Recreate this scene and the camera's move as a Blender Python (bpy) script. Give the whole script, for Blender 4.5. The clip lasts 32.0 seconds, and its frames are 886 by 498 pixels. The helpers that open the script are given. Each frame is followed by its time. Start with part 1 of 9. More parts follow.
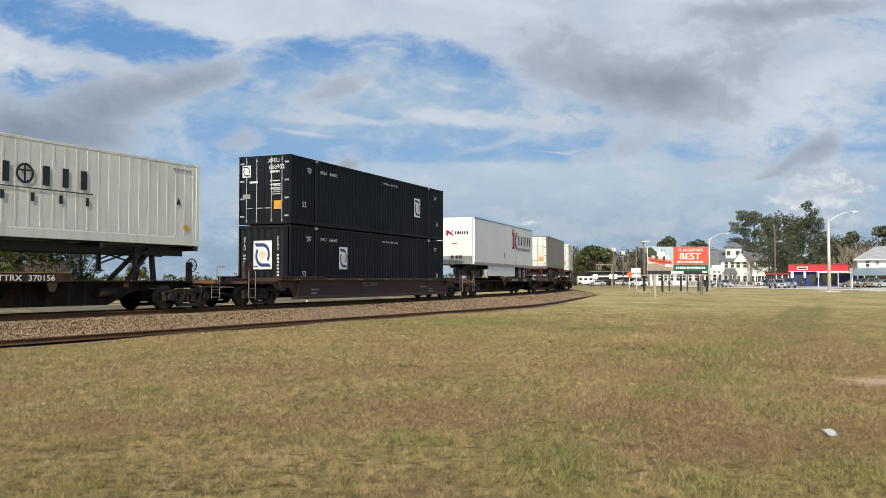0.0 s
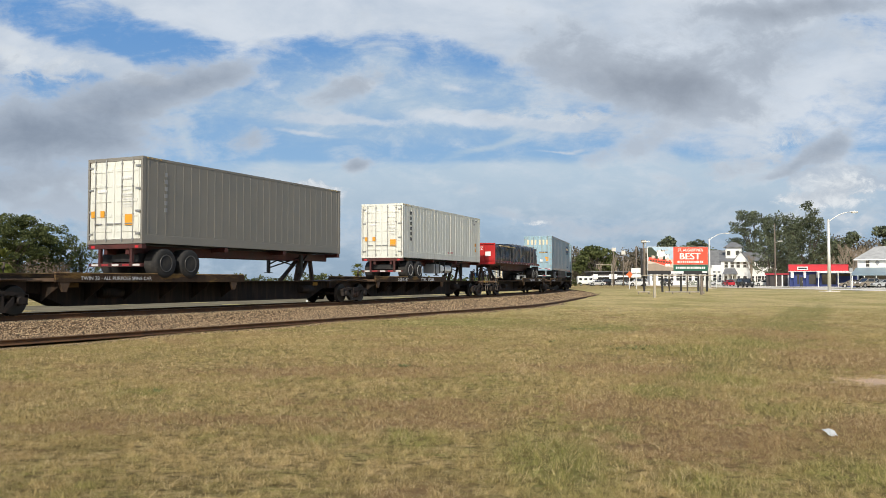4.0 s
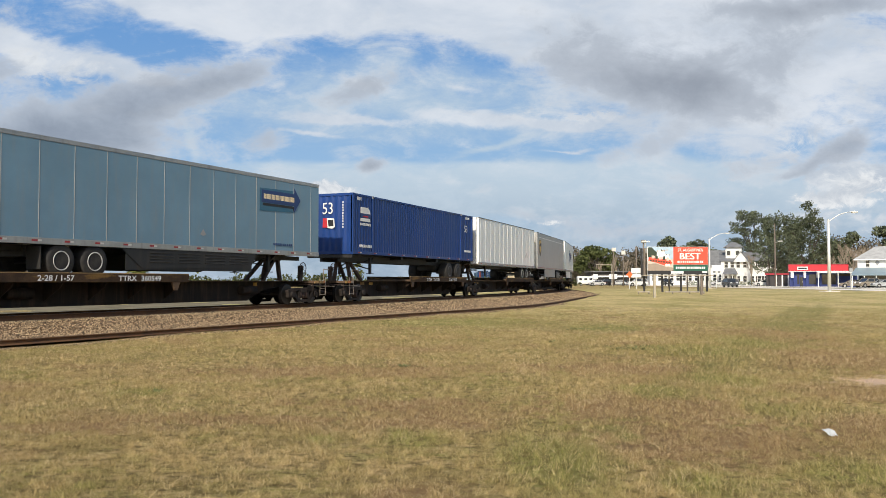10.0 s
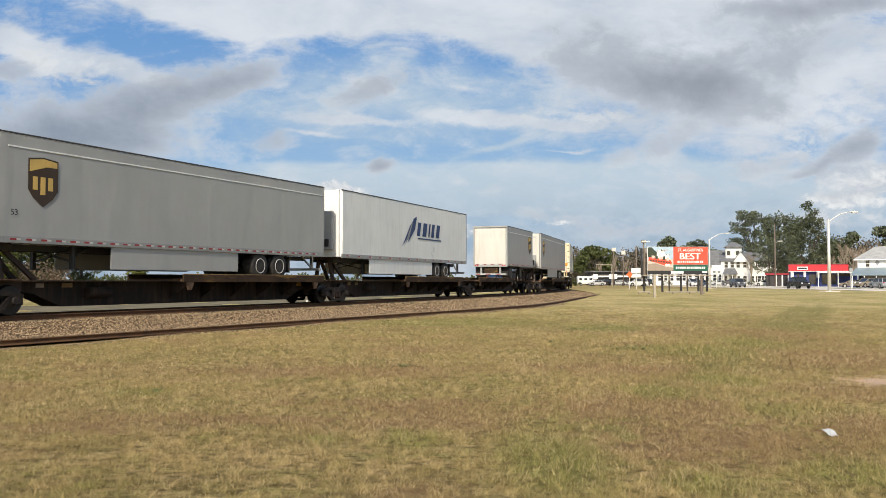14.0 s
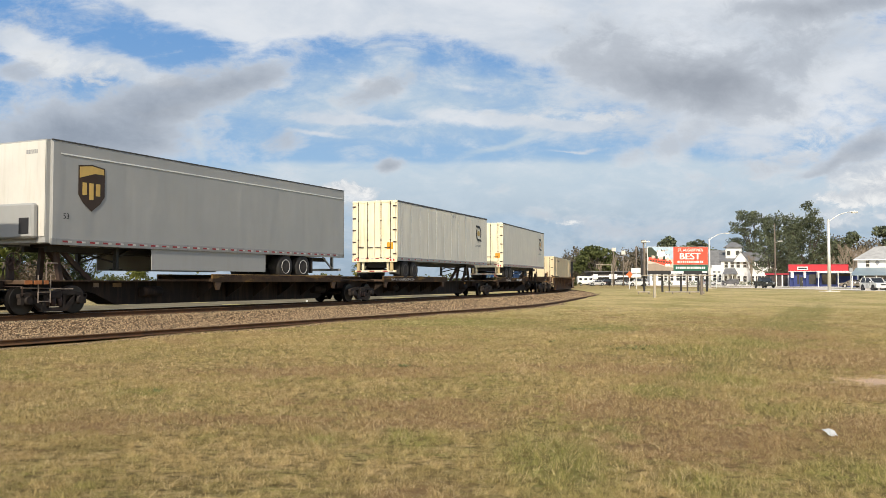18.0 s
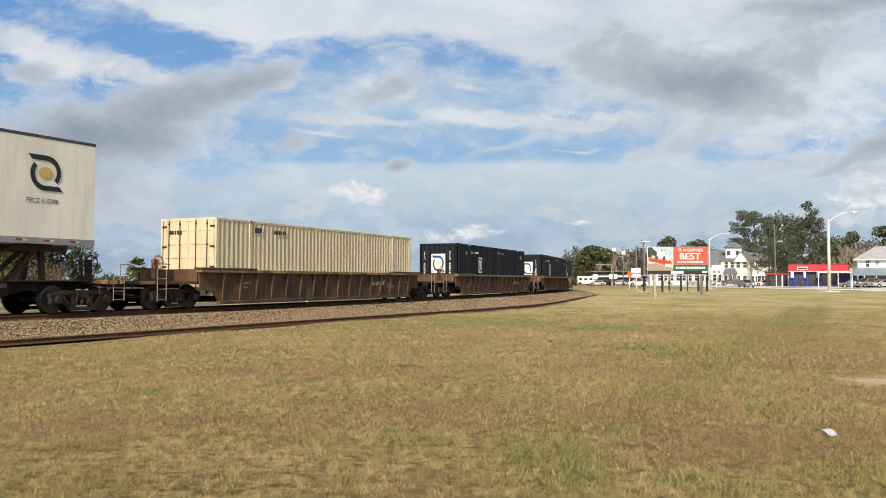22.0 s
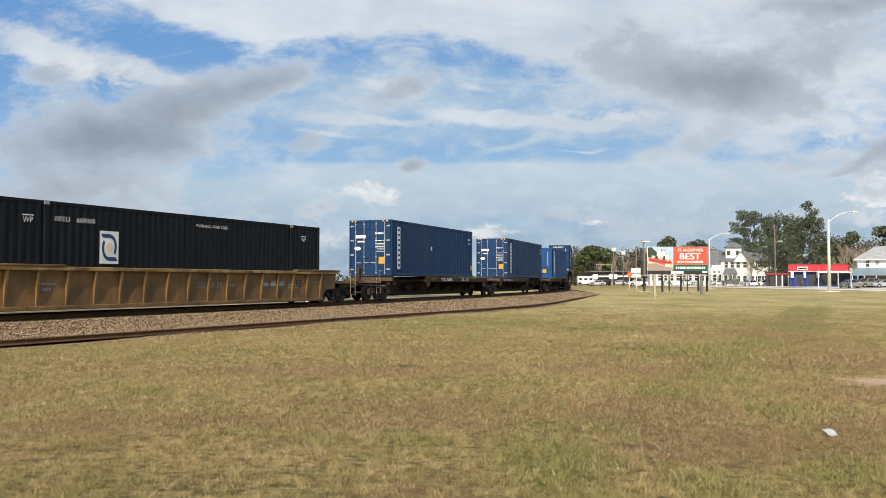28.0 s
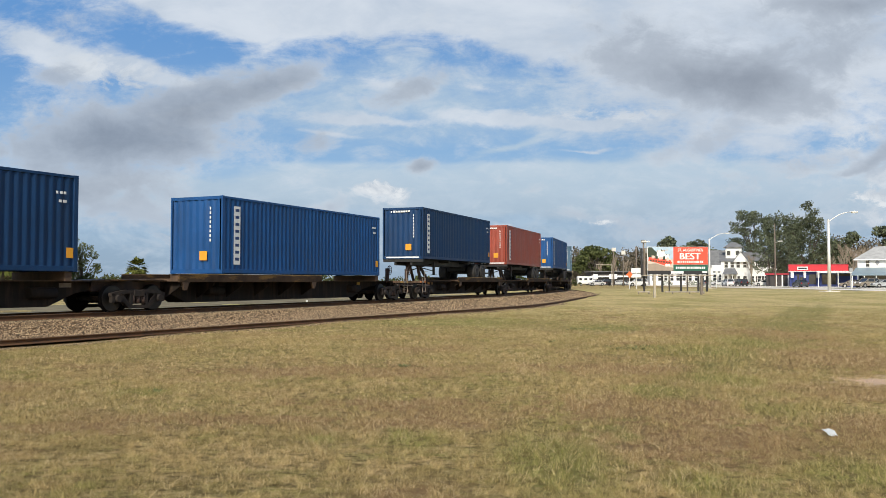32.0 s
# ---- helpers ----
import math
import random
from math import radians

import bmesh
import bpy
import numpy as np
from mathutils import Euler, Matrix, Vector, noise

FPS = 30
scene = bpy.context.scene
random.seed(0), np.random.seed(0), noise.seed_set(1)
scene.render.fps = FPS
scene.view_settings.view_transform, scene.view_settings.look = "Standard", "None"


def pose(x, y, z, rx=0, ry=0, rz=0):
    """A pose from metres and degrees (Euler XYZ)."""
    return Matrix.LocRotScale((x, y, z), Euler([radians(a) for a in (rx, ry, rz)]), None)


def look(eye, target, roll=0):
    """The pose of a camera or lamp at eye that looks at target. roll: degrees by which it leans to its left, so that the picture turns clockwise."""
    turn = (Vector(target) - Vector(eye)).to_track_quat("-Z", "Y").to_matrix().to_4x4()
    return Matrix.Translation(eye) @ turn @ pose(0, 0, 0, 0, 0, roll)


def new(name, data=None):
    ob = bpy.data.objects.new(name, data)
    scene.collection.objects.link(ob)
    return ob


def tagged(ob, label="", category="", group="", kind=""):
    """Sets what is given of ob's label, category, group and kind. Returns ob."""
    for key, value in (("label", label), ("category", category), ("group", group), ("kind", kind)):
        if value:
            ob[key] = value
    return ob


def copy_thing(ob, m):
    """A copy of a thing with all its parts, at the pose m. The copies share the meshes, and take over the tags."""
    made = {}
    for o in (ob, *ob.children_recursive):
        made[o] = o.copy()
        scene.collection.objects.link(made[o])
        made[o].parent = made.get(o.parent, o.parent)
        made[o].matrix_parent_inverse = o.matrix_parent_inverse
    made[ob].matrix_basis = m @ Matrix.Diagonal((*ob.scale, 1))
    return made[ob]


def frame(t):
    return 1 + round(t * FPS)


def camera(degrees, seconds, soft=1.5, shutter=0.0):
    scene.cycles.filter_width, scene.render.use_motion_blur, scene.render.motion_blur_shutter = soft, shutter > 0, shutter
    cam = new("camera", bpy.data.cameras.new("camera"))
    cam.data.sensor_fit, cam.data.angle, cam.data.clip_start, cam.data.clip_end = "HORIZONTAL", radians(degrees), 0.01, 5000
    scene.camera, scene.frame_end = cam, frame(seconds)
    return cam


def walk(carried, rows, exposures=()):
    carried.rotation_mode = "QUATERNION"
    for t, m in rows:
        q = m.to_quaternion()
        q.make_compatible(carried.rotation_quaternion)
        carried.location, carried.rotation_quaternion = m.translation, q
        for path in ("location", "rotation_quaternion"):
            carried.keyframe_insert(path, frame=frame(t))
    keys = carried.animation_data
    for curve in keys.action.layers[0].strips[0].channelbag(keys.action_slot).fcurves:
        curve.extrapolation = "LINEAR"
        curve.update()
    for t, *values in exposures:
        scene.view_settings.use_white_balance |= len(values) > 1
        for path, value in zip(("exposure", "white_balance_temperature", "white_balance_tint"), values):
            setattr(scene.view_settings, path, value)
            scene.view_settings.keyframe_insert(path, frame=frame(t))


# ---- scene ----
from collections import defaultdict

EYE = (0.0, 0.0, 1.55)
cam = camera(54.4, 32.0, soft=0.8)
STAND = look(EYE, (0.0, 100.0, 1.55 + 100 * 57.0 / 1525.6))
walk(cam, [(0.0, STAND), (32.0, STAND)], exposures=[(0.0, -0.17, 6150, 9), (3.0, -0.14, 6200, 9), (6.0, -0.07, 6280, 9), (9.0, -0.01, 6350, 10), (13.0, -0.04, 6430, 10), (19.0, 0.03, 6550, 10), (24.0, 0.0, 6450, 10), (28.0, -0.02, 6330, 9), (32.0, -0.09, 6200, 9)])

# ---- world and sun ----
SUN_AZ = radians(193.0)      # clockwise from +y, where the sun stands
SUN_EL = radians(35.0)
world = bpy.data.worlds.new("sky")
scene.world = world
world.use_nodes = True
wn = world.node_tree.nodes
sky = wn.new("ShaderNodeTexSky")
sky.sky_type = "NISHITA"
sky.sun_disc = False
sky.sun_elevation = SUN_EL
sky.sun_rotation = SUN_AZ
sky.air_density, sky.dust_density, sky.ozone_density = 1.0, 1.5, 1.0
wn["Background"].inputs["Strength"].default_value = 0.135
world.node_tree.links.new(sky.outputs[0], wn["Background"].inputs["Color"])
sun_data = bpy.data.lights.new("sun", "SUN")
sun_data.energy = 4.2
sun_data.angle = radians(0.8)
sun_data.color = (1.0, 0.90, 0.74)
sun = new("sun", sun_data)
sun.matrix_world = look((0, 0, 60), Vector((0, 0, 60)) - Vector((math.sin(SUN_AZ) * math.cos(SUN_EL), math.cos(SUN_AZ) * math.cos(SUN_EL), math.sin(SUN_EL))))


# ---- node helpers ----
class Net:
    """A short way to write node trees."""

    def __init__(self, name):
        self.mat = bpy.data.materials.new(name)
        self.mat.use_nodes = True
        self.t = self.mat.node_tree
        self.n = self.t.nodes
        self.n.clear()
        self.out = self.n.new("ShaderNodeOutputMaterial")

    def add(self, kind):
        return self.n.new("ShaderNode" + kind)

    def put(self, socket, value):
        if isinstance(value, bpy.types.NodeSocket):
            self.t.links.new(value, socket)
        elif value is not None:
            socket.default_value = value

    def math(self, op, a, b=None, c=None, clamp=False):
        node = self.add("Math")
        node.operation, node.use_clamp = op, clamp
        for i, v in enumerate((a, b, c)):
            self.put(node.inputs[i], v)
        return node.outputs[0]

    def vec(self, op, a, b=None):
        node = self.add("VectorMath")
        node.operation = op
        self.put(node.inputs[0], a)
        if b is not None:
            self.put(node.inputs[3] if op == "SCALE" else node.inputs[1], b)
        return node.outputs["Value"] if op in ("LENGTH", "DOT_PRODUCT") else node.outputs[0]

    def noise(self, vector, scale, detail=4.0, rough=0.55, distort=0.0):
        node = self.add("TexNoise")
        self.put(node.inputs["Vector"], vector)
        for key, v in (("Scale", scale), ("Detail", detail), ("Roughness", rough), ("Distortion", distort)):
            node.inputs[key].default_value = v
        return node.outputs["Fac"]

    def ramp(self, x, lo, hi, a=0.0, b=1.0, smooth=True):
        node = self.add("MapRange")
        node.interpolation_type = "SMOOTHSTEP" if smooth else "LINEAR"
        for i, v in enumerate((x, lo, hi, a, b)):
            self.put(node.inputs[i], v)
        return node.outputs[0]

    def mix(self, fac, a, b):
        node = self.add("Mix")
        node.data_type = "RGBA"
        self.put(node.inputs[0], fac)
        for socket, v in ((node.inputs[6], a), (node.inputs[7], b)):
            self.put(socket, (*v, 1.0) if isinstance(v, tuple) and len(v) == 3 else v)
        return node.outputs[2]

    def mapping(self, vector, loc=(0, 0, 0), rot=(0, 0, 0), scale=(1, 1, 1), kind="POINT"):
        node = self.add("Mapping")
        node.vector_type = kind
        self.put(node.inputs[0], vector)
        node.inputs[1].default_value, node.inputs[2].default_value, node.inputs[3].default_value = loc, rot, scale
        return node.outputs[0]

    def coord(self, which="Object"):
        return self.add("TexCoord").outputs[which]

    def surface(self, color, rough=0.6, metal=0.0, bump=None, bump_dist=0.01, bump_strength=0.5, spec=None):
        b = self.add("BsdfPrincipled")
        self.put(b.inputs["Base Color"], (*color, 1.0) if isinstance(color, tuple) else color)
        self.put(b.inputs["Roughness"], rough)
        self.put(b.inputs["Metallic"], metal)
        if spec is not None:
            b.inputs["Specular IOR Level"].default_value = spec
        if bump is not None:
            node = self.add("Bump")
            node.inputs["Distance"].default_value, node.inputs["Strength"].default_value = bump_dist, bump_strength
            self.put(node.inputs["Height"], bump)
            self.t.links.new(node.outputs[0], b.inputs["Normal"])
        self.t.links.new(b.outputs[0], self.out.inputs[0])
        return b


def tone(c, k):
    return tuple(min(1.0, v * k) for v in c)


def paint(name, color, rough=0.5, metal=0.0, var=0.12, scale=0.7, grain=30.0, bump=0.0, dirt=(0.10, 0.075, 0.05), dirty=0.25, streak=True, spec=None, dent=0.0):
    """Painted or bare metal, rubber, plastic: two scales of variation, dirt in streaks or stains."""
    k = Net(name)
    co = k.coord()
    big = k.noise(co, scale, 5.0, 0.6)
    fine = k.noise(co, grain, 3.0, 0.6)
    c = k.mix(k.ramp(big, 0.3, 0.7), tone(color, 1 - var), tone(color, 1 + var))
    c = k.mix(k.math("MULTIPLY", k.ramp(fine, 0.45, 0.75), 0.35 * var * 3), c, tone(color, 0.7))
    if dirty:
        s = k.noise(k.mapping(co, scale=(3.0, 3.0, 0.35)) if streak else co, 1.3 if streak else 2.2, 6.0, 0.65)
        c = k.mix(k.math("MULTIPLY", k.ramp(s, 0.45, 0.72), dirty), c, dirt)
    r = k.ramp(big, 0.2, 0.8, max(0.05, rough - 0.12), min(1.0, rough + 0.12))
    if dent:
        # sheet that is no longer flat: upright waves and shallow dents
        wave = k.noise(k.mapping(co, scale=(1.0, 1.0, 0.3)), 1.1, 1.0, 0.4, 0.5)
        k.surface(c, r, metal, k.math("ADD", k.math("MULTIPLY", fine, 0.01), wave), dent, 1.0, spec)
    else:
        k.surface(c, r, metal, fine if bump else None, 0.01, bump, spec)
    return k.mat


def varied(name, color, rough=0.8, spread=0.35, grain=20.0, bump=0.4, island=False, dirt=(0.06, 0.05, 0.04)):
    """Material for repeated pieces: tone varies from piece to piece."""
    k = Net(name)
    co = k.coord()
    rnd = k.add("NewGeometry").outputs["Random Per Island"] if island else k.add("ObjectInfo").outputs["Random"]
    c = k.mix(rnd, tone(color, 1 - spread), tone(color, 1 + spread))
    fine = k.noise(co, grain, 4.0, 0.6)
    c = k.mix(k.math("MULTIPLY", k.ramp(fine, 0.4, 0.7), 0.5), c, dirt)
    k.surface(c, rough, 0.0, fine, 0.01, bump)
    return k.mat


def flat(name, color, rough=0.6, metal=0.0):
    return paint(name, color, rough, metal, var=0.08, scale=2.0, dirty=0.12)


# ---- materials: train ----
M = {}
M["steel_dark"] = paint("dark_grimy_steel", (0.021, 0.0155, 0.0120), 0.8, 0.0, 0.45, 1.2, 25, 0.3, (0.075, 0.045, 0.027), 0.6, True, 0.25)
M["bogie"] = paint("bogie_cast_steel", (0.026, 0.021, 0.018), 0.75, 0.0, 0.4, 3, 40, 0.4, (0.06, 0.04, 0.027), 0.5, False, 0.25)
M["wheel"] = paint("rolled_wheel_steel", (0.007, 0.0062, 0.0058), 0.8, 0.0, 0.3, 4, 40, 0.2, (0.025, 0.016, 0.011), 0.5, False, 0.08)
M["tread"] = paint("polished_tread", (0.03, 0.027, 0.024), 0.45, 0.5, 0.1, 4, 40, 0.0, dirty=0.1)
M["sill_yellow"] = paint("weathered_yellow_sill", (0.20, 0.105, 0.028), 0.7, 0, 0.35, 1.6, 18, 0.2, (0.05, 0.03, 0.02), 0.75)
M["sill_dark"] = paint("weathered_brown_deck", (0.095, 0.057, 0.032), 0.75, 0, 0.35, 1.2, 18, 0.3, (0.02, 0.016, 0.013), 0.6)
def sill_paint():
    k = Net("weathered_sill")
    co = k.coord()
    big = k.noise(co, 1.1, 5.0, 0.6)
    c = k.mix(k.ramp(big, 0.3, 0.7), (0.030, 0.020, 0.014), (0.075, 0.046, 0.026))
    left = k.noise(k.mapping(co, scale=(0.45, 1.0, 2.2)), 1.7, 6.0, 0.62)
    c = k.mix(k.ramp(left, 0.52, 0.66, 0.0, 0.85), c, (0.20, 0.115, 0.034))
    fine = k.noise(co, 22.0, 4.0, 0.65)
    c = k.mix(k.math("MULTIPLY", k.ramp(fine, 0.5, 0.7), 0.5), c, (0.02, 0.014, 0.010))
    k.surface(c, 0.8, 0.0, fine, 0.01, 0.3, 0.2)
    return k.mat


M["sill_worn"] = sill_paint()
M["sill_edge"] = paint("worn_yellow_sill_edge", (0.30, 0.19, 0.075), 0.75, 0, 0.4, 1.2, 14, 0.2, (0.07, 0.045, 0.028), 0.75, False)
M["rung"] = paint("chalky_brown_handrails", (0.26, 0.21, 0.165), 0.7, 0, 0.25, 3, 30, 0.1, (0.10, 0.06, 0.04), 0.4, False)
M["end_yellow"] = paint("chipped_yellow_end_paint", (0.50, 0.29, 0.055), 0.65, 0, 0.2, 2.5, 24, 0.2, (0.12, 0.06, 0.03), 0.7, False)
M["hitch"] = paint("rusty_hitch_steel", (0.055, 0.032, 0.023), 0.7, 0.1, 0.4, 3, 30, 0.3, (0.03, 0.02, 0.015), 0.6)
M["well_maroon"] = paint("faded_maroon_well_car", (0.056, 0.024, 0.016), 0.65, 0, 0.3, 0.9, 20, 0.2, (0.03, 0.018, 0.014), 0.55)
M["well_brown"] = paint("rusty_brown_well_car", (0.105, 0.054, 0.024), 0.75, 0, 0.5, 0.9, 10, 0.4, (0.035, 0.018, 0.010), 0.8)
M["well_yellow"] = paint("faded_ochre_well_car", (0.195, 0.108, 0.036), 0.65, 0, 0.35, 0.8, 16, 0.3, (0.08, 0.04, 0.02), 0.6)
M["rust_orange"] = paint("rusty_orange_paint", (0.42, 0.15, 0.045), 0.7, 0, 0.25, 3, 30, 0.2, (0.12, 0.05, 0.02), 0.4, False)
M["white_trailer"] = paint("white_trailer_skin", (0.84, 0.85, 0.82), 0.38, 0, 0.05, 0.5, 30, 0.04, (0.55, 0.52, 0.46), 0.25, dent=0.015)
M["cream_trailer"] = paint("yellowed_white_trailer_skin", (0.82, 0.79, 0.68), 0.5, 0, 0.05, 0.6, 20, 0.05, (0.50, 0.44, 0.33), 0.28, dent=0.06)
M["grey_trailer"] = paint("pale_grey_trailer_skin", (0.37, 0.375, 0.365), 0.45, 0, 0.06, 0.5, 30, 0.05, (0.33, 0.31, 0.27), 0.22, dent=0.04)
M["silver_trailer"] = paint("white_aluminium_sheet", (0.82, 0.83, 0.80), 0.38, 0.0, 0.03, 0.4, 20, 0.03, (0.55, 0.54, 0.50), 0.12, dent=0.02)
M["blue_trailer"] = paint("dusty_light_blue_trailer", (0.145, 0.255, 0.345), 0.42, 0, 0.08, 0.6, 25, 0.04, (0.24, 0.24, 0.22), 0.3, dent=0.025)
M["blue_door"] = paint("dusty_pale_blue_doors", (0.27, 0.41, 0.49), 0.45, 0, 0.08, 0.8, 25, 0.04, (0.26, 0.22, 0.15), 0.4)
M["nose_white"] = paint("off_white_panel", (0.66, 0.64, 0.58), 0.45, 0, 0.05, 0.6, 20, 0.03, (0.48, 0.44, 0.36), 0.35)
M["alu"] = paint("dull_aluminium", (0.36, 0.36, 0.35), 0.42, 0.6, 0.12, 2, 40, 0.05, (0.14, 0.12, 0.10), 0.35)
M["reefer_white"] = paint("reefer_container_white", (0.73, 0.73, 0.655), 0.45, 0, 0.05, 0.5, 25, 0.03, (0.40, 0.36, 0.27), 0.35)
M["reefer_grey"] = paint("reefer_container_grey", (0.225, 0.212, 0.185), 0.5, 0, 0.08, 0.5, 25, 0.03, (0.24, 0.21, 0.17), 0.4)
M["black_box"] = paint("blue_black_container", (0.0055, 0.0075, 0.011), 0.62, 0, 0.2, 0.6, 20, 0.03, (0.03, 0.03, 0.03), 0.2, True, 0.25)
M["blue_box"] = paint("royal_blue_container", (0.014, 0.050, 0.205), 0.45, 0, 0.12, 0.6, 20, 0.03, (0.02, 0.025, 0.05), 0.25, True, 0.3)
M["marine_blue"] = paint("marine_blue_container", (0.010, 0.042, 0.118), 0.55, 0, 0.14, 0.6, 20, 0.03, (0.02, 0.03, 0.05), 0.3, True, 0.25)
M["teal_blue"] = paint("faded_blue_grey_container", (0.07, 0.14, 0.21), 0.5, 0, 0.14, 0.6, 20, 0.03, (0.10, 0.09, 0.08), 0.35)
M["mid_blue"] = paint("bright_blue_container", (0.014, 0.075, 0.23), 0.55, 0, 0.14, 0.6, 20, 0.03, (0.03, 0.04, 0.06), 0.3, True, 0.25)
M["red_box"] = paint("brick_red_container", (0.30, 0.055, 0.03), 0.5, 0, 0.14, 0.6, 20, 0.03, (0.10, 0.04, 0.03), 0.35)
M["cream_box"] = paint("cream_container", (0.74, 0.62, 0.40), 0.5, 0, 0.06, 0.6, 20, 0.03, (0.30, 0.20, 0.10), 0.35)
M["red_flatbed"] = paint("bright_red_flatbed", (0.46, 0.02, 0.02), 0.4, 0, 0.1, 0.8, 20, 0.03, (0.12, 0.03, 0.03), 0.3)
M["chassis_dark"] = paint("chassis_brown_black", (0.085, 0.022, 0.018), 0.6, 0, 0.3, 1, 20, 0.1, (0.03, 0.02, 0.016), 0.5)
M["chassis_black"] = paint("chassis_black", (0.018, 0.018, 0.018), 0.6, 0, 0.3, 1, 20, 0.1, (0.05, 0.04, 0.03), 0.4)
M["rubber"] = paint("tyre_rubber", (0.022, 0.021, 0.02), 0.85, 0, 0.3, 3, 50, 0.2, (0.10, 0.085, 0.07), 0.35, False)
M["rim"] = paint("painted_wheel_disc", (0.50, 0.50, 0.48), 0.5, 0.0, 0.1, 4, 40, 0, (0.16, 0.13, 0.1), 0.4, False)
M["rim_dark"] = paint("dark_wheel_disc", (0.10, 0.095, 0.09), 0.5, 0.3, 0.2, 4, 40, 0, (0.05, 0.04, 0.03), 0.4, False)
M["white"] = flat("white_marking", (0.78, 0.78, 0.76))
M["black"] = flat("black_marking", (0.018, 0.018, 0.02))
M["red"] = flat("red_marking", (0.50, 0.02, 0.03))
M["orange"] = flat("amber_placard", (0.72, 0.33, 0.02))
M["gold"] = flat("gold_lettering", (0.62, 0.42, 0.12))
M["pale_gold"] = flat("cream_lettering", (0.74, 0.62, 0.40))
M["shield_brown"] = flat("dark_brown_shield", (0.045, 0.026, 0.015))
M["navy"] = flat("navy_marking", (0.02, 0.05, 0.16))
M["grey_mark"] = flat("grey_marking", (0.30, 0.30, 0.30))
M["crimson"] = flat("crimson_marking", (0.33, 0.02, 0.035))
M["teal_mark"] = flat("teal_marking", (0.035, 0.13, 0.21))
M["green"] = flat("green_marking", (0.02, 0.28, 0.06))
M["tarp"] = paint("black_tarpaulin", (0.008, 0.008, 0.009), 0.36, 0, 0.3, 2.0, 6, 0.9, (0.06, 0.06, 0.06), 0.3, False)
M["tape_red"] = flat("dull_red_reflective_tape", (0.30, 0.03, 0.035))
M["tape_white"] = flat("dusty_white_reflective_tape", (0.58, 0.57, 0.54))
M["strap"] = flat("webbing_strap", (0.11, 0.105, 0.095))
M["rail_dark"] = paint("dark_roof_gasket", (0.06, 0.06, 0.058), 0.6, 0, 0.3, 1.5, 25, 0.1, (0.18, 0.17, 0.15), 0.4)
M["door_cream"] = paint("yellowed_cream_doors", (0.86, 0.78, 0.55), 0.5, 0, 0.06, 0.8, 20, 0.05, (0.42, 0.26, 0.12), 0.4)
M["rod_pale"] = paint("pale_lock_rods", (0.42, 0.45, 0.47), 0.4, 0.3, 0.1, 2, 30, 0, (0.2, 0.18, 0.15), 0.3)
M["lumber"] = flat("bare_lumber", (0.52, 0.40, 0.20))

# ---- mesh helpers ----
BOXF = ((0, 3, 2, 1), (4, 5, 6, 7), (0, 1, 5, 4), (1, 2, 6, 5), (2, 3, 7, 6), (3, 0, 4, 7))


def box(bm, x0, x1, y0, y1, z0, z1, bevel=0.0):
    vs = [bm.verts.new(p) for p in ((x0, y0, z0), (x1, y0, z0), (x1, y1, z0), (x0, y1, z0), (x0, y0, z1), (x1, y0, z1), (x1, y1, z1), (x0, y1, z1))]
    fs = [bm.faces.new([vs[i] for i in f]) for f in BOXF]
    if bevel:
        es = list({e for f in fs for e in f.edges})
        bmesh.ops.bevel(bm, geom=es, offset=bevel, segments=1, affect="EDGES")
    return bm


def beam(bm, a, b, w, h=None):
    """A square bar from a to b."""
    a, b, h = Vector(a), Vector(b), h or w
    d = (b - a).normalized()
    up = Vector((0, 0, 1)) if abs(d.z) < 0.95 else Vector((1, 0, 0))
    s = d.cross(up).normalized() * w / 2
    u = s.cross(d).normalized() * h / 2
    vs = [bm.verts.new(p + o) for p in (a, b) for o in (-s - u, s - u, s + u, -s + u)]
    for f in ((0, 1, 2, 3), (7, 6, 5, 4), (0, 4, 5, 1), (1, 5, 6, 2), (2, 6, 7, 3), (3, 7, 4, 0)):
        bm.faces.new([vs[i] for i in f])
    return bm


def rod(bm, a, b, r, n=10, r2=None):
    """A round bar from a to b."""
    a, b = Vector(a), Vector(b)
    d = (b - a).normalized()
    up = Vector((0, 0, 1)) if abs(d.z) < 0.95 else Vector((1, 0, 0))
    s = d.cross(up).normalized()
    u = s.cross(d)
    r2 = r if r2 is None else r2
    ring = [[bm.verts.new(p + (s * math.cos(i * math.tau / n) + u * math.sin(i * math.tau / n)) * q) for i in range(n)] for p, q in ((a, r), (b, r2))]
    for i in range(n):
        f = bm.faces.new((ring[0][i], ring[1][i], ring[1][(i + 1) % n], ring[0][(i + 1) % n]))
        f.smooth = n > 8
    bm.faces.new(ring[0])
    bm.faces.new(list(reversed(ring[1])))
    return bm


def lathe(bm, profile, axis="y", n=20, at=(0, 0, 0)):
    """Turns (radius, offset) pairs round an axis."""
    rings = []
    for r, o in profile:
        ring = []
        for i in range(n):
            c, s = r * math.cos(i * math.tau / n), r * math.sin(i * math.tau / n)
            p = (c, o, s) if axis == "y" else (c, s, o)
            ring.append(bm.verts.new(Vector(p) + Vector(at)))
        rings.append(ring)
    for a, b in zip(rings, rings[1:]):
        for i in range(n):
            f = bm.faces.new((a[i], a[(i + 1) % n], b[(i + 1) % n], b[i]))
            f.smooth = True
    bm.faces.new(list(reversed(rings[0])))
    bm.faces.new(rings[-1])
    return bm


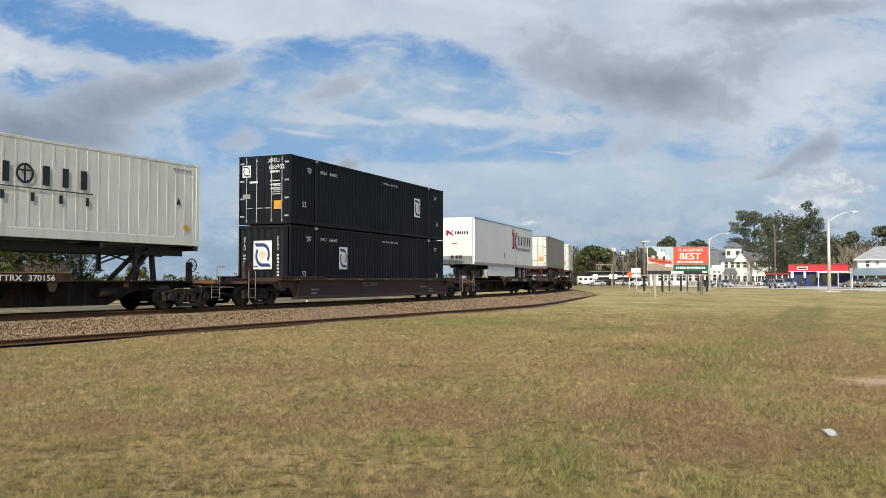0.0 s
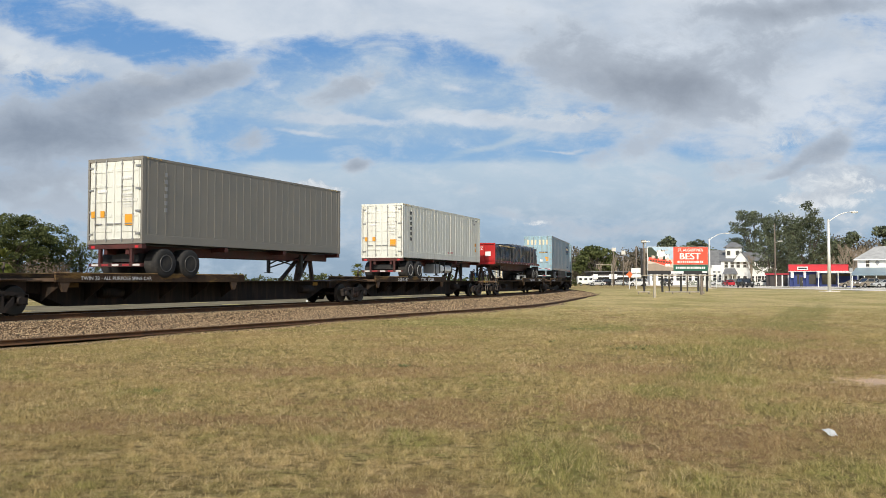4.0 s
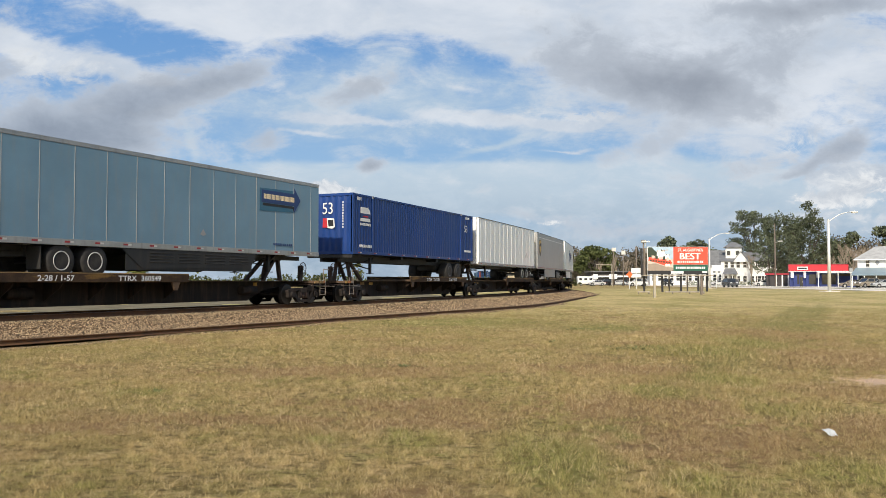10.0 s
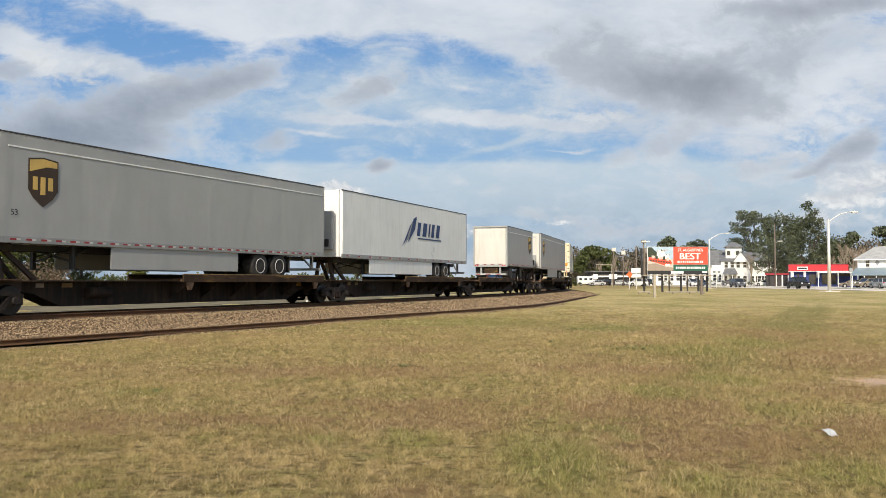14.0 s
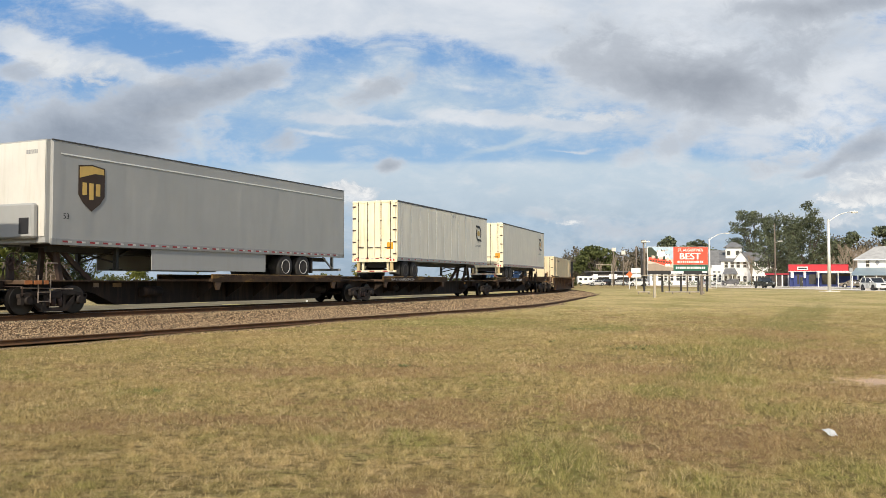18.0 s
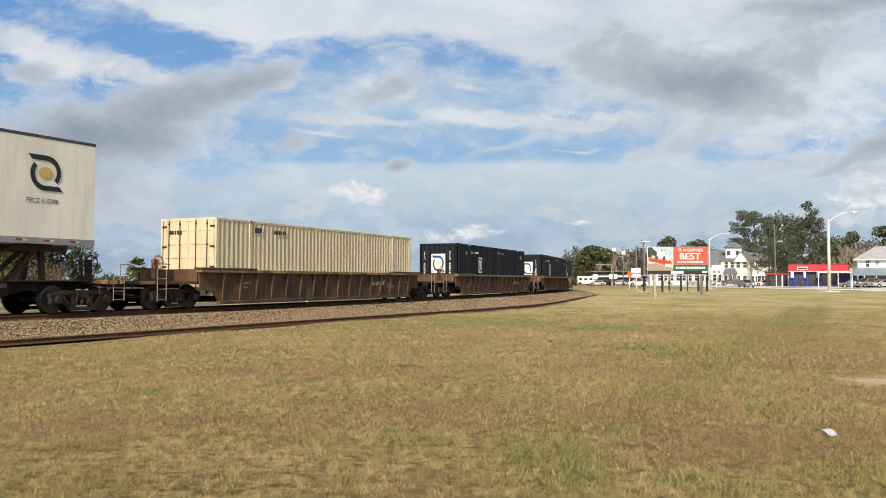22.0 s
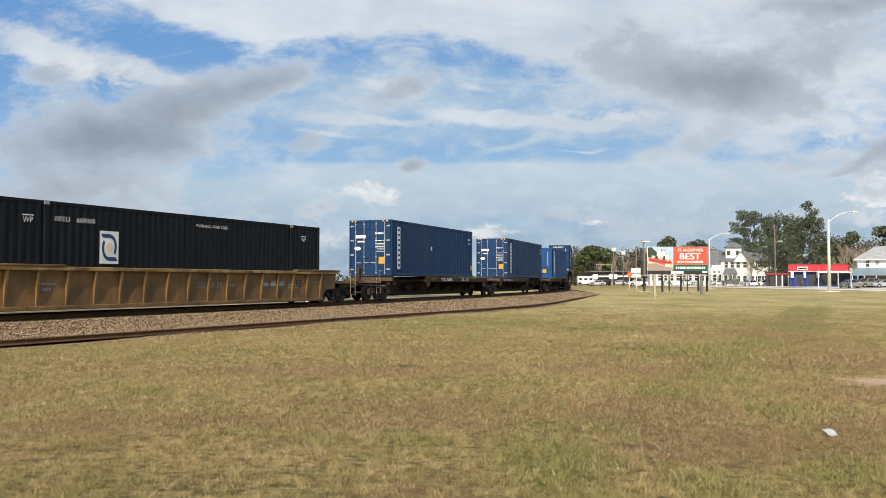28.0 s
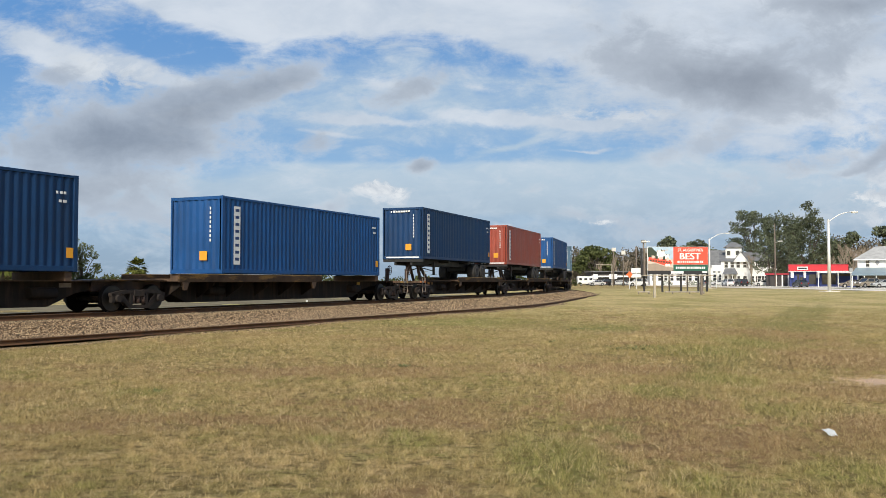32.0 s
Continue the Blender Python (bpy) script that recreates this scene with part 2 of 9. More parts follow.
def prism(bm, outline, y0, y1):
    """Extrudes an (x, z) outline from y0 to y1."""
    a = [bm.verts.new((x, y0, z)) for x, z in outline]
    b = [bm.verts.new((x, y1, z)) for x, z in outline]
    bm.faces.new(a)
    bm.faces.new(list(reversed(b)))
    for i in range(len(a)):
        j = (i + 1) % len(a)
        bm.faces.new((a[j], a[i], b[i], b[j]))
    return bm


def mesh_of(name, bm, material):
    bmesh.ops.recalc_face_normals(bm, faces=bm.faces[:])
    me = bpy.data.meshes.new(name)
    bm.to_mesh(me)
    bm.free()
    for m in material if isinstance(material, (list, tuple)) else [material]:
        me.materials.append(m)
    return me


def part(name, bm, material, parent, label="", at=None):
    """Links a bmesh, or a ready mesh, as one mesh object under a thing or a part."""
    me = bm if isinstance(bm, bpy.types.Mesh) else mesh_of(name, bm, material)
    ob = new(name, me)
    ob.parent = parent
    if at is not None:
        ob.matrix_basis = at if isinstance(at, Matrix) else Matrix.Translation(at)
    return tagged(ob, label) if label else ob


def thing(name, label, category, group="", at=None, kind=""):
    ob = new(name)
    ob.empty_display_size = 0.2
    if at is not None:
        ob.matrix_basis = at
    return tagged(ob, label, category, group, kind)


def B():
    return bmesh.new()


def cells(name, verts, faces, material, smooth=False):
    """A mesh from arrays; verts (n, 3), faces (m, 3 or 4)."""
    me = bpy.data.meshes.new(name)
    verts, faces = np.asarray(verts, dtype=np.float32), np.asarray(faces, dtype=np.int32)
    m, k = faces.shape
    me.vertices.add(len(verts))
    me.vertices.foreach_set("co", verts.ravel())
    me.loops.add(m * k)
    me.loops.foreach_set("vertex_index", faces.ravel())
    me.polygons.add(m)
    me.polygons.foreach_set("loop_start", np.arange(0, m * k, k, dtype=np.int32))
    me.polygons.foreach_set("loop_total", np.full(m, k, dtype=np.int32))
    if smooth:
        me.polygons.foreach_set("use_smooth", np.ones(m, dtype=bool))
    me.update(calc_edges=True)
    me.materials.append(material)
    return me


NEAR = Matrix(((1, 0, 0), (0, 0, -1), (0, 1, 0))).to_4x4()      # writing on the side that faces the field
BACK = Matrix(((0, 0, -1), (-1, 0, 0), (0, 1, 0))).to_4x4()     # writing on the end that leads


def letters(text, size, material, parent, x, y, z, face="side", label="", stretch=1.0, gap=1.0, down=False, bold=0.0):
    """Built-in font as flat mesh, its lower left corner at the place given."""
    cu = bpy.data.curves.new("lettering", "FONT")
    cu.body = "\n".join(text) if down else text
    cu.size, cu.space_character = size, gap
    cu.space_line, cu.offset = 0.85, bold * size
    if down:
        cu.align_x = "CENTER"
    tmp = new("lettering", cu)
    me = bpy.data.meshes.new_from_object(tmp.evaluated_get(bpy.context.evaluated_depsgraph_get()))
    bpy.data.objects.remove(tmp)
    bpy.data.curves.remove(cu)
    me.name = "lettering"
    me.materials.clear()
    me.materials.append(material)
    turn = (NEAR if face == "side" else BACK) @ Matrix.Diagonal((stretch, 1, 1, 1))
    return tagged(part("lettering", me, None, parent, "", Matrix.Translation((x, y, z)) @ turn), label, kind="stuff")


def plate(parent, name, material, x0, x1, z0, z1, y, face="side", label="", t=0.006):
    """A thin sticker or panel on a side (plane y) or on a leading end (plane x = y)."""
    bm = B()
    if face == "side":
        box(bm, x0, x1, y - t, y, z0, z1)
    else:
        box(bm, y - t, y, x0, x1, z0, z1)
    return part(name, bm, material, parent, label)


def shape(parent, name, material, points, y, face="side", label="", t=0.006):
    """A thin cut-out shape; points are (along, up)."""
    bm = B()
    if face == "side":
        prism(bm, points, y - t, y)
    else:
        a = [bm.verts.new((y - t, u, v)) for u, v in points]
        b = [bm.verts.new((y, u, v)) for u, v in points]
        bm.faces.new(a)
        bm.faces.new(list(reversed(b)))
        for i in range(len(a)):
            j = (i + 1) % len(a)
            bm.faces.new((a[j], a[i], b[i], b[j]))
    return part(name, bm, material, parent, label)


def bars(parent, material, x, z, y, w, h, n, face="side", rng=random):
    """Unreadable small writing as short bars."""
    bm = B()
    u = x
    for _ in range(n):
        ww = w / n * rng.uniform(0.5, 0.85)
        if face == "side":
            box(bm, u, u + ww, y - 0.005, y, z, z + h)
        else:
            box(bm, y - 0.005, y, u - ww, u, z, z + h)
        u += (w / n) * (1 if face == "side" else -1)
    return tagged(part("marking", bm, material, parent), kind="stuff")


def word(parent, material, x, z, y, widths, h, fill=0.5, slant=0.0, face="side", gap=0.14):
    """A name as a row of plain upright bars, one for each letter's width."""
    u = x
    for w in widths:
        d = w * fill
        a = u + (w - d) / 2
        pts = [(a, z), (a + d, z), (a + d + slant * h, z + h), (a + slant * h, z + h)]
        if face == "end":
            pts = [(2 * x - q, v) for q, v in pts]
        shape(parent, "name_bar", material, pts, y, face)
        u += w + gap


def hook_emblem(parent, cx, cz, w, h, dark, core, plane, face="side"):
    """Two facing hooks round a pale core."""
    arc = [radians(a) for a in np.linspace(90, -40, 12)]
    hook = [(-0.55, 0.5), (0.02, 0.5)] + [(0.02 + 0.46 * math.cos(a), 0.03 + 0.47 * math.sin(a)) for a in arc]
    hook += [(0.02 + 0.33 * math.cos(a), 0.03 + 0.33 * math.sin(a)) for a in reversed(arc)] + [(0.02, 0.36), (-0.42, 0.36)]
    flip = -1 if face == "end" else 1
    for sgn in (1, -1):
        shape(parent, "emblem_hook", dark, [(cx + flip * sgn * u * w, cz + sgn * v * h) for u, v in hook], plane, face)
    oval = [(cx + 0.22 * w * math.cos(a), cz + 0.17 * h * math.sin(a)) for a in np.linspace(0, math.tau, 17)[:-1]]
    shape(parent, "emblem_core", core, oval, plane + 0.001, face)


# ---- the track's line ----
HEAD = 0.577                     # top of rail above the field
DECK = HEAD + 1.078              # deck of the spine cars


def bearing(s):
    c = min(max(s, -45.0), 85.0)
    a = 0.42967 - 3.20671e-3 * c + 0.88e-5 * c ** 2 - 0.84e-7 * c ** 3 - 1.5e-9 * c ** 4
    if s > 85.0:
        a = max(0.0, a - 0.0072 * (s - 85.0))
    return a


LINE_S = np.arange(-520.0, 560.0, 0.5)
LINE_A = np.array([bearing(s) for s in LINE_S])
_dx, _dy = np.sin(LINE_A), np.cos(LINE_A)
LINE_X = np.concatenate([[0], np.cumsum((_dx[1:] + _dx[:-1]) * 0.25)])
LINE_Y = np.concatenate([[0], np.cumsum((_dy[1:] + _dy[:-1]) * 0.25)])
_i0 = int(np.argmin(abs(LINE_S)))
LINE_X += -6.607 - LINE_X[_i0]
LINE_Y += 34.912 - LINE_Y[_i0]
LINE_X -= 1.3 * np.cos(LINE_A)
LINE_Y += 1.3 * np.sin(LINE_A)


def on_line(s, off=0.0):
    """The place on the centre line, or off metres towards the field, and the bearing."""
    x, y, a = (float(np.interp(s, LINE_S, v)) for v in (LINE_X, LINE_Y, LINE_A))
    return x + off * math.cos(a), y - off * math.sin(a), a


def travelled(t):
    u = (t - 16.0) / 16.0
    return 13.34853 * (t - 16.0) + 16.0 * (-0.04376 * u ** 2 - 0.02847 * u ** 3 + 0.01191 * u ** 4 + 0.00611 * u ** 5)


def ride(o, length, t):
    """The pose of a thing whose near end is o metres down the train and that spans a chord of the line."""
    s = o - travelled(t)
    x0, y0, _ = on_line(s)
    x1, y1, _ = on_line(s + length)
    return pose(x0, y0, HEAD, 0, 0, math.degrees(math.atan2(y1 - y0, x1 - x0)))


RIDERS = []                      # (thing, near end, span)


def rider(ob, o, length):
    RIDERS.append((ob, o, length))
    ob.matrix_basis = ride(o, length, 0.0)
    return ob


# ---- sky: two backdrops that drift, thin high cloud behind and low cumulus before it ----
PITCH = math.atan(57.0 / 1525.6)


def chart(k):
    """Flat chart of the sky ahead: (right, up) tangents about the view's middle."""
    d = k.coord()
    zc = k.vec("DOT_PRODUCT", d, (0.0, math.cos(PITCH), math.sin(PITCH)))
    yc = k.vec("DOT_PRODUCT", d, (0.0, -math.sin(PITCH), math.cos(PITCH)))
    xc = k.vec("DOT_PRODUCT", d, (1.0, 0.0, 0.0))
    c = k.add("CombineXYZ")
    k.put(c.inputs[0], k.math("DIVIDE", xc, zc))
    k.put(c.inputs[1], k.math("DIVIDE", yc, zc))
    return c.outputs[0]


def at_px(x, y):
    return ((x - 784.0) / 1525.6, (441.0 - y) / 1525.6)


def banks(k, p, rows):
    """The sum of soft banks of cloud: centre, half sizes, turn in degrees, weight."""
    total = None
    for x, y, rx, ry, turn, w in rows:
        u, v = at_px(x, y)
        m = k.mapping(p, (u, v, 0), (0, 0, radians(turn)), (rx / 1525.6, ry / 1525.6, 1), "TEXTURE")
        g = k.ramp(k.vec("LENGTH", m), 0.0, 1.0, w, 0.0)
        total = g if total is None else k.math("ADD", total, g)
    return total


def warped(k, p, scale, amount, stretch=(1, 1, 1)):
    n = k.add("TexNoise")
    k.put(n.inputs["Vector"], k.mapping(p, scale=stretch))
    n.inputs["Scale"].default_value, n.inputs["Detail"].default_value = scale, 5.0
    off = k.vec("SCALE", k.vec("SUBTRACT", n.outputs["Color"], (0.5, 0.5, 0.5)), amount)
    return k.vec("ADD", p, off)


def high_sky():
    k = Net("high_sky")
    p = chart(k)
    sep = k.add("SeparateXYZ")
    k.put(sep.inputs[0], p)
    up = sep.outputs[1]
    blue = k.mix(k.ramp(up, -0.04, 0.30), (0.42, 0.62, 0.81), (0.16, 0.35, 0.68))
    w = warped(k, warped(k, p, 5.0, 0.06, (1, 2.0, 1)), 19.0, 0.018, (1, 1.6, 1))
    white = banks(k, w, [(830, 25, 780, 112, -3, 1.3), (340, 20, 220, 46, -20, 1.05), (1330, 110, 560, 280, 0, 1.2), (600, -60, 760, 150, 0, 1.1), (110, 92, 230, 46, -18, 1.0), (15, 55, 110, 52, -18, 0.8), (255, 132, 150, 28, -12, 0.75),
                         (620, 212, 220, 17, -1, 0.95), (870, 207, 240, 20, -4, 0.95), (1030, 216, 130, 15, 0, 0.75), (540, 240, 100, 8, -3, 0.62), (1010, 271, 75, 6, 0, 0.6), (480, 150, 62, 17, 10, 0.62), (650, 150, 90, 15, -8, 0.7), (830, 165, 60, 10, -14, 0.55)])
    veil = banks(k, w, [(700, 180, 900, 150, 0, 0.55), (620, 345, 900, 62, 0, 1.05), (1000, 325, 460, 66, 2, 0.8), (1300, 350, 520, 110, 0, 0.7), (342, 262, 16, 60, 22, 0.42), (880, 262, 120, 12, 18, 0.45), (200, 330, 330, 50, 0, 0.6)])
    edge = k.vec("ADD", p, k.vec("SCALE", k.vec("SUBTRACT", w, p), 0.30))
    es = k.add("SeparateXYZ")
    k.put(es.inputs[0], edge)
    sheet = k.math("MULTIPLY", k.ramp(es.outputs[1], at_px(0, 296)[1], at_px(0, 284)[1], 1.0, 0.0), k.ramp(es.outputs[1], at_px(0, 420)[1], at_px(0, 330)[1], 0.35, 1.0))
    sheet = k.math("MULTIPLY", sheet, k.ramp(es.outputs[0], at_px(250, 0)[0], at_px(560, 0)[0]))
    streak = k.noise(k.mapping(p, rot=(0, 0, radians(-8)), scale=(3.0, 9.0, 1)), 4.0, 8.0, 0.62, 0.6)
    puff = k.noise(k.mapping(p, scale=(1.0, 1.8, 1)), 13.0, 9.0, 0.68, 0.3)
    grain = k.math("MULTIPLY_ADD", k.math("ADD", streak, puff), 1.5, -1.5)
    d = k.ramp(k.math("ADD", white, grain), -0.05, 0.85)
    v = k.math("MULTIPLY", k.ramp(k.math("ADD", veil, k.math("MULTIPLY", grain, 0.45)), 0.05, 0.7), 0.85)
    shade = k.noise(k.mapping(p, scale=(1.0, 2.0, 1)), 5.0, 7.0, 0.58, 0.3)
    cloud = k.mix(k.ramp(shade, 0.33, 0.66), (0.58, 0.65, 0.74), (0.80, 0.835, 0.88))
    c = k.mix(v, blue, (0.54, 0.655, 0.755))
    c = k.mix(k.math("MULTIPLY", sheet, k.ramp(streak, 0.3, 0.65, 0.45, 0.95)), c, (0.59, 0.70, 0.79))
    c = k.mix(k.math("MULTIPLY", d, 0.95), c, cloud)
    low = k.ramp(up, -0.045, 0.115, 0.85, 0.0)
    c = k.mix(low, c, k.mix(k.ramp(puff, 0.4, 0.62), (0.34, 0.425, 0.52), (0.50, 0.575, 0.65)))
    e = k.add("Emission")
    k.put(e.inputs[0], c)
    e.inputs[1].default_value = 0.95
    k.t.links.new(e.outputs[0], k.out.inputs[0])
    return k.mat


def low_clouds():
    k = Net("low_clouds")
    p = chart(k)
    w = warped(k, warped(k, p, 4.5, 0.05, (1, 1.6, 1)), 16.0, 0.028, (1, 1.4, 1))
    lumps = k.noise(k.mapping(p, scale=(1.0, 1.7, 1)), 9.0, 10.0, 0.66, 0.3)
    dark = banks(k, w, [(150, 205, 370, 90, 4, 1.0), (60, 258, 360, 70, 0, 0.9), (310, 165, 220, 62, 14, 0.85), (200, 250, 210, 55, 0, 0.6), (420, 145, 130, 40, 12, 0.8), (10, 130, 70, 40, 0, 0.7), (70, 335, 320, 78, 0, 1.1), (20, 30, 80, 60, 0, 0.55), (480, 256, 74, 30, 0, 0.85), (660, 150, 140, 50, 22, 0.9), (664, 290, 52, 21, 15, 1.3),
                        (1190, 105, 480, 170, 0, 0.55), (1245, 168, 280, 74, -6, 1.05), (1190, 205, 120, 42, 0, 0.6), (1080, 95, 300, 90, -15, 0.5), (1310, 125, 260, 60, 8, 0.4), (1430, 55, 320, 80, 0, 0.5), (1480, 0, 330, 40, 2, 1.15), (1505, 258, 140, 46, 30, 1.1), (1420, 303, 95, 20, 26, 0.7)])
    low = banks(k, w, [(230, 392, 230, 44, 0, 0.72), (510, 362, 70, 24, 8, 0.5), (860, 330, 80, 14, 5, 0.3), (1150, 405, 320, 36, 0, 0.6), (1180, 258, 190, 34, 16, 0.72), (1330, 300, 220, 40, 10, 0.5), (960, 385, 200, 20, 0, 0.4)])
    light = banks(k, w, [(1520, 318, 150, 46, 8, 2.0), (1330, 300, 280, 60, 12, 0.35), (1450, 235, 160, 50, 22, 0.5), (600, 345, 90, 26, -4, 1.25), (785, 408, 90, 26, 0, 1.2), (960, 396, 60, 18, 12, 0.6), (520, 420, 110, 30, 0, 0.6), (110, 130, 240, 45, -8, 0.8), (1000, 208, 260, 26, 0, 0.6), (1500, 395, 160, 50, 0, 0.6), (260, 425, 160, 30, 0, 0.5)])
    curd = k.noise(k.mapping(p, scale=(1.0, 1.5, 1)), 24.0, 9.0, 0.66, 0.4)
    g = k.math("ADD", k.math("MULTIPLY_ADD", lumps, 2.4, -1.2), k.math("MULTIPLY_ADD", curd, 1.3, -0.65))
    a1 = k.ramp(k.math("ADD", k.math("ADD", dark, low), g), 0.02, 0.92)
    a2 = k.ramp(k.math("ADD", light, k.math("ADD", k.math("MULTIPLY", g, 0.4), k.math("MULTIPLY_ADD", curd, 3.2, -1.6))), 0.15, 0.95)
    a2 = k.math("MULTIPLY", a2, k.ramp(light, 0.0, 0.3))
    deep = k.ramp(k.math("ADD", dark, k.math("MULTIPLY", g, 0.6)), 0.35, 2.1)
    grey = k.mix(deep, (0.55, 0.60, 0.67), (0.29, 0.325, 0.385))
    bright = k.mix(k.ramp(lumps, 0.36, 0.64), (0.54, 0.60, 0.68), (0.88, 0.90, 0.91))
    c = k.mix(a1, bright, grey)
    alpha = k.math("MULTIPLY", k.math("MAXIMUM", a1, a2), 0.9)
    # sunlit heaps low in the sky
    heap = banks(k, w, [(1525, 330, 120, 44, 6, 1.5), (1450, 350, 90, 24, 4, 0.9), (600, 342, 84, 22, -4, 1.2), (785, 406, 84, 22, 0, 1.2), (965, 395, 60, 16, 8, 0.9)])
    top = k.ramp(k.math("ADD", heap, k.math("MULTIPLY_ADD", curd, 3.6, -1.8)), 0.35, 1.0)
    top = k.math("MULTIPLY", top, k.ramp(heap, 0.02, 0.35))
    c = k.mix(top, c, k.mix(k.ramp(curd, 0.35, 0.6), (0.62, 0.66, 0.71), (0.90, 0.91, 0.91)))
    alpha = k.math("MAXIMUM", alpha, k.math("MULTIPLY", top, 0.95))
    e = k.add("Emission")
    k.put(e.inputs[0], c)
    e.inputs[1].default_value = 0.95
    tr = k.add("BsdfTransparent")
    mx = k.add("MixShader")
    k.put(mx.inputs[0], alpha)
    k.t.links.new(tr.outputs[0], mx.inputs[1])
    k.t.links.new(e.outputs[0], mx.inputs[2])
    k.t.links.new(mx.outputs[0], k.out.inputs[0])
    return k.mat


def sky_sheet(name, radius, material, label):
    """A part of a sphere ahead of the stand point, from below the horizon to well above the view."""
    nu, nv = 40, 16
    az = np.radians(np.linspace(-52, 52, nu + 1))
    el = np.radians(np.linspace(-3, 44, nv + 1))
    A, E = np.meshgrid(az, el)
    verts = np.stack([np.sin(A) * np.cos(E), np.cos(A) * np.cos(E), np.sin(E)], -1).reshape(-1, 3) * radius
    i = np.arange(nu * nv)
    r, c = i // nu, i % nu
    a = r * (nu + 1) + c
    ob = new(name, cells(name, verts, np.stack([a, a + 1, a + nu + 2, a + nu + 1], 1), material, True))
    ob.location = EYE
    return tagged(ob, label, "sky", kind="structure")


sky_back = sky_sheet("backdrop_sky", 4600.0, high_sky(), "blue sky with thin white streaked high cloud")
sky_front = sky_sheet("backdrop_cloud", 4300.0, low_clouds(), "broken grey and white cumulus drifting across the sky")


# ---- ground ----
def rise(x, y):
    """The field climbs a little to the roadside."""
    t = min(1.0, max(0.0, (y - 45.0) / 75.0))
    u = min(1.0, max(0.0, (x + 5.0) / 35.0))
    return 0.30 * t * t * (3 - 2 * t) * u * u * (3 - 2 * u)


def spot(k, co, wob, x, y, rx, ry, turn=0.0):
    """1 inside a ragged ellipse on the ground, 0 outside."""
    d = k.vec("LENGTH", k.mapping(co, (x, y, 0), (0, 0, radians(turn)), (rx, ry, 500), "TEXTURE"))
    return k.ramp(k.math("ADD", d, wob), 0.45, 1.25, 1.0, 0.0)


def most(k, items):
    out = items[0]
    for q in items[1:]:
        out = k.math("MAXIMUM", out, q)
    return out


LUSH = ((0.95, 7.7, 0.5, 1.4, 0), (2.95, 12.1, 0.45, 0.7, 0), (4.5, 13.8, 0.6, 1.3, 0), (3.9, 10.3, 0.38, 0.8, 0), (1.85, 8.7, 0.16, 0.28, 0), (3.3, 7.0, 0.5, 0.6, 0), (2.0, 6.6, 0.35, 0.4, 0), (5.6, 19.0, 1.3, 2.4, 0), (7.6, 21.5, 0.8, 2.0, 0),
        (-4.2, 12.0, 0.5, 0.5, 0), (-1.2, 8.6, 0.25, 0.3, 0), (-0.3, 8.6, 0.35, 0.6, 0), (0.8, 33.0, 4.0, 4.5, 0), (5.6, 29.0, 1.4, 2.0, 0))
TRACKS = ((13.6, 34.6, 0.75, 24.0, -24.5), (15.9, 37.4, 0.75, 24.0, -25.0), (3.4, 12.6, 0.5, 7.0, -23.0))
WORN = ((2.7, 8.5, 1.7, 1.5, 0), (2.6, 10.6, 1.8, 1.4, 0), (4.4, 8.6, 1.0, 1.2, 0), (8.2, 17.5, 2.2, 3.6, 0), (5.3, 17.6, 1.1, 0.9, 0), (3.2, 15.2, 2.0, 1.3, 0), (6.2, 12.0, 1.3, 1.6, 0), (-4.0, 9.0, 1.0, 0.45, 0), (-2.4, 9.6, 1.6, 0.5, 0), (-0.6, 11.0, 1.4, 0.6, 0), (-2.0, 15.0, 3.0, 1.2, 0), (9.6, 25.0, 1.6, 3.0, 0))


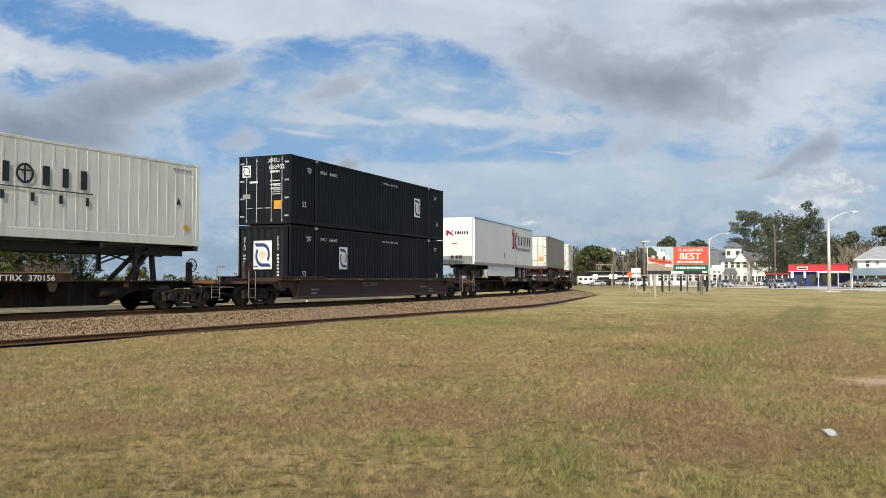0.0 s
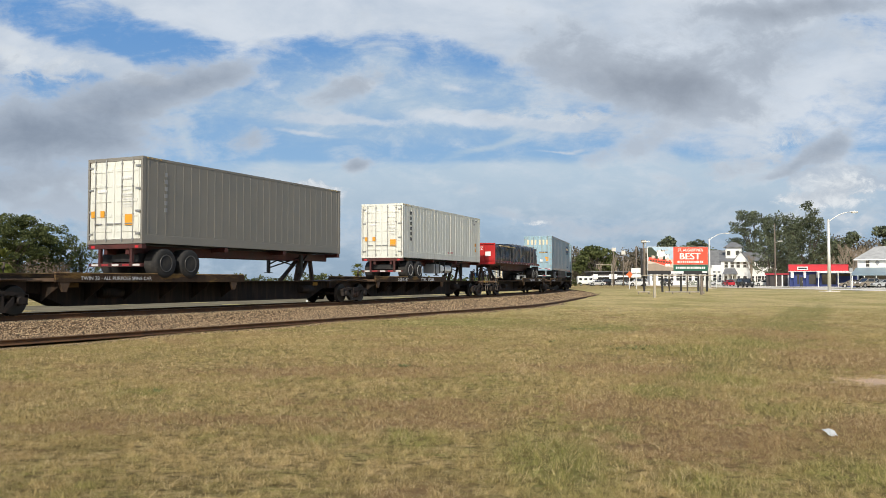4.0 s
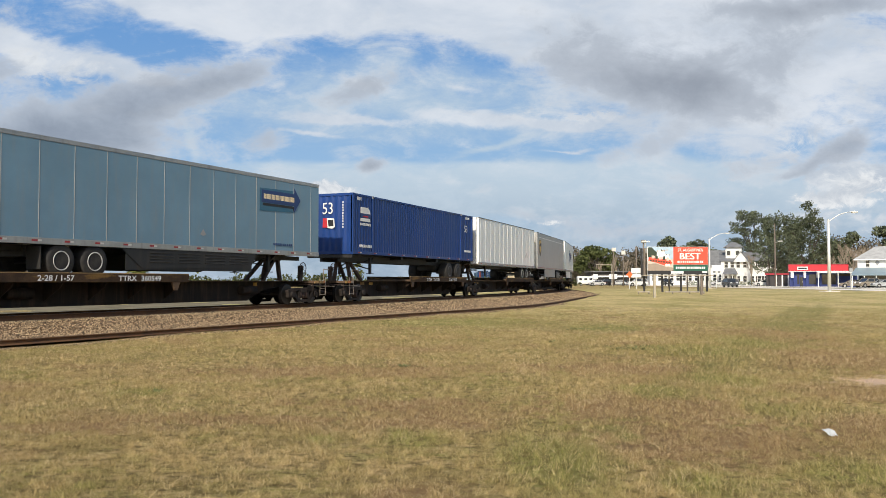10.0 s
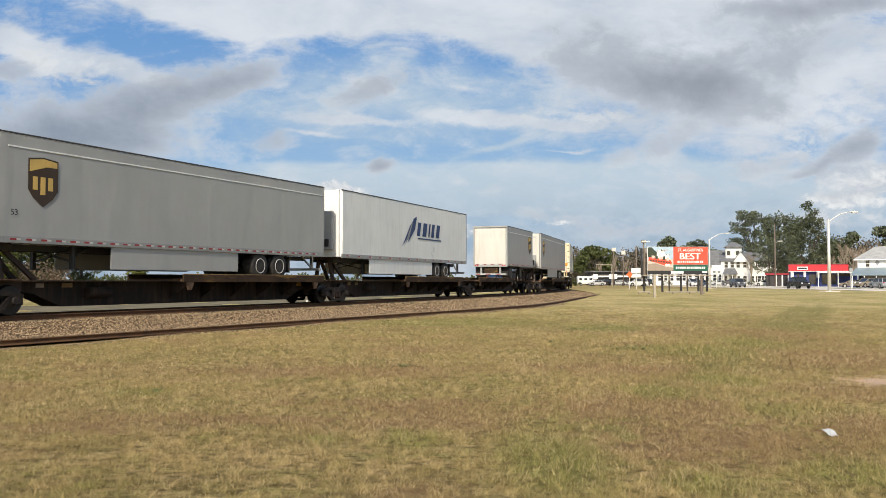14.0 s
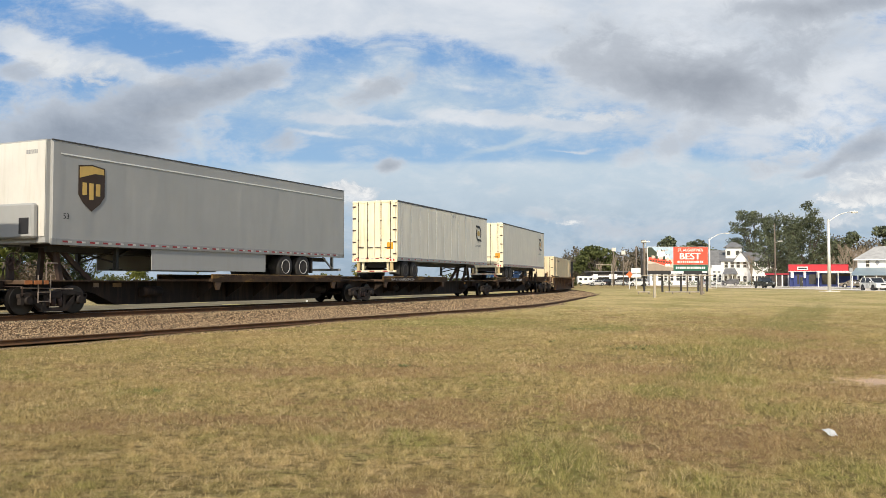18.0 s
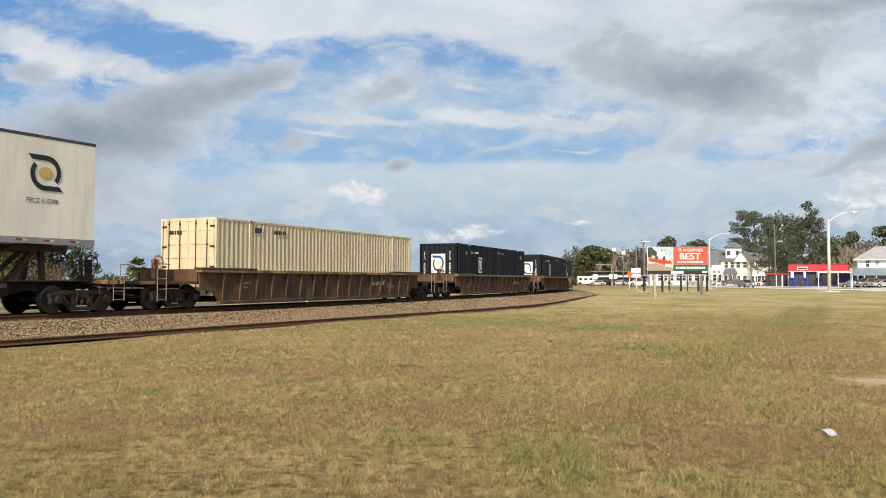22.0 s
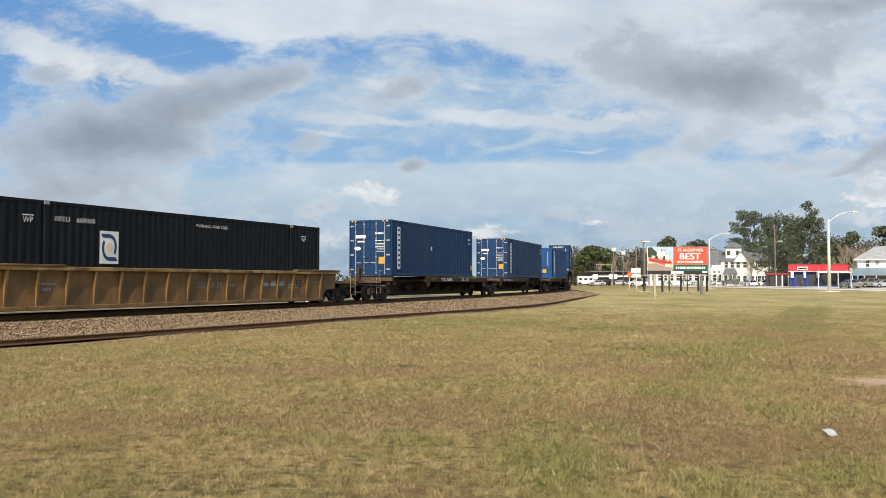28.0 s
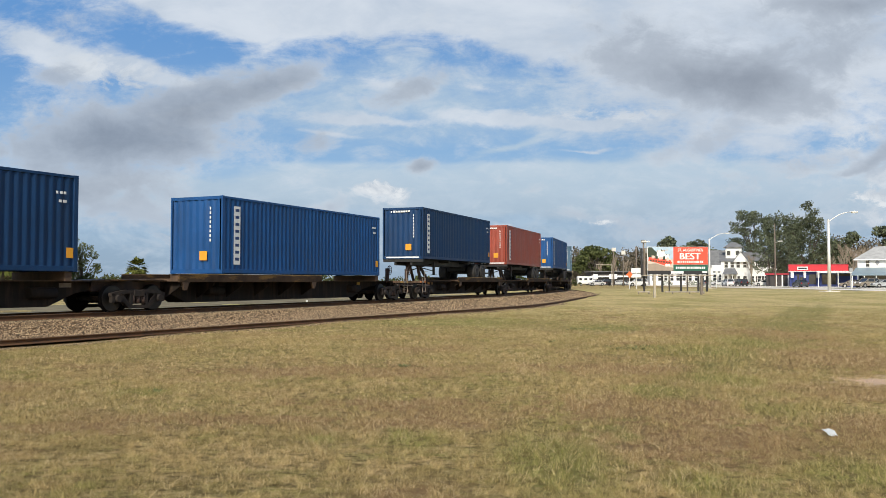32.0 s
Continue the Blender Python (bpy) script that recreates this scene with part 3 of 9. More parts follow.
def grass_color(k, co):
    """Straw, green and bare brown in patches; the same for the soil and the blades."""
    big = k.noise(co, 0.14, 4.0, 0.55)
    mid = k.noise(co, 0.6, 5.0, 0.62)
    fine = k.noise(co, 3.2, 6.0, 0.68)
    tiny = k.noise(co, 30.0, 5.0, 0.75)
    wob = k.math("MULTIPLY_ADD", k.math("ADD", mid, k.math("MULTIPLY", fine, 1.6)), 1.9, -2.47)
    g = k.math("ADD", k.math("MULTIPLY", big, 0.25), k.math("ADD", k.math("MULTIPLY", mid, 0.55), k.math("MULTIPLY", fine, 0.85)))
    c = k.mix(k.ramp(g, 0.72, 1.02), (0.60, 0.44, 0.20), (0.32, 0.305, 0.082))
    clump = k.noise(k.mapping(co, (5, 3, 0), scale=(1.0, 0.7, 0.2)), 1.5, 5.0, 0.7)
    c = k.mix(k.ramp(clump, 0.36, 0.52, 0.5, 0.0), c, (0.20, 0.165, 0.055))
    c = k.mix(k.ramp(clump, 0.54, 0.70, 0.0, 0.4), c, (0.66, 0.52, 0.26))
    # greener patches
    lush = most(k, [spot(k, co, wob, *q) for q in LUSH])
    c = k.mix(k.math("MULTIPLY", lush, 0.7), c, (0.27, 0.30, 0.065))
    # the open meadow beyond, paler and even
    meadow = most(k, [spot(k, co, wob, *q) for q in ((16.0, 72.0, 52.0, 36.0, 0), (50.0, 104.0, 90.0, 50.0, 0))])
    # tufts and thatch, a hand's width across
    tuft = k.noise(k.mapping(co, scale=(1.0, 1.0, 0.2)), 7.5, 5.0, 0.72)
    c = k.mix(k.ramp(tuft, 0.40, 0.56, 0.8, 0.0), c, (0.15, 0.115, 0.04))
    c = k.mix(k.ramp(tuft, 0.54, 0.72, 0.0, 0.6), c, k.mix(lush, (0.76, 0.585, 0.31), (0.46, 0.46, 0.15)))
    c = k.mix(k.math("MULTIPLY", meadow, 0.72), c, k.mix(k.ramp(k.noise(k.mapping(co, scale=(1.0, 0.45, 1.0)), 0.22, 5.0, 0.65), 0.36, 0.62), (0.45, 0.41, 0.142), (0.78, 0.635, 0.315)))
    ruts = most(k, [spot(k, co, k.math("MULTIPLY", wob, 0.28), *q) for q in TRACKS])
    c = k.mix(k.math("MULTIPLY", ruts, 0.62), c, (0.235, 0.235, 0.07))
    b = k.math("ADD", k.math("MULTIPLY", k.noise(k.mapping(co, (31, 7, 0)), 0.38, 5.0, 0.62), 0.8), k.math("MULTIPLY", fine, 0.35))
    worn = most(k, [spot(k, co, wob, *q) for q in WORN])
    b = k.math("MULTIPLY", k.math("MAXIMUM", k.ramp(b, 0.57, 0.73), worn), k.math("SUBTRACT", 1.0, k.math("MULTIPLY", k.math("MAXIMUM", lush, meadow), 0.85)))
    return c, b, fine, tiny, wob


SAND_SPOT = (6.85, 13.35, 0.95, 0.75, 10)


def soil():
    k = Net("dry_lawn")
    co = k.coord()
    c, b, fine, tiny, wob = grass_color(k, co)
    c = k.mix(k.math("MULTIPLY", b, 0.8), c, (0.33, 0.20, 0.10))
    # dark speckle: fine shadows between the blades, put into the soil's colour
    c = k.mix(k.math("MULTIPLY", k.ramp(tiny, 0.40, 0.64), 0.35), c, (0.17, 0.115, 0.052))
    c = k.mix(k.math("MULTIPLY", k.ramp(k.noise(co, 11.0, 5.0, 0.7), 0.5, 0.72), 0.5), c, (0.68, 0.54, 0.28))
    c = k.mix(spot(k, co, wob, *SAND_SPOT), c, (0.82, 0.60, 0.41))
    k.surface(c, 0.95, 0.0, k.math("ADD", tiny, fine), 0.08, 0.9, 0.1)
    return k.mat


def blades():
    k = Net("grass_blades")
    co = k.coord()
    c, b, fine, tiny, wob = grass_color(k, co)
    rnd = k.add("NewGeometry").outputs["Random Per Island"]
    c = k.mix(k.math("MULTIPLY", b, 0.86), c, (0.37, 0.25, 0.125))
    pale = k.mix(k.ramp(k.noise(co, 0.9, 4.0, 0.6), 0.42, 0.6), (0.86, 0.67, 0.39), (0.68, 0.54, 0.27))
    c = k.mix(k.ramp(rnd, 0.5, 1.0, 0.0, 0.72, False), c, pale)
    c = k.mix(k.ramp(rnd, 0.0, 0.42, 0.7, 0.0), c, (0.17, 0.135, 0.055))
    bs = k.surface(c, 0.75, 0.0, spec=0.15)
    tl = k.add("BsdfTranslucent")
    k.put(tl.inputs[0], c)
    mx = k.add("MixShader")
    mx.inputs[0].default_value = 0.22
    k.t.links.new(bs.outputs[0], mx.inputs[1])
    k.t.links.new(tl.outputs[0], mx.inputs[2])
    k.t.links.new(mx.outputs[0], k.out.inputs[0])
    return k.mat


def ground():
    xs = np.concatenate([[-4500, -1500, -600, -300], np.arange(-150, -33, 3.0), np.arange(-33, 63, 0.75), np.arange(63, 151, 3.0), [300, 600, 1500, 4500]])
    ys = np.concatenate([[-4500, -1500, -500, -150, -50], np.arange(-20, 4, 3.0), np.arange(4, 112, 0.75), np.arange(112, 260, 3.0), [300, 400, 700, 1500, 4550]])
    X, Y = np.meshgrid(xs, ys)
    Z = np.vectorize(rise)(X, Y)
    near = (abs(X) < 120) & (Y < 200)
    Z = Z + np.where(near, 0.035 * np.sin(X * 0.7 + 1.3) * np.sin(Y * 0.53) * (Y > 8), 0)
    nx = len(xs)
    i = np.arange((nx - 1) * (len(ys) - 1))
    a = (i // (nx - 1)) * nx + i % (nx - 1)
    me = cells("ground", np.stack([X, Y, Z], -1).reshape(-1, 3), np.stack([a, a + 1, a + nx + 1, a + nx], 1), soil(), True)
    return tagged(new("ground", me), "dry mown field of patchy straw and green grass", "ground", kind="structure")


ground()


def height_at(x, y):
    z = rise(x, y)
    return z + (0.035 * math.sin(x * 0.7 + 1.3) * math.sin(y * 0.53) if y > 8 and abs(x) < 120 and y < 200 else 0.0)


GRASS = blades()


def lawn():
    """Single blades, dense near the stand point and thinner beyond."""
    r = np.random.default_rng(4)
    out_v, out_f, base = [], [], 0
    for y0, y1, per, hh, ww in ((5.4, 9.0, 7600, 0.036, 0.0050), (5.4, 10.5, 420, -0.016, 0.0048), (9.0, 15.0, 3600, 0.040, 0.0078), (15.0, 26.0, 1200, 0.042, 0.013), (26.0, 54.0, 270, 0.042, 0.022), (32.0, 110.0, 26, 0.032, 0.042)):
        half = 0.56
        area = half * (y1 ** 2 - y0 ** 2)
        n = int(area * per)
        y = np.sqrt(r.uniform(y0 ** 2, y1 ** 2, n))
        x = r.uniform(-half, half, n) * y
        # tufts: pull towards shared centres
        cell = np.floor(x / 0.11) * 7919 + np.floor(y / 0.11) * 104729
        jit = np.modf(np.abs(np.sin(cell) * 43758.5453))[0]
        keep = r.uniform(0, 1, n) < 0.12 + 1.1 * jit ** 1.5
        # thin out towards the road
        if y1 > 50 and y0 < 30:
            keep &= r.uniform(0, 1, n) > np.clip((y - 30) / 24, 0, 1)
        elif y1 > 60:
            keep &= r.uniform(0, 1, n) < np.clip((y - 30) / 20, 0, 1) * np.clip((112 - y) / 45, 0.05, 1)
        # keep off the ballast
        lx = np.interp(y, LINE_Y[LINE_S > -60], LINE_X[LINE_S > -60])
        keep &= (x - lx) > 5.3
        keep &= np.hypot((x - SAND_SPOT[0]) / 0.8, (y - SAND_SPOT[1]) / 0.6) + 0.6 * r.uniform(0, 1, n) > 1.0
        x, y, jit = x[keep], y[keep], jit[keep]
        n = len(x)
        z = np.where(y > 8, 0.035 * np.sin(x * 0.7 + 1.3) * np.sin(y * 0.53), 0)
        t = np.clip((y - 45) / 75, 0, 1)
        u = np.clip((x + 5) / 35, 0, 1)
        z = z + 0.30 * t * t * (3 - 2 * t) * u * u * (3 - 2 * u) - 0.003
        green = np.zeros(n)
        for gx, gy, ga, gb, _ in LUSH[:12]:
            green = np.maximum(green, np.clip(1.5 - np.hypot((x - gx) / ga, (y - gy) / gb), 0, 1))
        straw = hh < 0               # long dry stalks that lie on the turf
        h = abs(hh) * r.uniform(0.25, 1.25, n) * (0.5 + jit) * (1.0 + 0.55 * green)
        lean = r.uniform(0.05, 0.12, n) if straw else r.uniform(0.1, 1.9, n) * h
        a = r.uniform(0, math.tau, n)
        b = r.uniform(0, math.tau, n)
        w = ww * r.uniform(0.6, 1.4, n)
        z = z + (0.02 if straw else 0.0)
        p0 = np.stack([x - np.cos(b) * w / 2, y - np.sin(b) * w / 2, z], 1)
        p1 = np.stack([x + np.cos(b) * w / 2, y + np.sin(b) * w / 2, z], 1)
        p2 = np.stack([x + np.cos(a) * lean, y + np.sin(a) * lean, z + h], 1)
        out_v.append(np.stack([p0, p1, p2], 1).reshape(-1, 3))
        out_f.append(np.arange(n * 3).reshape(-1, 3) + base)
        base += n * 3
    ob = new("grass", cells("grass", np.concatenate(out_v), np.concatenate(out_f), GRASS))
    return tagged(ob, "short dry grass blades, straw yellow with green tufts", "grass", kind="stuff")


lawn()

# ---- railway ----
BALLAST = varied("ballast_stone", (0.315, 0.225, 0.13), 0.95, 0.9, 14.0, 0.5, True, (0.11, 0.075, 0.048))
M["ballast_bed"] = paint("ballast_bed", (0.15, 0.10, 0.06), 0.95, 0, 0.35, 2.0, 14, 1.0, (0.08, 0.05, 0.03), 0.5, False, 0.0)
M["tie"] = varied("weathered_tie", (0.085, 0.062, 0.045), 0.9, 0.3, 12.0, 0.5)
M["rail"] = paint("rusty_rail", (0.115, 0.055, 0.022), 0.85, 0.0, 0.25, 3, 30, 0.2, (0.03, 0.016, 0.01), 0.5, False)
M["rail_top"] = paint("worn_rail_head", (0.22, 0.17, 0.14), 0.4, 0.8, 0.15, 3, 30, 0.05, (0.10, 0.06, 0.04), 0.3, False)
M["sand"] = paint("pale_sandy_track", (0.205, 0.18, 0.125), 0.95, 0, 0.3, 0.6, 12, 0.6, (0.20, 0.17, 0.10), 0.5, False, 0.0)


def edge_off(s):
    """How far the old rail along the ballast's foot lies from the centre line."""
    return 4.55 + 1.55 * math.exp(-((s - 19.0) / 16.0) ** 2)


def bed_z(s, off):
    """The ballast's surface; off is positive towards the field."""
    e = edge_off(s) - 0.12
    if off >= 0:
        if off < 1.65:
            return HEAD - 0.17
        t = min(1.0, (off - 1.65) / (e - 1.65))
        return (HEAD - 0.17) * (1 - t) + 0.13 * t - 0.05 * math.sin(math.pi * t)
    if off > -1.7:
        return HEAD - 0.17
    t = min(1.0, (-off - 1.7) / 1.6)
    return (HEAD - 0.17) * (1 - t) - 0.05 * t


def ribbon(name, s0, s1, step, offs, zf, material, smooth=True):
    ss = np.arange(s0, s1 + step / 2, step)
    verts = []
    for s in ss:
        for i, o in enumerate(offs(s) if callable(offs) else offs):
            x, y, _ = on_line(s, o)
            verts.append((x, y, zf(s, o)))
    k = len(verts) // len(ss)
    i = np.arange((len(ss) - 1) * (k - 1))
    a = (i // (k - 1)) * k + i % (k - 1)
    return cells(name, verts, np.stack([a, a + 1, a + k + 1, a + k], 1), material, smooth)


bed = new("track_bed", ribbon("track_bed", -450, 540, 1.5, lambda s: [-3.4, -2.5, -1.7, 0, 0.8, 1.65] + [1.65 + (edge_off(s) - 1.75) * f for f in (0.25, 0.5, 0.75, 1.0)], bed_z, M["ballast_bed"]))
tagged(bed, "brown crushed stone railway ballast sloping to the grass", "ballast", kind="structure")


def sweep(name, s0, s1, step, off, profile, material):
    """Sweeps a closed (across, up) profile along the line."""
    ss = np.arange(s0, s1 + step / 2, step)
    n = len(profile)
    verts = []
    for s in ss:
        o = off(s) if callable(off) else off
        for u, v in profile:
            x, y, _ = on_line(s, o + u)
            verts.append((x, y, v))
    i = np.arange((len(ss) - 1) * n)
    a = (i // n) * n + i % n
    b = (i // n) * n + (i + 1) % n
    return cells(name, verts, np.stack([a, b, b + n, a + n], 1), material)


RAIL = [(-0.075, 0.0), (0.075, 0.0), (0.07, 0.02), (0.012, 0.04), (0.012, 0.13), (0.036, 0.14), (0.036, 0.172), (-0.036, 0.172), (-0.036, 0.14), (-0.012, 0.13), (-0.012, 0.04), (-0.07, 0.02)]
track = thing("railway_track", "rusty steel rails on timber ties in brown ballast", "railway track", kind="structure")
for side in (-0.7525, 0.7525):
    part("rail", sweep("rail", -450, 540, 1.5, side, [(u, v + HEAD - 0.176) for u, v in RAIL], M["rail"]), None, track)
    part("rail_head", sweep("rail_head", -450, 540, 1.5, side, [(-0.03, HEAD - 0.004), (0.03, HEAD - 0.004), (0.028, HEAD), (-0.028, HEAD)], M["rail_top"]), None, track, "worn bright running surface")
old = thing("old_rail", "rusty disused rail lying along the foot of the ballast", "rail", kind="structure")
part("rail", sweep("rail", -50, 86, 1.0, edge_off, [(u * 1.0, v * 0.76 + 0.05) for u, v in RAIL], M["rail"]), None, old)


def stones():
    """Loose ballast, one mesh of many small lumps."""
    r = np.random.default_rng(9)
    lump = np.array([(1, 0, 0), (0, 1, 0), (-1, 0, 0), (0, -1, 0), (0, 0, 0.9), (0, 0, -0.9)], float)
    tri = np.array([(0, 1, 4), (1, 2, 4), (2, 3, 4), (3, 0, 4), (1, 0, 5), (2, 1, 5), (3, 2, 5), (0, 3, 5)])
    V, F, base = [], [], 0
    for s0, s1, per, size in ((-24, 6, 1350, 0.027), (6, 28, 420, 0.041), (28, 70, 150, 0.05)):
        n = int((s1 - s0) * per)
        for s, f in zip(r.uniform(s0, s1, n), r.uniform(0, 1, n)):
            e = edge_off(s) - 0.1
            o = -1.2 + f * (e + 1.2)
            if s < 28 and r.random() < 0.08:
                o = e + 0.22 + 0.4 * r.random() ** 2      # strays past the old rail
            if abs(abs(o) - 0.7525) < 0.12:
                continue
            x, y, _ = on_line(s, o)
            d = size * r.uniform(0.55, 1.3, (1, 3))
            q = lump * d
            a = r.uniform(0, math.tau)
            c, sn = math.cos(a), math.sin(a)
            q = np.stack([q[:, 0] * c - q[:, 1] * sn, q[:, 0] * sn + q[:, 1] * c + q[:, 2] * 0.3, q[:, 2] - q[:, 0] * 0.2], 1)
            V.append(q + (x, y, (bed_z(s, o) if o < e + 0.1 else height_at(x, y)) + size * 0.25))
            F.append(tri + base)
            base += 6
    return tagged(new("loose_ballast", cells("loose_ballast", np.concatenate(V), np.concatenate(F), BALLAST)), "loose brown and tan ballast stones", "stones", kind="stuff")


stones()
service = new("sandy_track", ribbon("sandy_track", -60, 100, 2.0, lambda s: [-24.0, -14.0, -8.0, -3.6], lambda s, o: 0.03 + 0.02 * math.sin(s * 0.3 + o), M["sand"]))
tagged(service, "pale sandy service track beside the railway", "track", kind="structure")


# ---- rolling stock: running gear ----
RZ = 1.078                       # deck above rail
WHEEL_R = 0.42


def wheel_mesh():
    bm = lathe(B(), [(0.06, -0.075), (0.30, -0.055), (0.35, -0.07), (WHEEL_R, -0.07), (WHEEL_R + 0.01, 0.04), (WHEEL_R + 0.035, 0.045), (WHEEL_R + 0.03, 0.07), (0.33, 0.06), (0.29, 0.0), (0.09, 0.06)], "y", 28)
    return mesh_of("wheel", bm, M["wheel"])


WHEEL = wheel_mesh()
TREAD = mesh_of("tread", lathe(B(), [(WHEEL_R - 0.03, -0.0725), (WHEEL_R - 0.002, -0.0725), (WHEEL_R + 0.001, -0.06), (WHEEL_R - 0.03, -0.06)], "y", 28), M["tread"])
WHEELSETS = []


def make_bogie():
    """A two-axle freight bogie, its middle at the origin, rail top at z = 0."""
    ob = thing("rail_bogie", "grimy dark cast-steel two-axle freight bogie on the rails", "bogie", "bogies of the train")
    for sy in (-1, 1):
        y = sy * 1.02
        bm = B()
        t0, t1 = y - 0.075, y + 0.075
        prism(bm, [(-1.16, 0.50), (-1.16, 0.60), (-0.55, 0.70), (0.55, 0.70), (1.16, 0.60), (1.16, 0.50), (0.5, 0.575), (-0.5, 0.575)], t0, t1)
        box(bm, -0.45, 0.45, t0 - 0.01, t1 + 0.01, 0.09, 0.20)
        for sx in (-1, 1):
            prism(bm, [(sx * 0.70, 0.56), (sx * 0.84, 0.46), (sx * 0.44, 0.10), (sx * 0.28, 0.14)], t0, t1)
            box(bm, min(sx * 0.28, sx * 0.38), max(sx * 0.28, sx * 0.38), t0, t1, 0.15, 0.60)
            box(bm, min(sx * 0.70, sx * 0.78), max(sx * 0.70, sx * 0.78), t0, t1, 0.30, 0.58)
            box(bm, min(sx * 1.02, sx * 1.13), max(sx * 1.02, sx * 1.13), t0, t1, 0.30, 0.58)
        frame_part = part("side_frame", bm, M["bogie"], ob)
        for sx in (-0.22, 0.0, 0.22):
            part("spring", rod(B(), (sx, y, 0.24), (sx, y, 0.50), 0.085, 10), M["hitch"], frame_part)
        for sx in (-0.89, 0.89):
            part("bearing_cap", rod(B(), (sx, y - sy * 0.02, WHEEL_R), (sx, y + sy * 0.15, WHEEL_R), 0.14, 12, 0.11), M["bogie"], frame_part)
    bm = box(B(), -0.24, 0.24, -1.12, 1.12, 0.46, 0.70, 0.03)
    rod(bm, (0, 0, 0.66), (0, 0, 0.80), 0.28, 16)
    part("bolster", bm, M["bogie"], ob)
    for sx in (-0.42, 0.42):
        part("brake_beam", beam(B(), (sx, -0.8, 0.34), (sx, 0.8, 0.34), 0.09, 0.11), M["steel_dark"], ob)
    for sx in (-0.89, 0.89):
        axle = part("wheelset", rod(B(), (0, -1.0, 0), (0, 1.0, 0), 0.08, 12), M["steel_dark"], ob, "", (sx, 0, WHEEL_R))
        for sy in (-1, 1):
            part("wheel", WHEEL, None, axle, "", Matrix.Translation((0, -0.76, 0)) if sy < 0 else pose(0, 0.76, 0, 0, 0, 180))
            part("tread", TREAD, None, axle, "", Matrix.Translation((0, -0.76, 0)) if sy < 0 else pose(0, 0.76, 0, 0, 0, 180))
    return ob


BOGIE = make_bogie()
FIRST_BOGIE = [True]


def bogie(o):
    ob = BOGIE if FIRST_BOGIE[0] else copy_thing(BOGIE, Matrix())
    FIRST_BOGIE[0] = False
    WHEELSETS.extend(c for c in ob.children if c.name.split(".")[0] == "wheelset")
    RIDERS.append((ob, o, 0.01))
    x, y, a = on_line(o - travelled(0.0))
    ob.matrix_basis = pose(x, y, HEAD, 0, 0, 90 - math.degrees(a))
    return ob


def brake_stand(parent, x, y, z, skin=None):
    bm = B()
    for i in range(16):
        a, b = i * math.tau / 16, (i + 1) * math.tau / 16
        rod(bm, (x + 0.24 * math.cos(a), y - 0.12, z + 0.55 + 0.24 * math.sin(a)), (x + 0.24 * math.cos(b), y - 0.12, z + 0.55 + 0.24 * math.sin(b)), 0.024 if skin else 0.019, 6)
    for i in range(4):
        a = i * math.pi / 4
        c, s = 0.23 * math.cos(a), 0.23 * math.sin(a)
        rod(bm, (x - c, y - 0.12, z + 0.55 - s), (x + c, y - 0.12, z + 0.55 + s), 0.012, 6)
    part("brake_wheel", bm, skin or M["hitch"], parent, "small handbrake wheel")
    bm = box(B(), x - 0.10, x + 0.10, y - 0.06, y + 0.10, z, z + 0.66, 0.02)
    part("brake_housing", bm, M["hitch"], parent)


def ladder(parent, x, y, z0, z1, w=0.42, rungs=3):
    bm = B()
    for dx in (0, w):
        rod(bm, (x + dx, y, z0), (x + dx, y, z1), 0.018, 6)
    for i in range(rungs):
        z = z0 + (z1 - z0) * (i + 0.15) / rungs
        rod(bm, (x, y, z), (x + w, y, z), 0.016, 6)
    part("ladder", bm, M["rung"], parent)


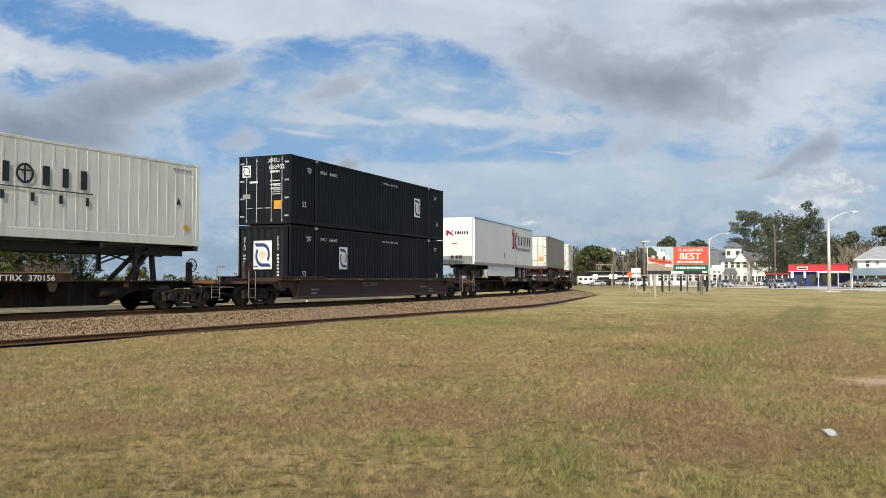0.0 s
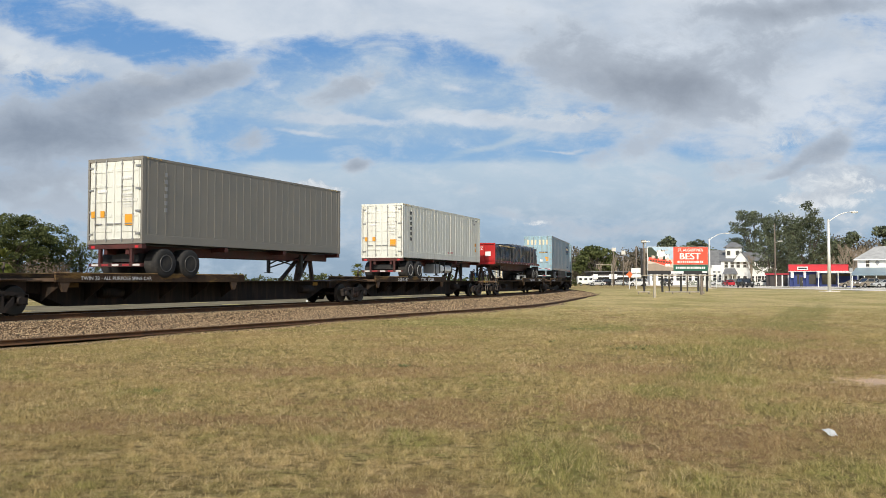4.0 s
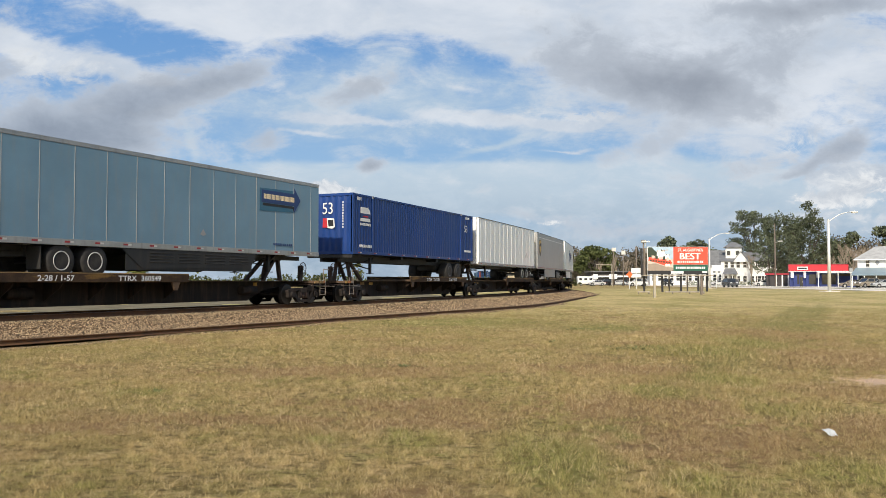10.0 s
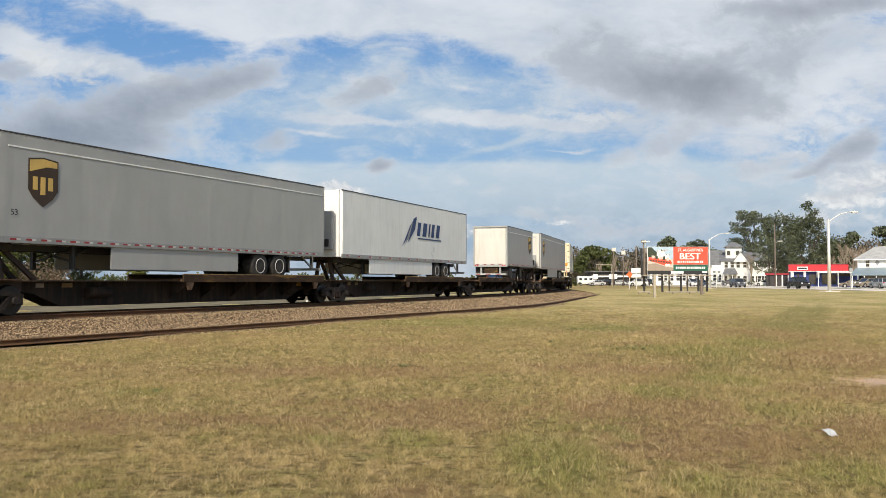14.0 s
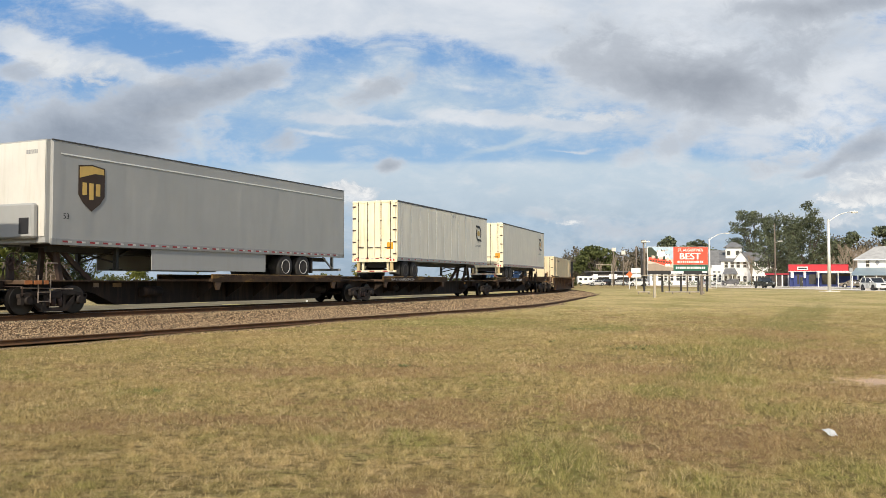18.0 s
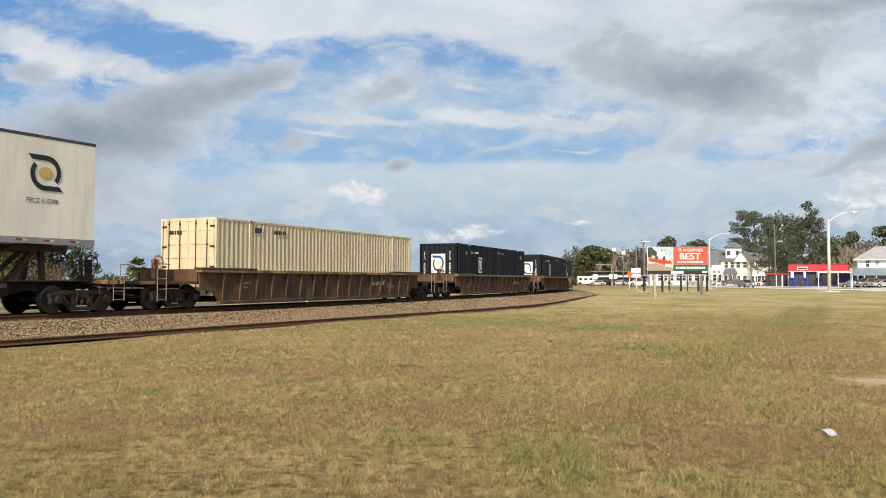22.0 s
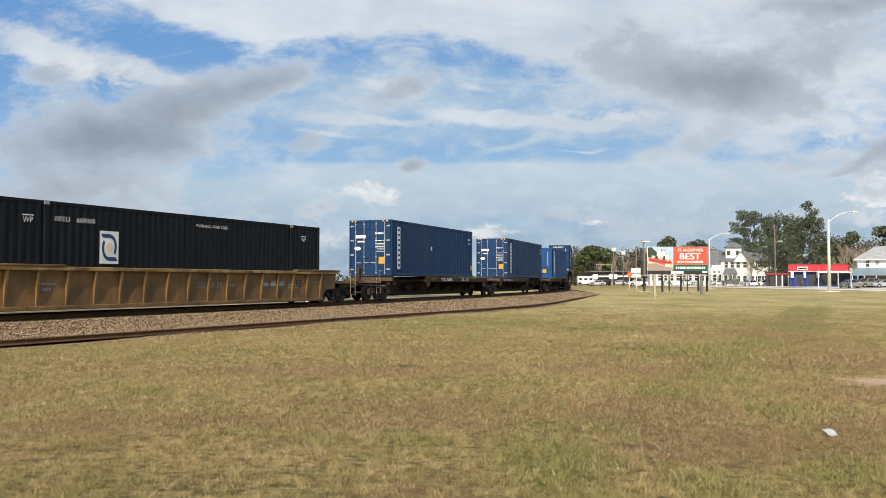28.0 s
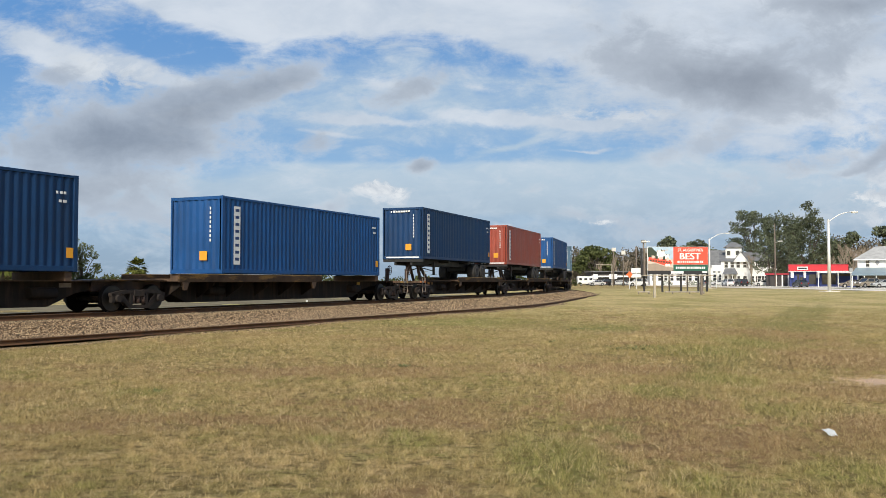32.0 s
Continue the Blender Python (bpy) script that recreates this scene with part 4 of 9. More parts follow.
def spine(o0, o1, tray, kingpin, mark="", ends=(False, False), slogan=False, raised=True, stands=None):
    """One platform of an articulated spine car, between the bogies at o0 and o1. tray and kingpin are places down the train."""
    n = o1 - o0
    ob = thing("spine_car", "dark grimy spine car platform with weathered yellow-brown deck sills", "rail car", "spine car platforms")
    e0, e1 = (-1.35 if ends[0] else 0.12), (n + 1.35 if ends[1] else n - 0.12)
    bm = prism(B(), [(e0, 0.98), (e0, 0.74), (1.25, 0.72), (2.0, 0.60), (3.0, 0.20), (n - 3.0, 0.20), (n - 2.0, 0.60), (n - 1.25, 0.72), (e1, 0.74), (e1, 0.98)], -0.42, 0.42)
    part("spine_beam", bm, M["steel_dark"], ob)
    bm = box(B(), e0 + 0.1, e1 - 0.1, -0.78, 0.78, 0.965, 1.0)
    part("deck_plate", bm, M["sill_dark"], ob)
    a, b = tray[0] - o0, tray[1] - o0
    part("tray_floor", box(B(), a, b, -1.25, 1.25, 0.965, RZ - 0.012), M["sill_dark"], ob)
    for y in (-1.29, 1.29):
        bm = box(B(), a, b, y - 0.035, y + 0.035, 0.94, 1.215, 0.008)
        sill = part("side_sill", bm, M["sill_worn"], ob, "weathered brown deck sill with worn yellow patches")
        part("sill_edge", box(B(), a + 0.02, b - 0.02, y - 0.042, y + 0.042, 1.205, 1.232, 0.004), M["sill_edge"], sill, "worn yellow top edge")
    for x in np.linspace(a + 0.25, b - 0.25, 6):
        for y in (-1, 1):
            bm = B()
            vs = [(x, y * 1.24, 0.93), (x, y * 0.42, 0.93), (x, y * 0.42, 0.35), (x, y * 1.15, 0.80)]
            p0 = [bm.verts.new((v[0] - 0.02, v[1], v[2])) for v in vs]
            p1 = [bm.verts.new((v[0] + 0.02, v[1], v[2])) for v in vs]
            bm.faces.new(p0), bm.faces.new(p1)
            for i in range(4):
                bm.faces.new((p0[i], p0[(i + 1) % 4], p1[(i + 1) % 4], p1[i]))
            part("gusset", bm, M["steel_dark"], ob)
    for x in (a + 0.35, b - 0.6):
        part("corner_bracket", prism(B(), [(x - 0.2, 0.96), (x + 0.2, 0.96), (x + 0.06, 0.66), (x - 0.06, 0.66)], -1.31, -1.22), M["sill_dark"], ob, "yellow-brown folding bracket")
    if slogan:
        letters("TWIN 28 - ALL PURPOSE SPINE CAR", 0.16, M["white"], ob, a + 0.9, -1.338, 1.01, stretch=1.15)
    elif mark:
        x = a + (2.2 if ends[0] else 5.6)
        letters("TTRX", 0.23, M["white"], ob, x, -1.338, 0.99, stretch=1.3, bold=0.02)
        letters(mark, 0.23, M["white"], ob, x + 0.95, -1.338, 0.99, stretch=1.3, bold=0.02)
        letters("2-28 / 1-57", 0.23, M["white"], ob, a + (5.6 if ends[0] else 2.6), -1.338, 0.99, stretch=1.25, bold=0.02)
    for flag, x in zip(ends, (0.0, n)):
        if not flag:
            sgn = 1 if x < 1 else -1
            part("joint_casting", prism(B(), [(x, 0.70), (x, 0.96), (x + sgn * 0.9, 1.04), (x + sgn * 1.5, 1.0), (x + sgn * 1.5, 0.66), (x + sgn * 0.5, 0.62)], -0.55, 0.55), M["hitch"], ob, "rusty cast joint above the shared bogie")
            part("step_plate", box(B(), min(x + sgn * 0.15, x + sgn * 1.0), max(x + sgn * 0.15, x + sgn * 1.0), -1.2, 1.2, 0.99, 1.03, 0.01), M["sill_worn"], ob)
    for x in stands or ():
        part("container_pedestal", box(B(), x - o0 - 0.12, x - o0 + 0.12, -1.22, 1.22, 0.97, RZ + 0.17, 0.01), M["sill_dark"], ob)
    if kingpin is not None and raised:
        k = kingpin - o0
        lean = -1.0 if k > n / 2 else 1.0
        bm = B()
        for y in (-0.45, 0.45):
            beam(bm, (k, y, 1.0), (k - lean * 0.05, y * 0.6, 2.02), 0.14)
            beam(bm, (k + lean * 1.15, y, 1.0), (k + lean * 0.1, y * 0.6, 1.98), 0.13)
        box(bm, k - 0.3, k + 0.3, -0.5, 0.5, 2.0, 2.1)
        part("hitch", bm, M["hitch"], ob, "rusty raised trailer hitch")
    for flag, x in zip(ends, (-0.95, n + 0.75)):
        if flag:
            brake_stand(ob, x, -0.35, 1.0)
            ladder(ob, x + 0.25, -1.2, 0.35, 1.15)
            part("end_sill", box(B(), x - 0.25, x + 0.55, -1.25, 1.25, 0.88, 1.0, 0.02), M["sill_dark"], ob)
            part("release_lever", rod(rod(B(), (x - 0.28, -1.2, 0.82), (x - 0.28, -0.2, 0.82), 0.014, 6), (x - 0.28, -1.2, 0.82), (x - 0.28, -1.2, 0.55), 0.014, 6), M["hitch"], ob)
            part("brake_hose", rod(rod(B(), (x - 0.3, 0.25, 0.8), (x - 0.42, 0.25, 0.42), 0.025, 8), (x - 0.42, 0.25, 0.42), (x - 0.7, 0.2, 0.34), 0.025, 8), M["rubber"], ob)
            part("coupler", box(B(), -2.05 if x < 0 else n + 1.2, -1.2 if x < 0 else n + 2.05, -0.12, 0.12, 0.74, 0.94, 0.03), M["bogie"], ob)
            part("handrail", rod(rod(B(), (x + 0.5, -1.22, 1.0), (x + 0.5, -1.22, 1.5), 0.016, 6), (x + 0.5, -1.22, 1.5), (x + 0.9, -1.22, 1.5), 0.018, 6), M["rung"], ob)
            rr = random.Random(int(o0 * 3) + int(x))
            u = x - 0.25
            while u < x + 0.5:
                w = rr.uniform(0.14, 0.34)
                part("end_plate", box(B(), u, min(u + w, x + 0.55), -1.266, -1.254, 0.885, 0.995), rr.choice((M["end_yellow"], M["rust_orange"], M["sill_edge"], M["rung"])), ob, "chipped painted end plate")
                u += w + rr.uniform(0.0, 0.12)
            part("brake_rigging", beam(beam(B(), (x + 0.4, -0.7, 0.62), (x + 1.5, -0.7, 0.50), 0.05), (x + 0.4, -0.7, 0.62), (x + 0.4, -0.7, 0.90), 0.05), M["hitch"], ob)
            part("trainline_pipe", rod(B(), (x - 0.2, -1.05, 0.78), (x + 1.6, -1.05, 0.74), 0.025, 6), M["rung"], ob)
    rr = random.Random(int(o0 * 5) + 11)
    for f in (0.12, 0.16, 0.86):
        w = rr.uniform(0.2, 0.45)
        x = n * f + rr.uniform(-0.2, 0.2)
        part("tag_plate", box(B(), x, x + w, -0.432, -0.42, 0.78, 0.92), rr.choice((M["end_yellow"], M["sill_edge"], M["rung"])), ob, "small painted tag plate")
    for f in (0.22, 0.8):
        x = n * f
        bm = rod(B(), (x, -0.55, 0.62), (x + 0.9, -0.55, 0.62), 0.17, 12)
        part("air_tank", bm, M["steel_dark"], ob)
    return rider(ob, o0, n)


def well_car(o0, o1, w0, w1, skin, mark, label, top=1.25, bottom=0.22, ribs=16):
    """A well car: o0, o1 its bogies; the deep well runs from w0 to w1."""
    n, a, b = o1 - o0, w0 - o0, w1 - o0
    ob = thing("well_car", label, "rail car", "well cars")
    for sy in (-1, 1):
        y0, y1 = sy * 1.36, sy * 1.42
        wall = part("side_wall", prism(B(), [(a, top - 0.1), (a + 0.1, bottom + 0.45), (a + 0.75, bottom + 0.42), (a + 1.15, bottom), (b - 1.15, bottom), (b - 0.75, bottom + 0.42), (b - 0.1, bottom + 0.45), (b, top - 0.1)], min(y0, y1), max(y0, y1)), skin, ob)
        for i in range(ribs):
            x = a + 1.3 + (b - a - 2.6) * i / (ribs - 1)
            yy = sy * 1.42
            bm = B()
            prism(bm, [(x - 0.045, top - 0.11), (x + 0.045, top - 0.11), (x + 0.03, bottom + 0.04), (x - 0.03, bottom + 0.04)], min(yy, yy + sy * 0.15), max(yy, yy + sy * 0.15))
            for v in bm.verts:
                if v.co.z < bottom + 0.1 and abs(v.co.y) > 1.45:
                    v.co.y = sy * 1.45
            part("rib", bm, skin, wall)
        part("top_chord", box(B(), a - 0.05, b + 0.05, sy * 1.32 if sy > 0 else -1.58, 1.58 if sy > 0 else -1.32, top - 0.12, top, 0.015), M["sill_edge"] if ribs > 5 else skin, ob)
        part("bottom_chord", box(B(), a + 1.1, b - 1.1, sy * 1.30 if sy > 0 else -1.50, 1.50 if sy > 0 else -1.30, bottom - 0.06, bottom + 0.06, 0.015), skin, ob)
        for x0, x1 in ((a - 0.1, a + 3.2), (b - 3.2, b + 0.1)):
            part("wear_plate", box(B(), x0, x1, sy * 1.28 if sy > 0 else -1.60, 1.60 if sy > 0 else -1.28, top + 0.002, top + 0.06, 0.01), skin, ob)
    part("well_floor", box(B(), a + 1.2, b - 1.2, -1.3, 1.3, bottom + 0.02, bottom + 0.1), M["steel_dark"], ob)
    for x0, x1, lead in ((-1.35, a + 0.25, True), (b - 0.25, n + 1.35, False)):
        part("end_platform", box(B(), x0, x1, -1.3, 1.3, 0.86, 0.98, 0.02), skin, ob)
        part("centre_sill", box(B(), x0, x1, -0.35, 0.35, 0.72, 0.88), M["steel_dark"], ob)
        part("end_bulkhead", box(B(), a + 0.05 if lead else b - 0.15, a + 0.15 if lead else b - 0.05, -1.3, 1.3, 0.9, top), skin, ob)
        xl = x0 + 0.1 if lead else x1 - 0.55
        ladder(ob, xl, -1.32, 0.30, 1.35)
        part("handrail", rod(rod(B(), (xl, -1.3, 1.0), (xl, -1.3, 1.55), 0.018, 6), (xl, -1.3, 1.55), (xl + 0.6, -1.3, 1.55), 0.018, 6), skin, ob)
        part("coupler", box(B(), x0 - 0.75 if lead else x1, x0 if lead else x1 + 0.75, -0.12, 0.12, 0.74, 0.94, 0.03), M["bogie"], ob)
    brake_stand(ob, -0.9, -0.9, 1.05, M["rust_orange"] if ribs > 5 else None)
    if ribs > 5:
        letters("53", 0.42, M["black"], ob, b - 3.1, -1.428, 0.72 - (1.4 - top), stretch=1.1)
        for x in (b - 5.3, b - 4.8, b - 4.3):
            plate(ob, "brand_bar", M["grey_trailer"], x, x + 0.36, 0.78, 0.92, -1.428)
        plate(ob, "data_panel", M["sill_yellow"], a + 2.0, a + 2.5, 0.6, 0.9, -1.428)
    if mark:
        letters(mark, 0.27, M["rung"] if ribs < 5 else M["grey_mark"], ob, a + (b - a) * (0.38 if ribs < 5 else 0.50), -1.428, 0.74, stretch=1.25)
    for x, w, z in ((0.13, 0.7, 0.86), (0.13, 0.5, 0.70), (0.74, 0.8, 0.92), (0.80, 0.5, 0.80), (0.80, 0.7, 0.68), (0.91, 0.4, 0.9)):
        bars(ob, M["grey_mark"], a + (b - a) * x, z - (1.4 - top), -1.427, w, 0.07, int(w * 12))
    for i in range(7):
        part("reflector", box(B(), a + 0.9 + i * (b - a - 2.2) / 6, a + 1.4 + i * (b - a - 2.2) / 6, -1.588, -1.582, top - 0.10, top - 0.03), M["sill_yellow"], ob)
    return rider(ob, o0, n)


# ---- road wheels and trailer parts ----
TYRE = mesh_of("tyre", lathe(B(), [(0.27, -0.16), (0.40, -0.17), (0.485, -0.14), (0.50, -0.10), (0.50, 0.34), (0.48, 0.38), (0.27, 0.38)], "y", 24), M["rubber"])
RIM = mesh_of("rim", lathe(B(), [(0.05, -0.075), (0.10, -0.075), (0.115, -0.02), (0.20, -0.01), (0.225, -0.03), (0.25, -0.15), (0.28, -0.178), (0.295, -0.17), (0.28, 0.1), (0.05, 0.1)], "y", 20), M["rim"])
HUB = mesh_of("hub", lathe(B(), [(0.02, -0.115), (0.075, -0.115), (0.085, -0.076), (0.02, -0.076)], "y", 14), M["rim_dark"])
RIM_DARK = RIM.copy()
RIM_DARK.materials[0] = M["rim_dark"]


def axle_pair(parent, x, dark=False, flap=None):
    """One axle of a road trailer: dual wheels on both sides, standing on the deck."""
    part("axle", rod(B(), (x, -1.0, RZ + 0.5), (x, 1.0, RZ + 0.5), 0.07, 10), M["chassis_black"], parent)
    for sy in (-1, 1):
        at = Matrix.Translation((x, -1.10, RZ + 0.5)) if sy < 0 else Matrix.Translation((x, 1.10, RZ + 0.5)) @ pose(0, 0, 0, 0, 0, 180)
        t = part("tyre", TYRE, None, parent, "", at)
        part("rim", RIM_DARK if dark else RIM, None, t, "" if dark else "pale painted wheel disc")
        part("hub", HUB, None, t)


def landing_gear(parent, x, z, lift=0.28):
    for sy in (-1, 1):
        bm = beam(B(), (x, sy * 0.85, z), (x, sy * 0.85, RZ + lift), 0.12)
        box(bm, x - 0.14, x + 0.14, sy * 0.85 - 0.14, sy * 0.85 + 0.14, RZ + lift - 0.03, RZ + lift)
        beam(bm, (x + 0.9, sy * 0.55, z), (x, sy * 0.85, RZ + lift + 0.35), 0.05)
        part("landing_leg", bm, M["chassis_black"], parent)
    part("leg_brace", beam(beam(B(), (x, -0.85, z - 0.1), (x, 0.85, RZ + lift + 0.2), 0.05), (x, 0.85, z - 0.1), (x, -0.85, RZ + lift + 0.2), 0.05), M["chassis_black"], parent)


def swing_doors(ob, z0, z1, half, skin, rod_mat, hinges=5, x=0.0):
    """A pair of rear doors on the leading end: panels, lock rods, hinges, seal gap."""
    for sy in (-1, 1):
        ya, yb = (0.012, half - 0.09) if sy > 0 else (-(half - 0.09), -0.012)
        d = part("door", box(B(), x - 0.03, x + 0.01, ya, yb, z0 + 0.10, z1 - 0.12, 0.008), skin, ob)
        for f in (0.3, 0.72):
            yy = sy * half * f
            bm = rod(B(), (x - 0.055, yy, z0 + 0.04), (x - 0.055, yy, z1 - 0.06), 0.017, 8)
            for zz in (z0 + 0.12, z0 + (z1 - z0) * 0.33, z0 + (z1 - z0) * 0.66, z1 - 0.2):
                box(bm, x - 0.062, x - 0.028, yy - 0.035, yy + 0.035, zz - 0.03, zz + 0.03)
            part("lock_rod", bm, rod_mat, d)
            part("door_handle", box(B(), x - 0.085, x - 0.06, min(yy, yy - sy * 0.32), max(yy, yy - sy * 0.32), z0 + 0.62, z0 + 0.655), rod_mat, d)
        for i in range(hinges):
            zz = z0 + 0.3 + (z1 - z0 - 0.6) * i / (hinges - 1)
            ye = sy * (half - 0.02)
            part("hinge", box(B(), x - 0.05, x - 0.03, min(ye, ye - sy * 0.2), max(ye, ye - sy * 0.2), zz - 0.035, zz + 0.035), rod_mat, d)


def reflective_tape(ob, L, z, y, n):
    for i in range(n):
        x = 0.5 + (L - 1.4) * i / (n - 1)
        part("reflective_tape", box(B(), x, x + 0.20, y - 0.004, y, z, z + 0.055), M["tape_red"], ob)
        part("reflective_tape", box(B(), x + 0.20, x + 0.34, y - 0.004, y, z, z + 0.055), M["tape_white"], ob)


def trailer(o, L, skin, label, nose=True, axles=(2.8, 4.1), top=4.11, seams=0, seam_mat=None, skirt=None, roof=None, doors=None, tape=14, under=1.02, single=False, dark_wheels=False, skirt_mat=None, rod_mat=None, seam_w=0.018, rail_h=0.14):
    """A box semi-trailer standing on a spine car deck. nose: its front leads; otherwise its doors do. axles count from the rear end."""
    ob = thing("semi_trailer", label, "trailer", "trailers on the train")
    roof, zb, zt, h = roof or M["alu"], RZ + under, RZ + top, 1.29
    bm = box(B(), 0.02, L - 0.02, -h, h, zb, zt - 0.015)
    if nose:
        es = [e for e in bm.edges if abs(e.verts[0].co.z - e.verts[1].co.z) > 1 and e.verts[0].co.x < 0.1]
        bmesh.ops.bevel(bm, geom=es, offset=0.13, segments=4, affect="EDGES")
    part("box_body", bm, skin, ob)
    for sy in (-1, 1):
        y0, y1 = (-h - 0.014, -h + 0.05) if sy < 0 else (h - 0.05, h + 0.014)
        part("top_rail", box(B(), 0.1 if nose else 0.0, L, y0, y1, zt - rail_h, zt, 0.01), roof, ob)
        part("bottom_rail", box(B(), 0.1 if nose else 0.0, L, y0, y1, zb - 0.06, zb + 0.13, 0.01), M["alu"], ob)
        for i in range(seams):
            x = L * (i + 0.5) / seams
            part("side_post", box(B(), x - seam_w, x + seam_w, (-h - 0.009 if sy < 0 else h - 0.004), (-h + 0.004 if sy < 0 else h + 0.009), zb + 0.13, zt - 0.14), seam_mat or skin, ob)
        xs = (L - 0.08, L) if nose else (0.0, 0.08)
        part("corner_post", box(B(), xs[0], xs[1], y0, y1, zb, zt, 0.008), M["alu"] if not doors else doors, ob)
    reflective_tape(ob, L, zb + 0.02, -h - 0.016, tape)
    rear, s = (L, -1) if nose else (0.0, 1)
    for y in (-0.49, 0.49):
        part("frame_rail", box(B(), 0.6, L - 0.4, y - 0.06, y + 0.06, zb - 0.24, zb - 0.06), M["chassis_black"], ob)
    ax = [rear + s * a for a in (axles[:1] if single else axles)]
    part("slider", box(B(), min(ax) - 0.8, max(ax) + 0.8, -0.6, 0.6, RZ + 0.62, zb - 0.06), M["chassis_black"], ob)
    for x in ax:
        axle_pair(ob, x, dark_wheels)
    for y in (-0.95, 0.95):
        part("mud_flap", box(B(), min(ax) - 0.72 if s > 0 else max(ax) + 0.7, (min(ax) - 0.7 if s > 0 else max(ax) + 0.72), y - 0.3, y + 0.3, RZ + 0.25, zb - 0.1), M["rubber"], ob)
    # rear bumper
    bx = rear + s * 0.12
    for y in (-0.72, 0.72):
        bm = beam(B(), (bx, y, zb - 0.03), (bx, y, RZ + 0.42), 0.11)
        beam(bm, (bx + s * 0.75, y, zb - 0.05), (bx, y, RZ + 0.46), 0.06)
        part("bumper_post", bm, doors or M["alu"], ob)
    bumper = part("rear_bumper", box(B(), bx - 0.06, bx + 0.06, -1.18, 1.18, RZ + 0.36, RZ + 0.47, 0.01), doors or M["alu"], ob)
    if not nose:
        for i in range(6):
            y = -1.1 + i * 0.38
            part("reflective_tape", box(B(), bx - 0.066, bx - 0.060, y, y + 0.28, RZ + 0.385, RZ + 0.445), M["tape_red"] if i % 2 else M["tape_white"], bumper)
        swing_doors(ob, zb, zt, h, doors or skin, rod_mat or M["alu"])
        part("rear_sill", box(B(), -0.05, 0.06, -h, h, zb - 0.13, zb + 0.09, 0.01), doors or M["alu"], ob)
        part("header", box(B(), -0.04, 0.06, -h, h, zt - 0.12, zt, 0.01), doors or M["alu"], ob)
        for y in (-1.12, -0.95, 0.95, 1.12):
            part("tail_light", rod(B(), (-0.065, y, zb - 0.02), (-0.05, y, zb - 0.02), 0.05, 12), M["red"], ob)
        for i in range(8):
            y = -1.15 + i * 0.29
            part("reflective_tape", box(B(), -0.056, -0.050, y, y + 0.2, zb + 0.03, zb + 0.08), M["tape_red"] if i % 2 else M["tape_white"], ob)
    front, f = (0.0, 1) if nose else (L, -1)
    landing_gear(ob, front + f * 3.0, zb - 0.06)
    if skirt:
        for y in (-1.24, 1.24):
            part("side_skirt", box(B(), skirt[0], skirt[1], y - 0.012, y + 0.012, RZ + 0.26, zb - 0.055, 0.005), skirt_mat or skin, ob)
    return rider(ob, o, L)


def reefer_nose(ob, z0, z1, material, w=0.95, depth=0.42):
    """A dark cooling unit or recess on the leading nose."""
    unit = part("nose_unit", box(B(), -depth, 0.0, -w, w, z0, z1, 0.05), material, ob, "boxy unit mounted on the nose")
    part("grille", box(B(), -depth - 0.012, -depth, -w * 0.8, w * 0.3, z0 + 0.15, z0 + 0.5), M["black"], unit)


# ---- containers ----
def corrugated(name, x0, x1, y, out, z0, z1, skin, parent, pitch=0.278, depth=0.036):
    """A trapezoidal sheet in the plane y; out is the side that it faces."""
    n = max(3, int((x1 - x0) / pitch))
    p = (x1 - x0) / n
    xs, ds = [], []
    for i in range(n):
        for f, d in ((0.0, 0.0), (0.26, 0.0), (0.50, 1.0), (0.76, 1.0)):
            xs.append(x0 + (i + f) * p)
            ds.append(d)
    xs.append(x1), ds.append(0.0)
    v = [(x, y - out * depth * d, z) for z in (z0, z1) for x, d in zip(xs, ds)]
    m = len(xs)
    i = np.arange(m - 1)
    f = np.stack([i, i + 1, i + m + 1, i + m], 1)
    return part(name, cells(name, v, f if out < 0 else f[:, ::-1], skin), None, parent)


def corrugated_end(name, y0, y1, x, out, z0, z1, skin, parent, pitch=0.3, depth=0.04):
    n = max(3, int((y1 - y0) / pitch))
    p = (y1 - y0) / n
    ys, ds = [], []
    for i in range(n):
        for f, d in ((0.0, 0.0), (0.3, 0.0), (0.50, 1.0), (0.8, 1.0)):
            ys.append(y0 + (i + f) * p)
            ds.append(d)
    ys.append(y1), ds.append(0.0)
    v = [(x - out * depth * d, y, z) for z in (z0, z1) for y, d in zip(ys, ds)]
    m = len(ys)
    i = np.arange(m - 1)
    f = np.stack([i, i + 1, i + m + 1, i + m], 1)
    return part(name, cells(name, v, f if out > 0 else f[:, ::-1], skin), None, parent)


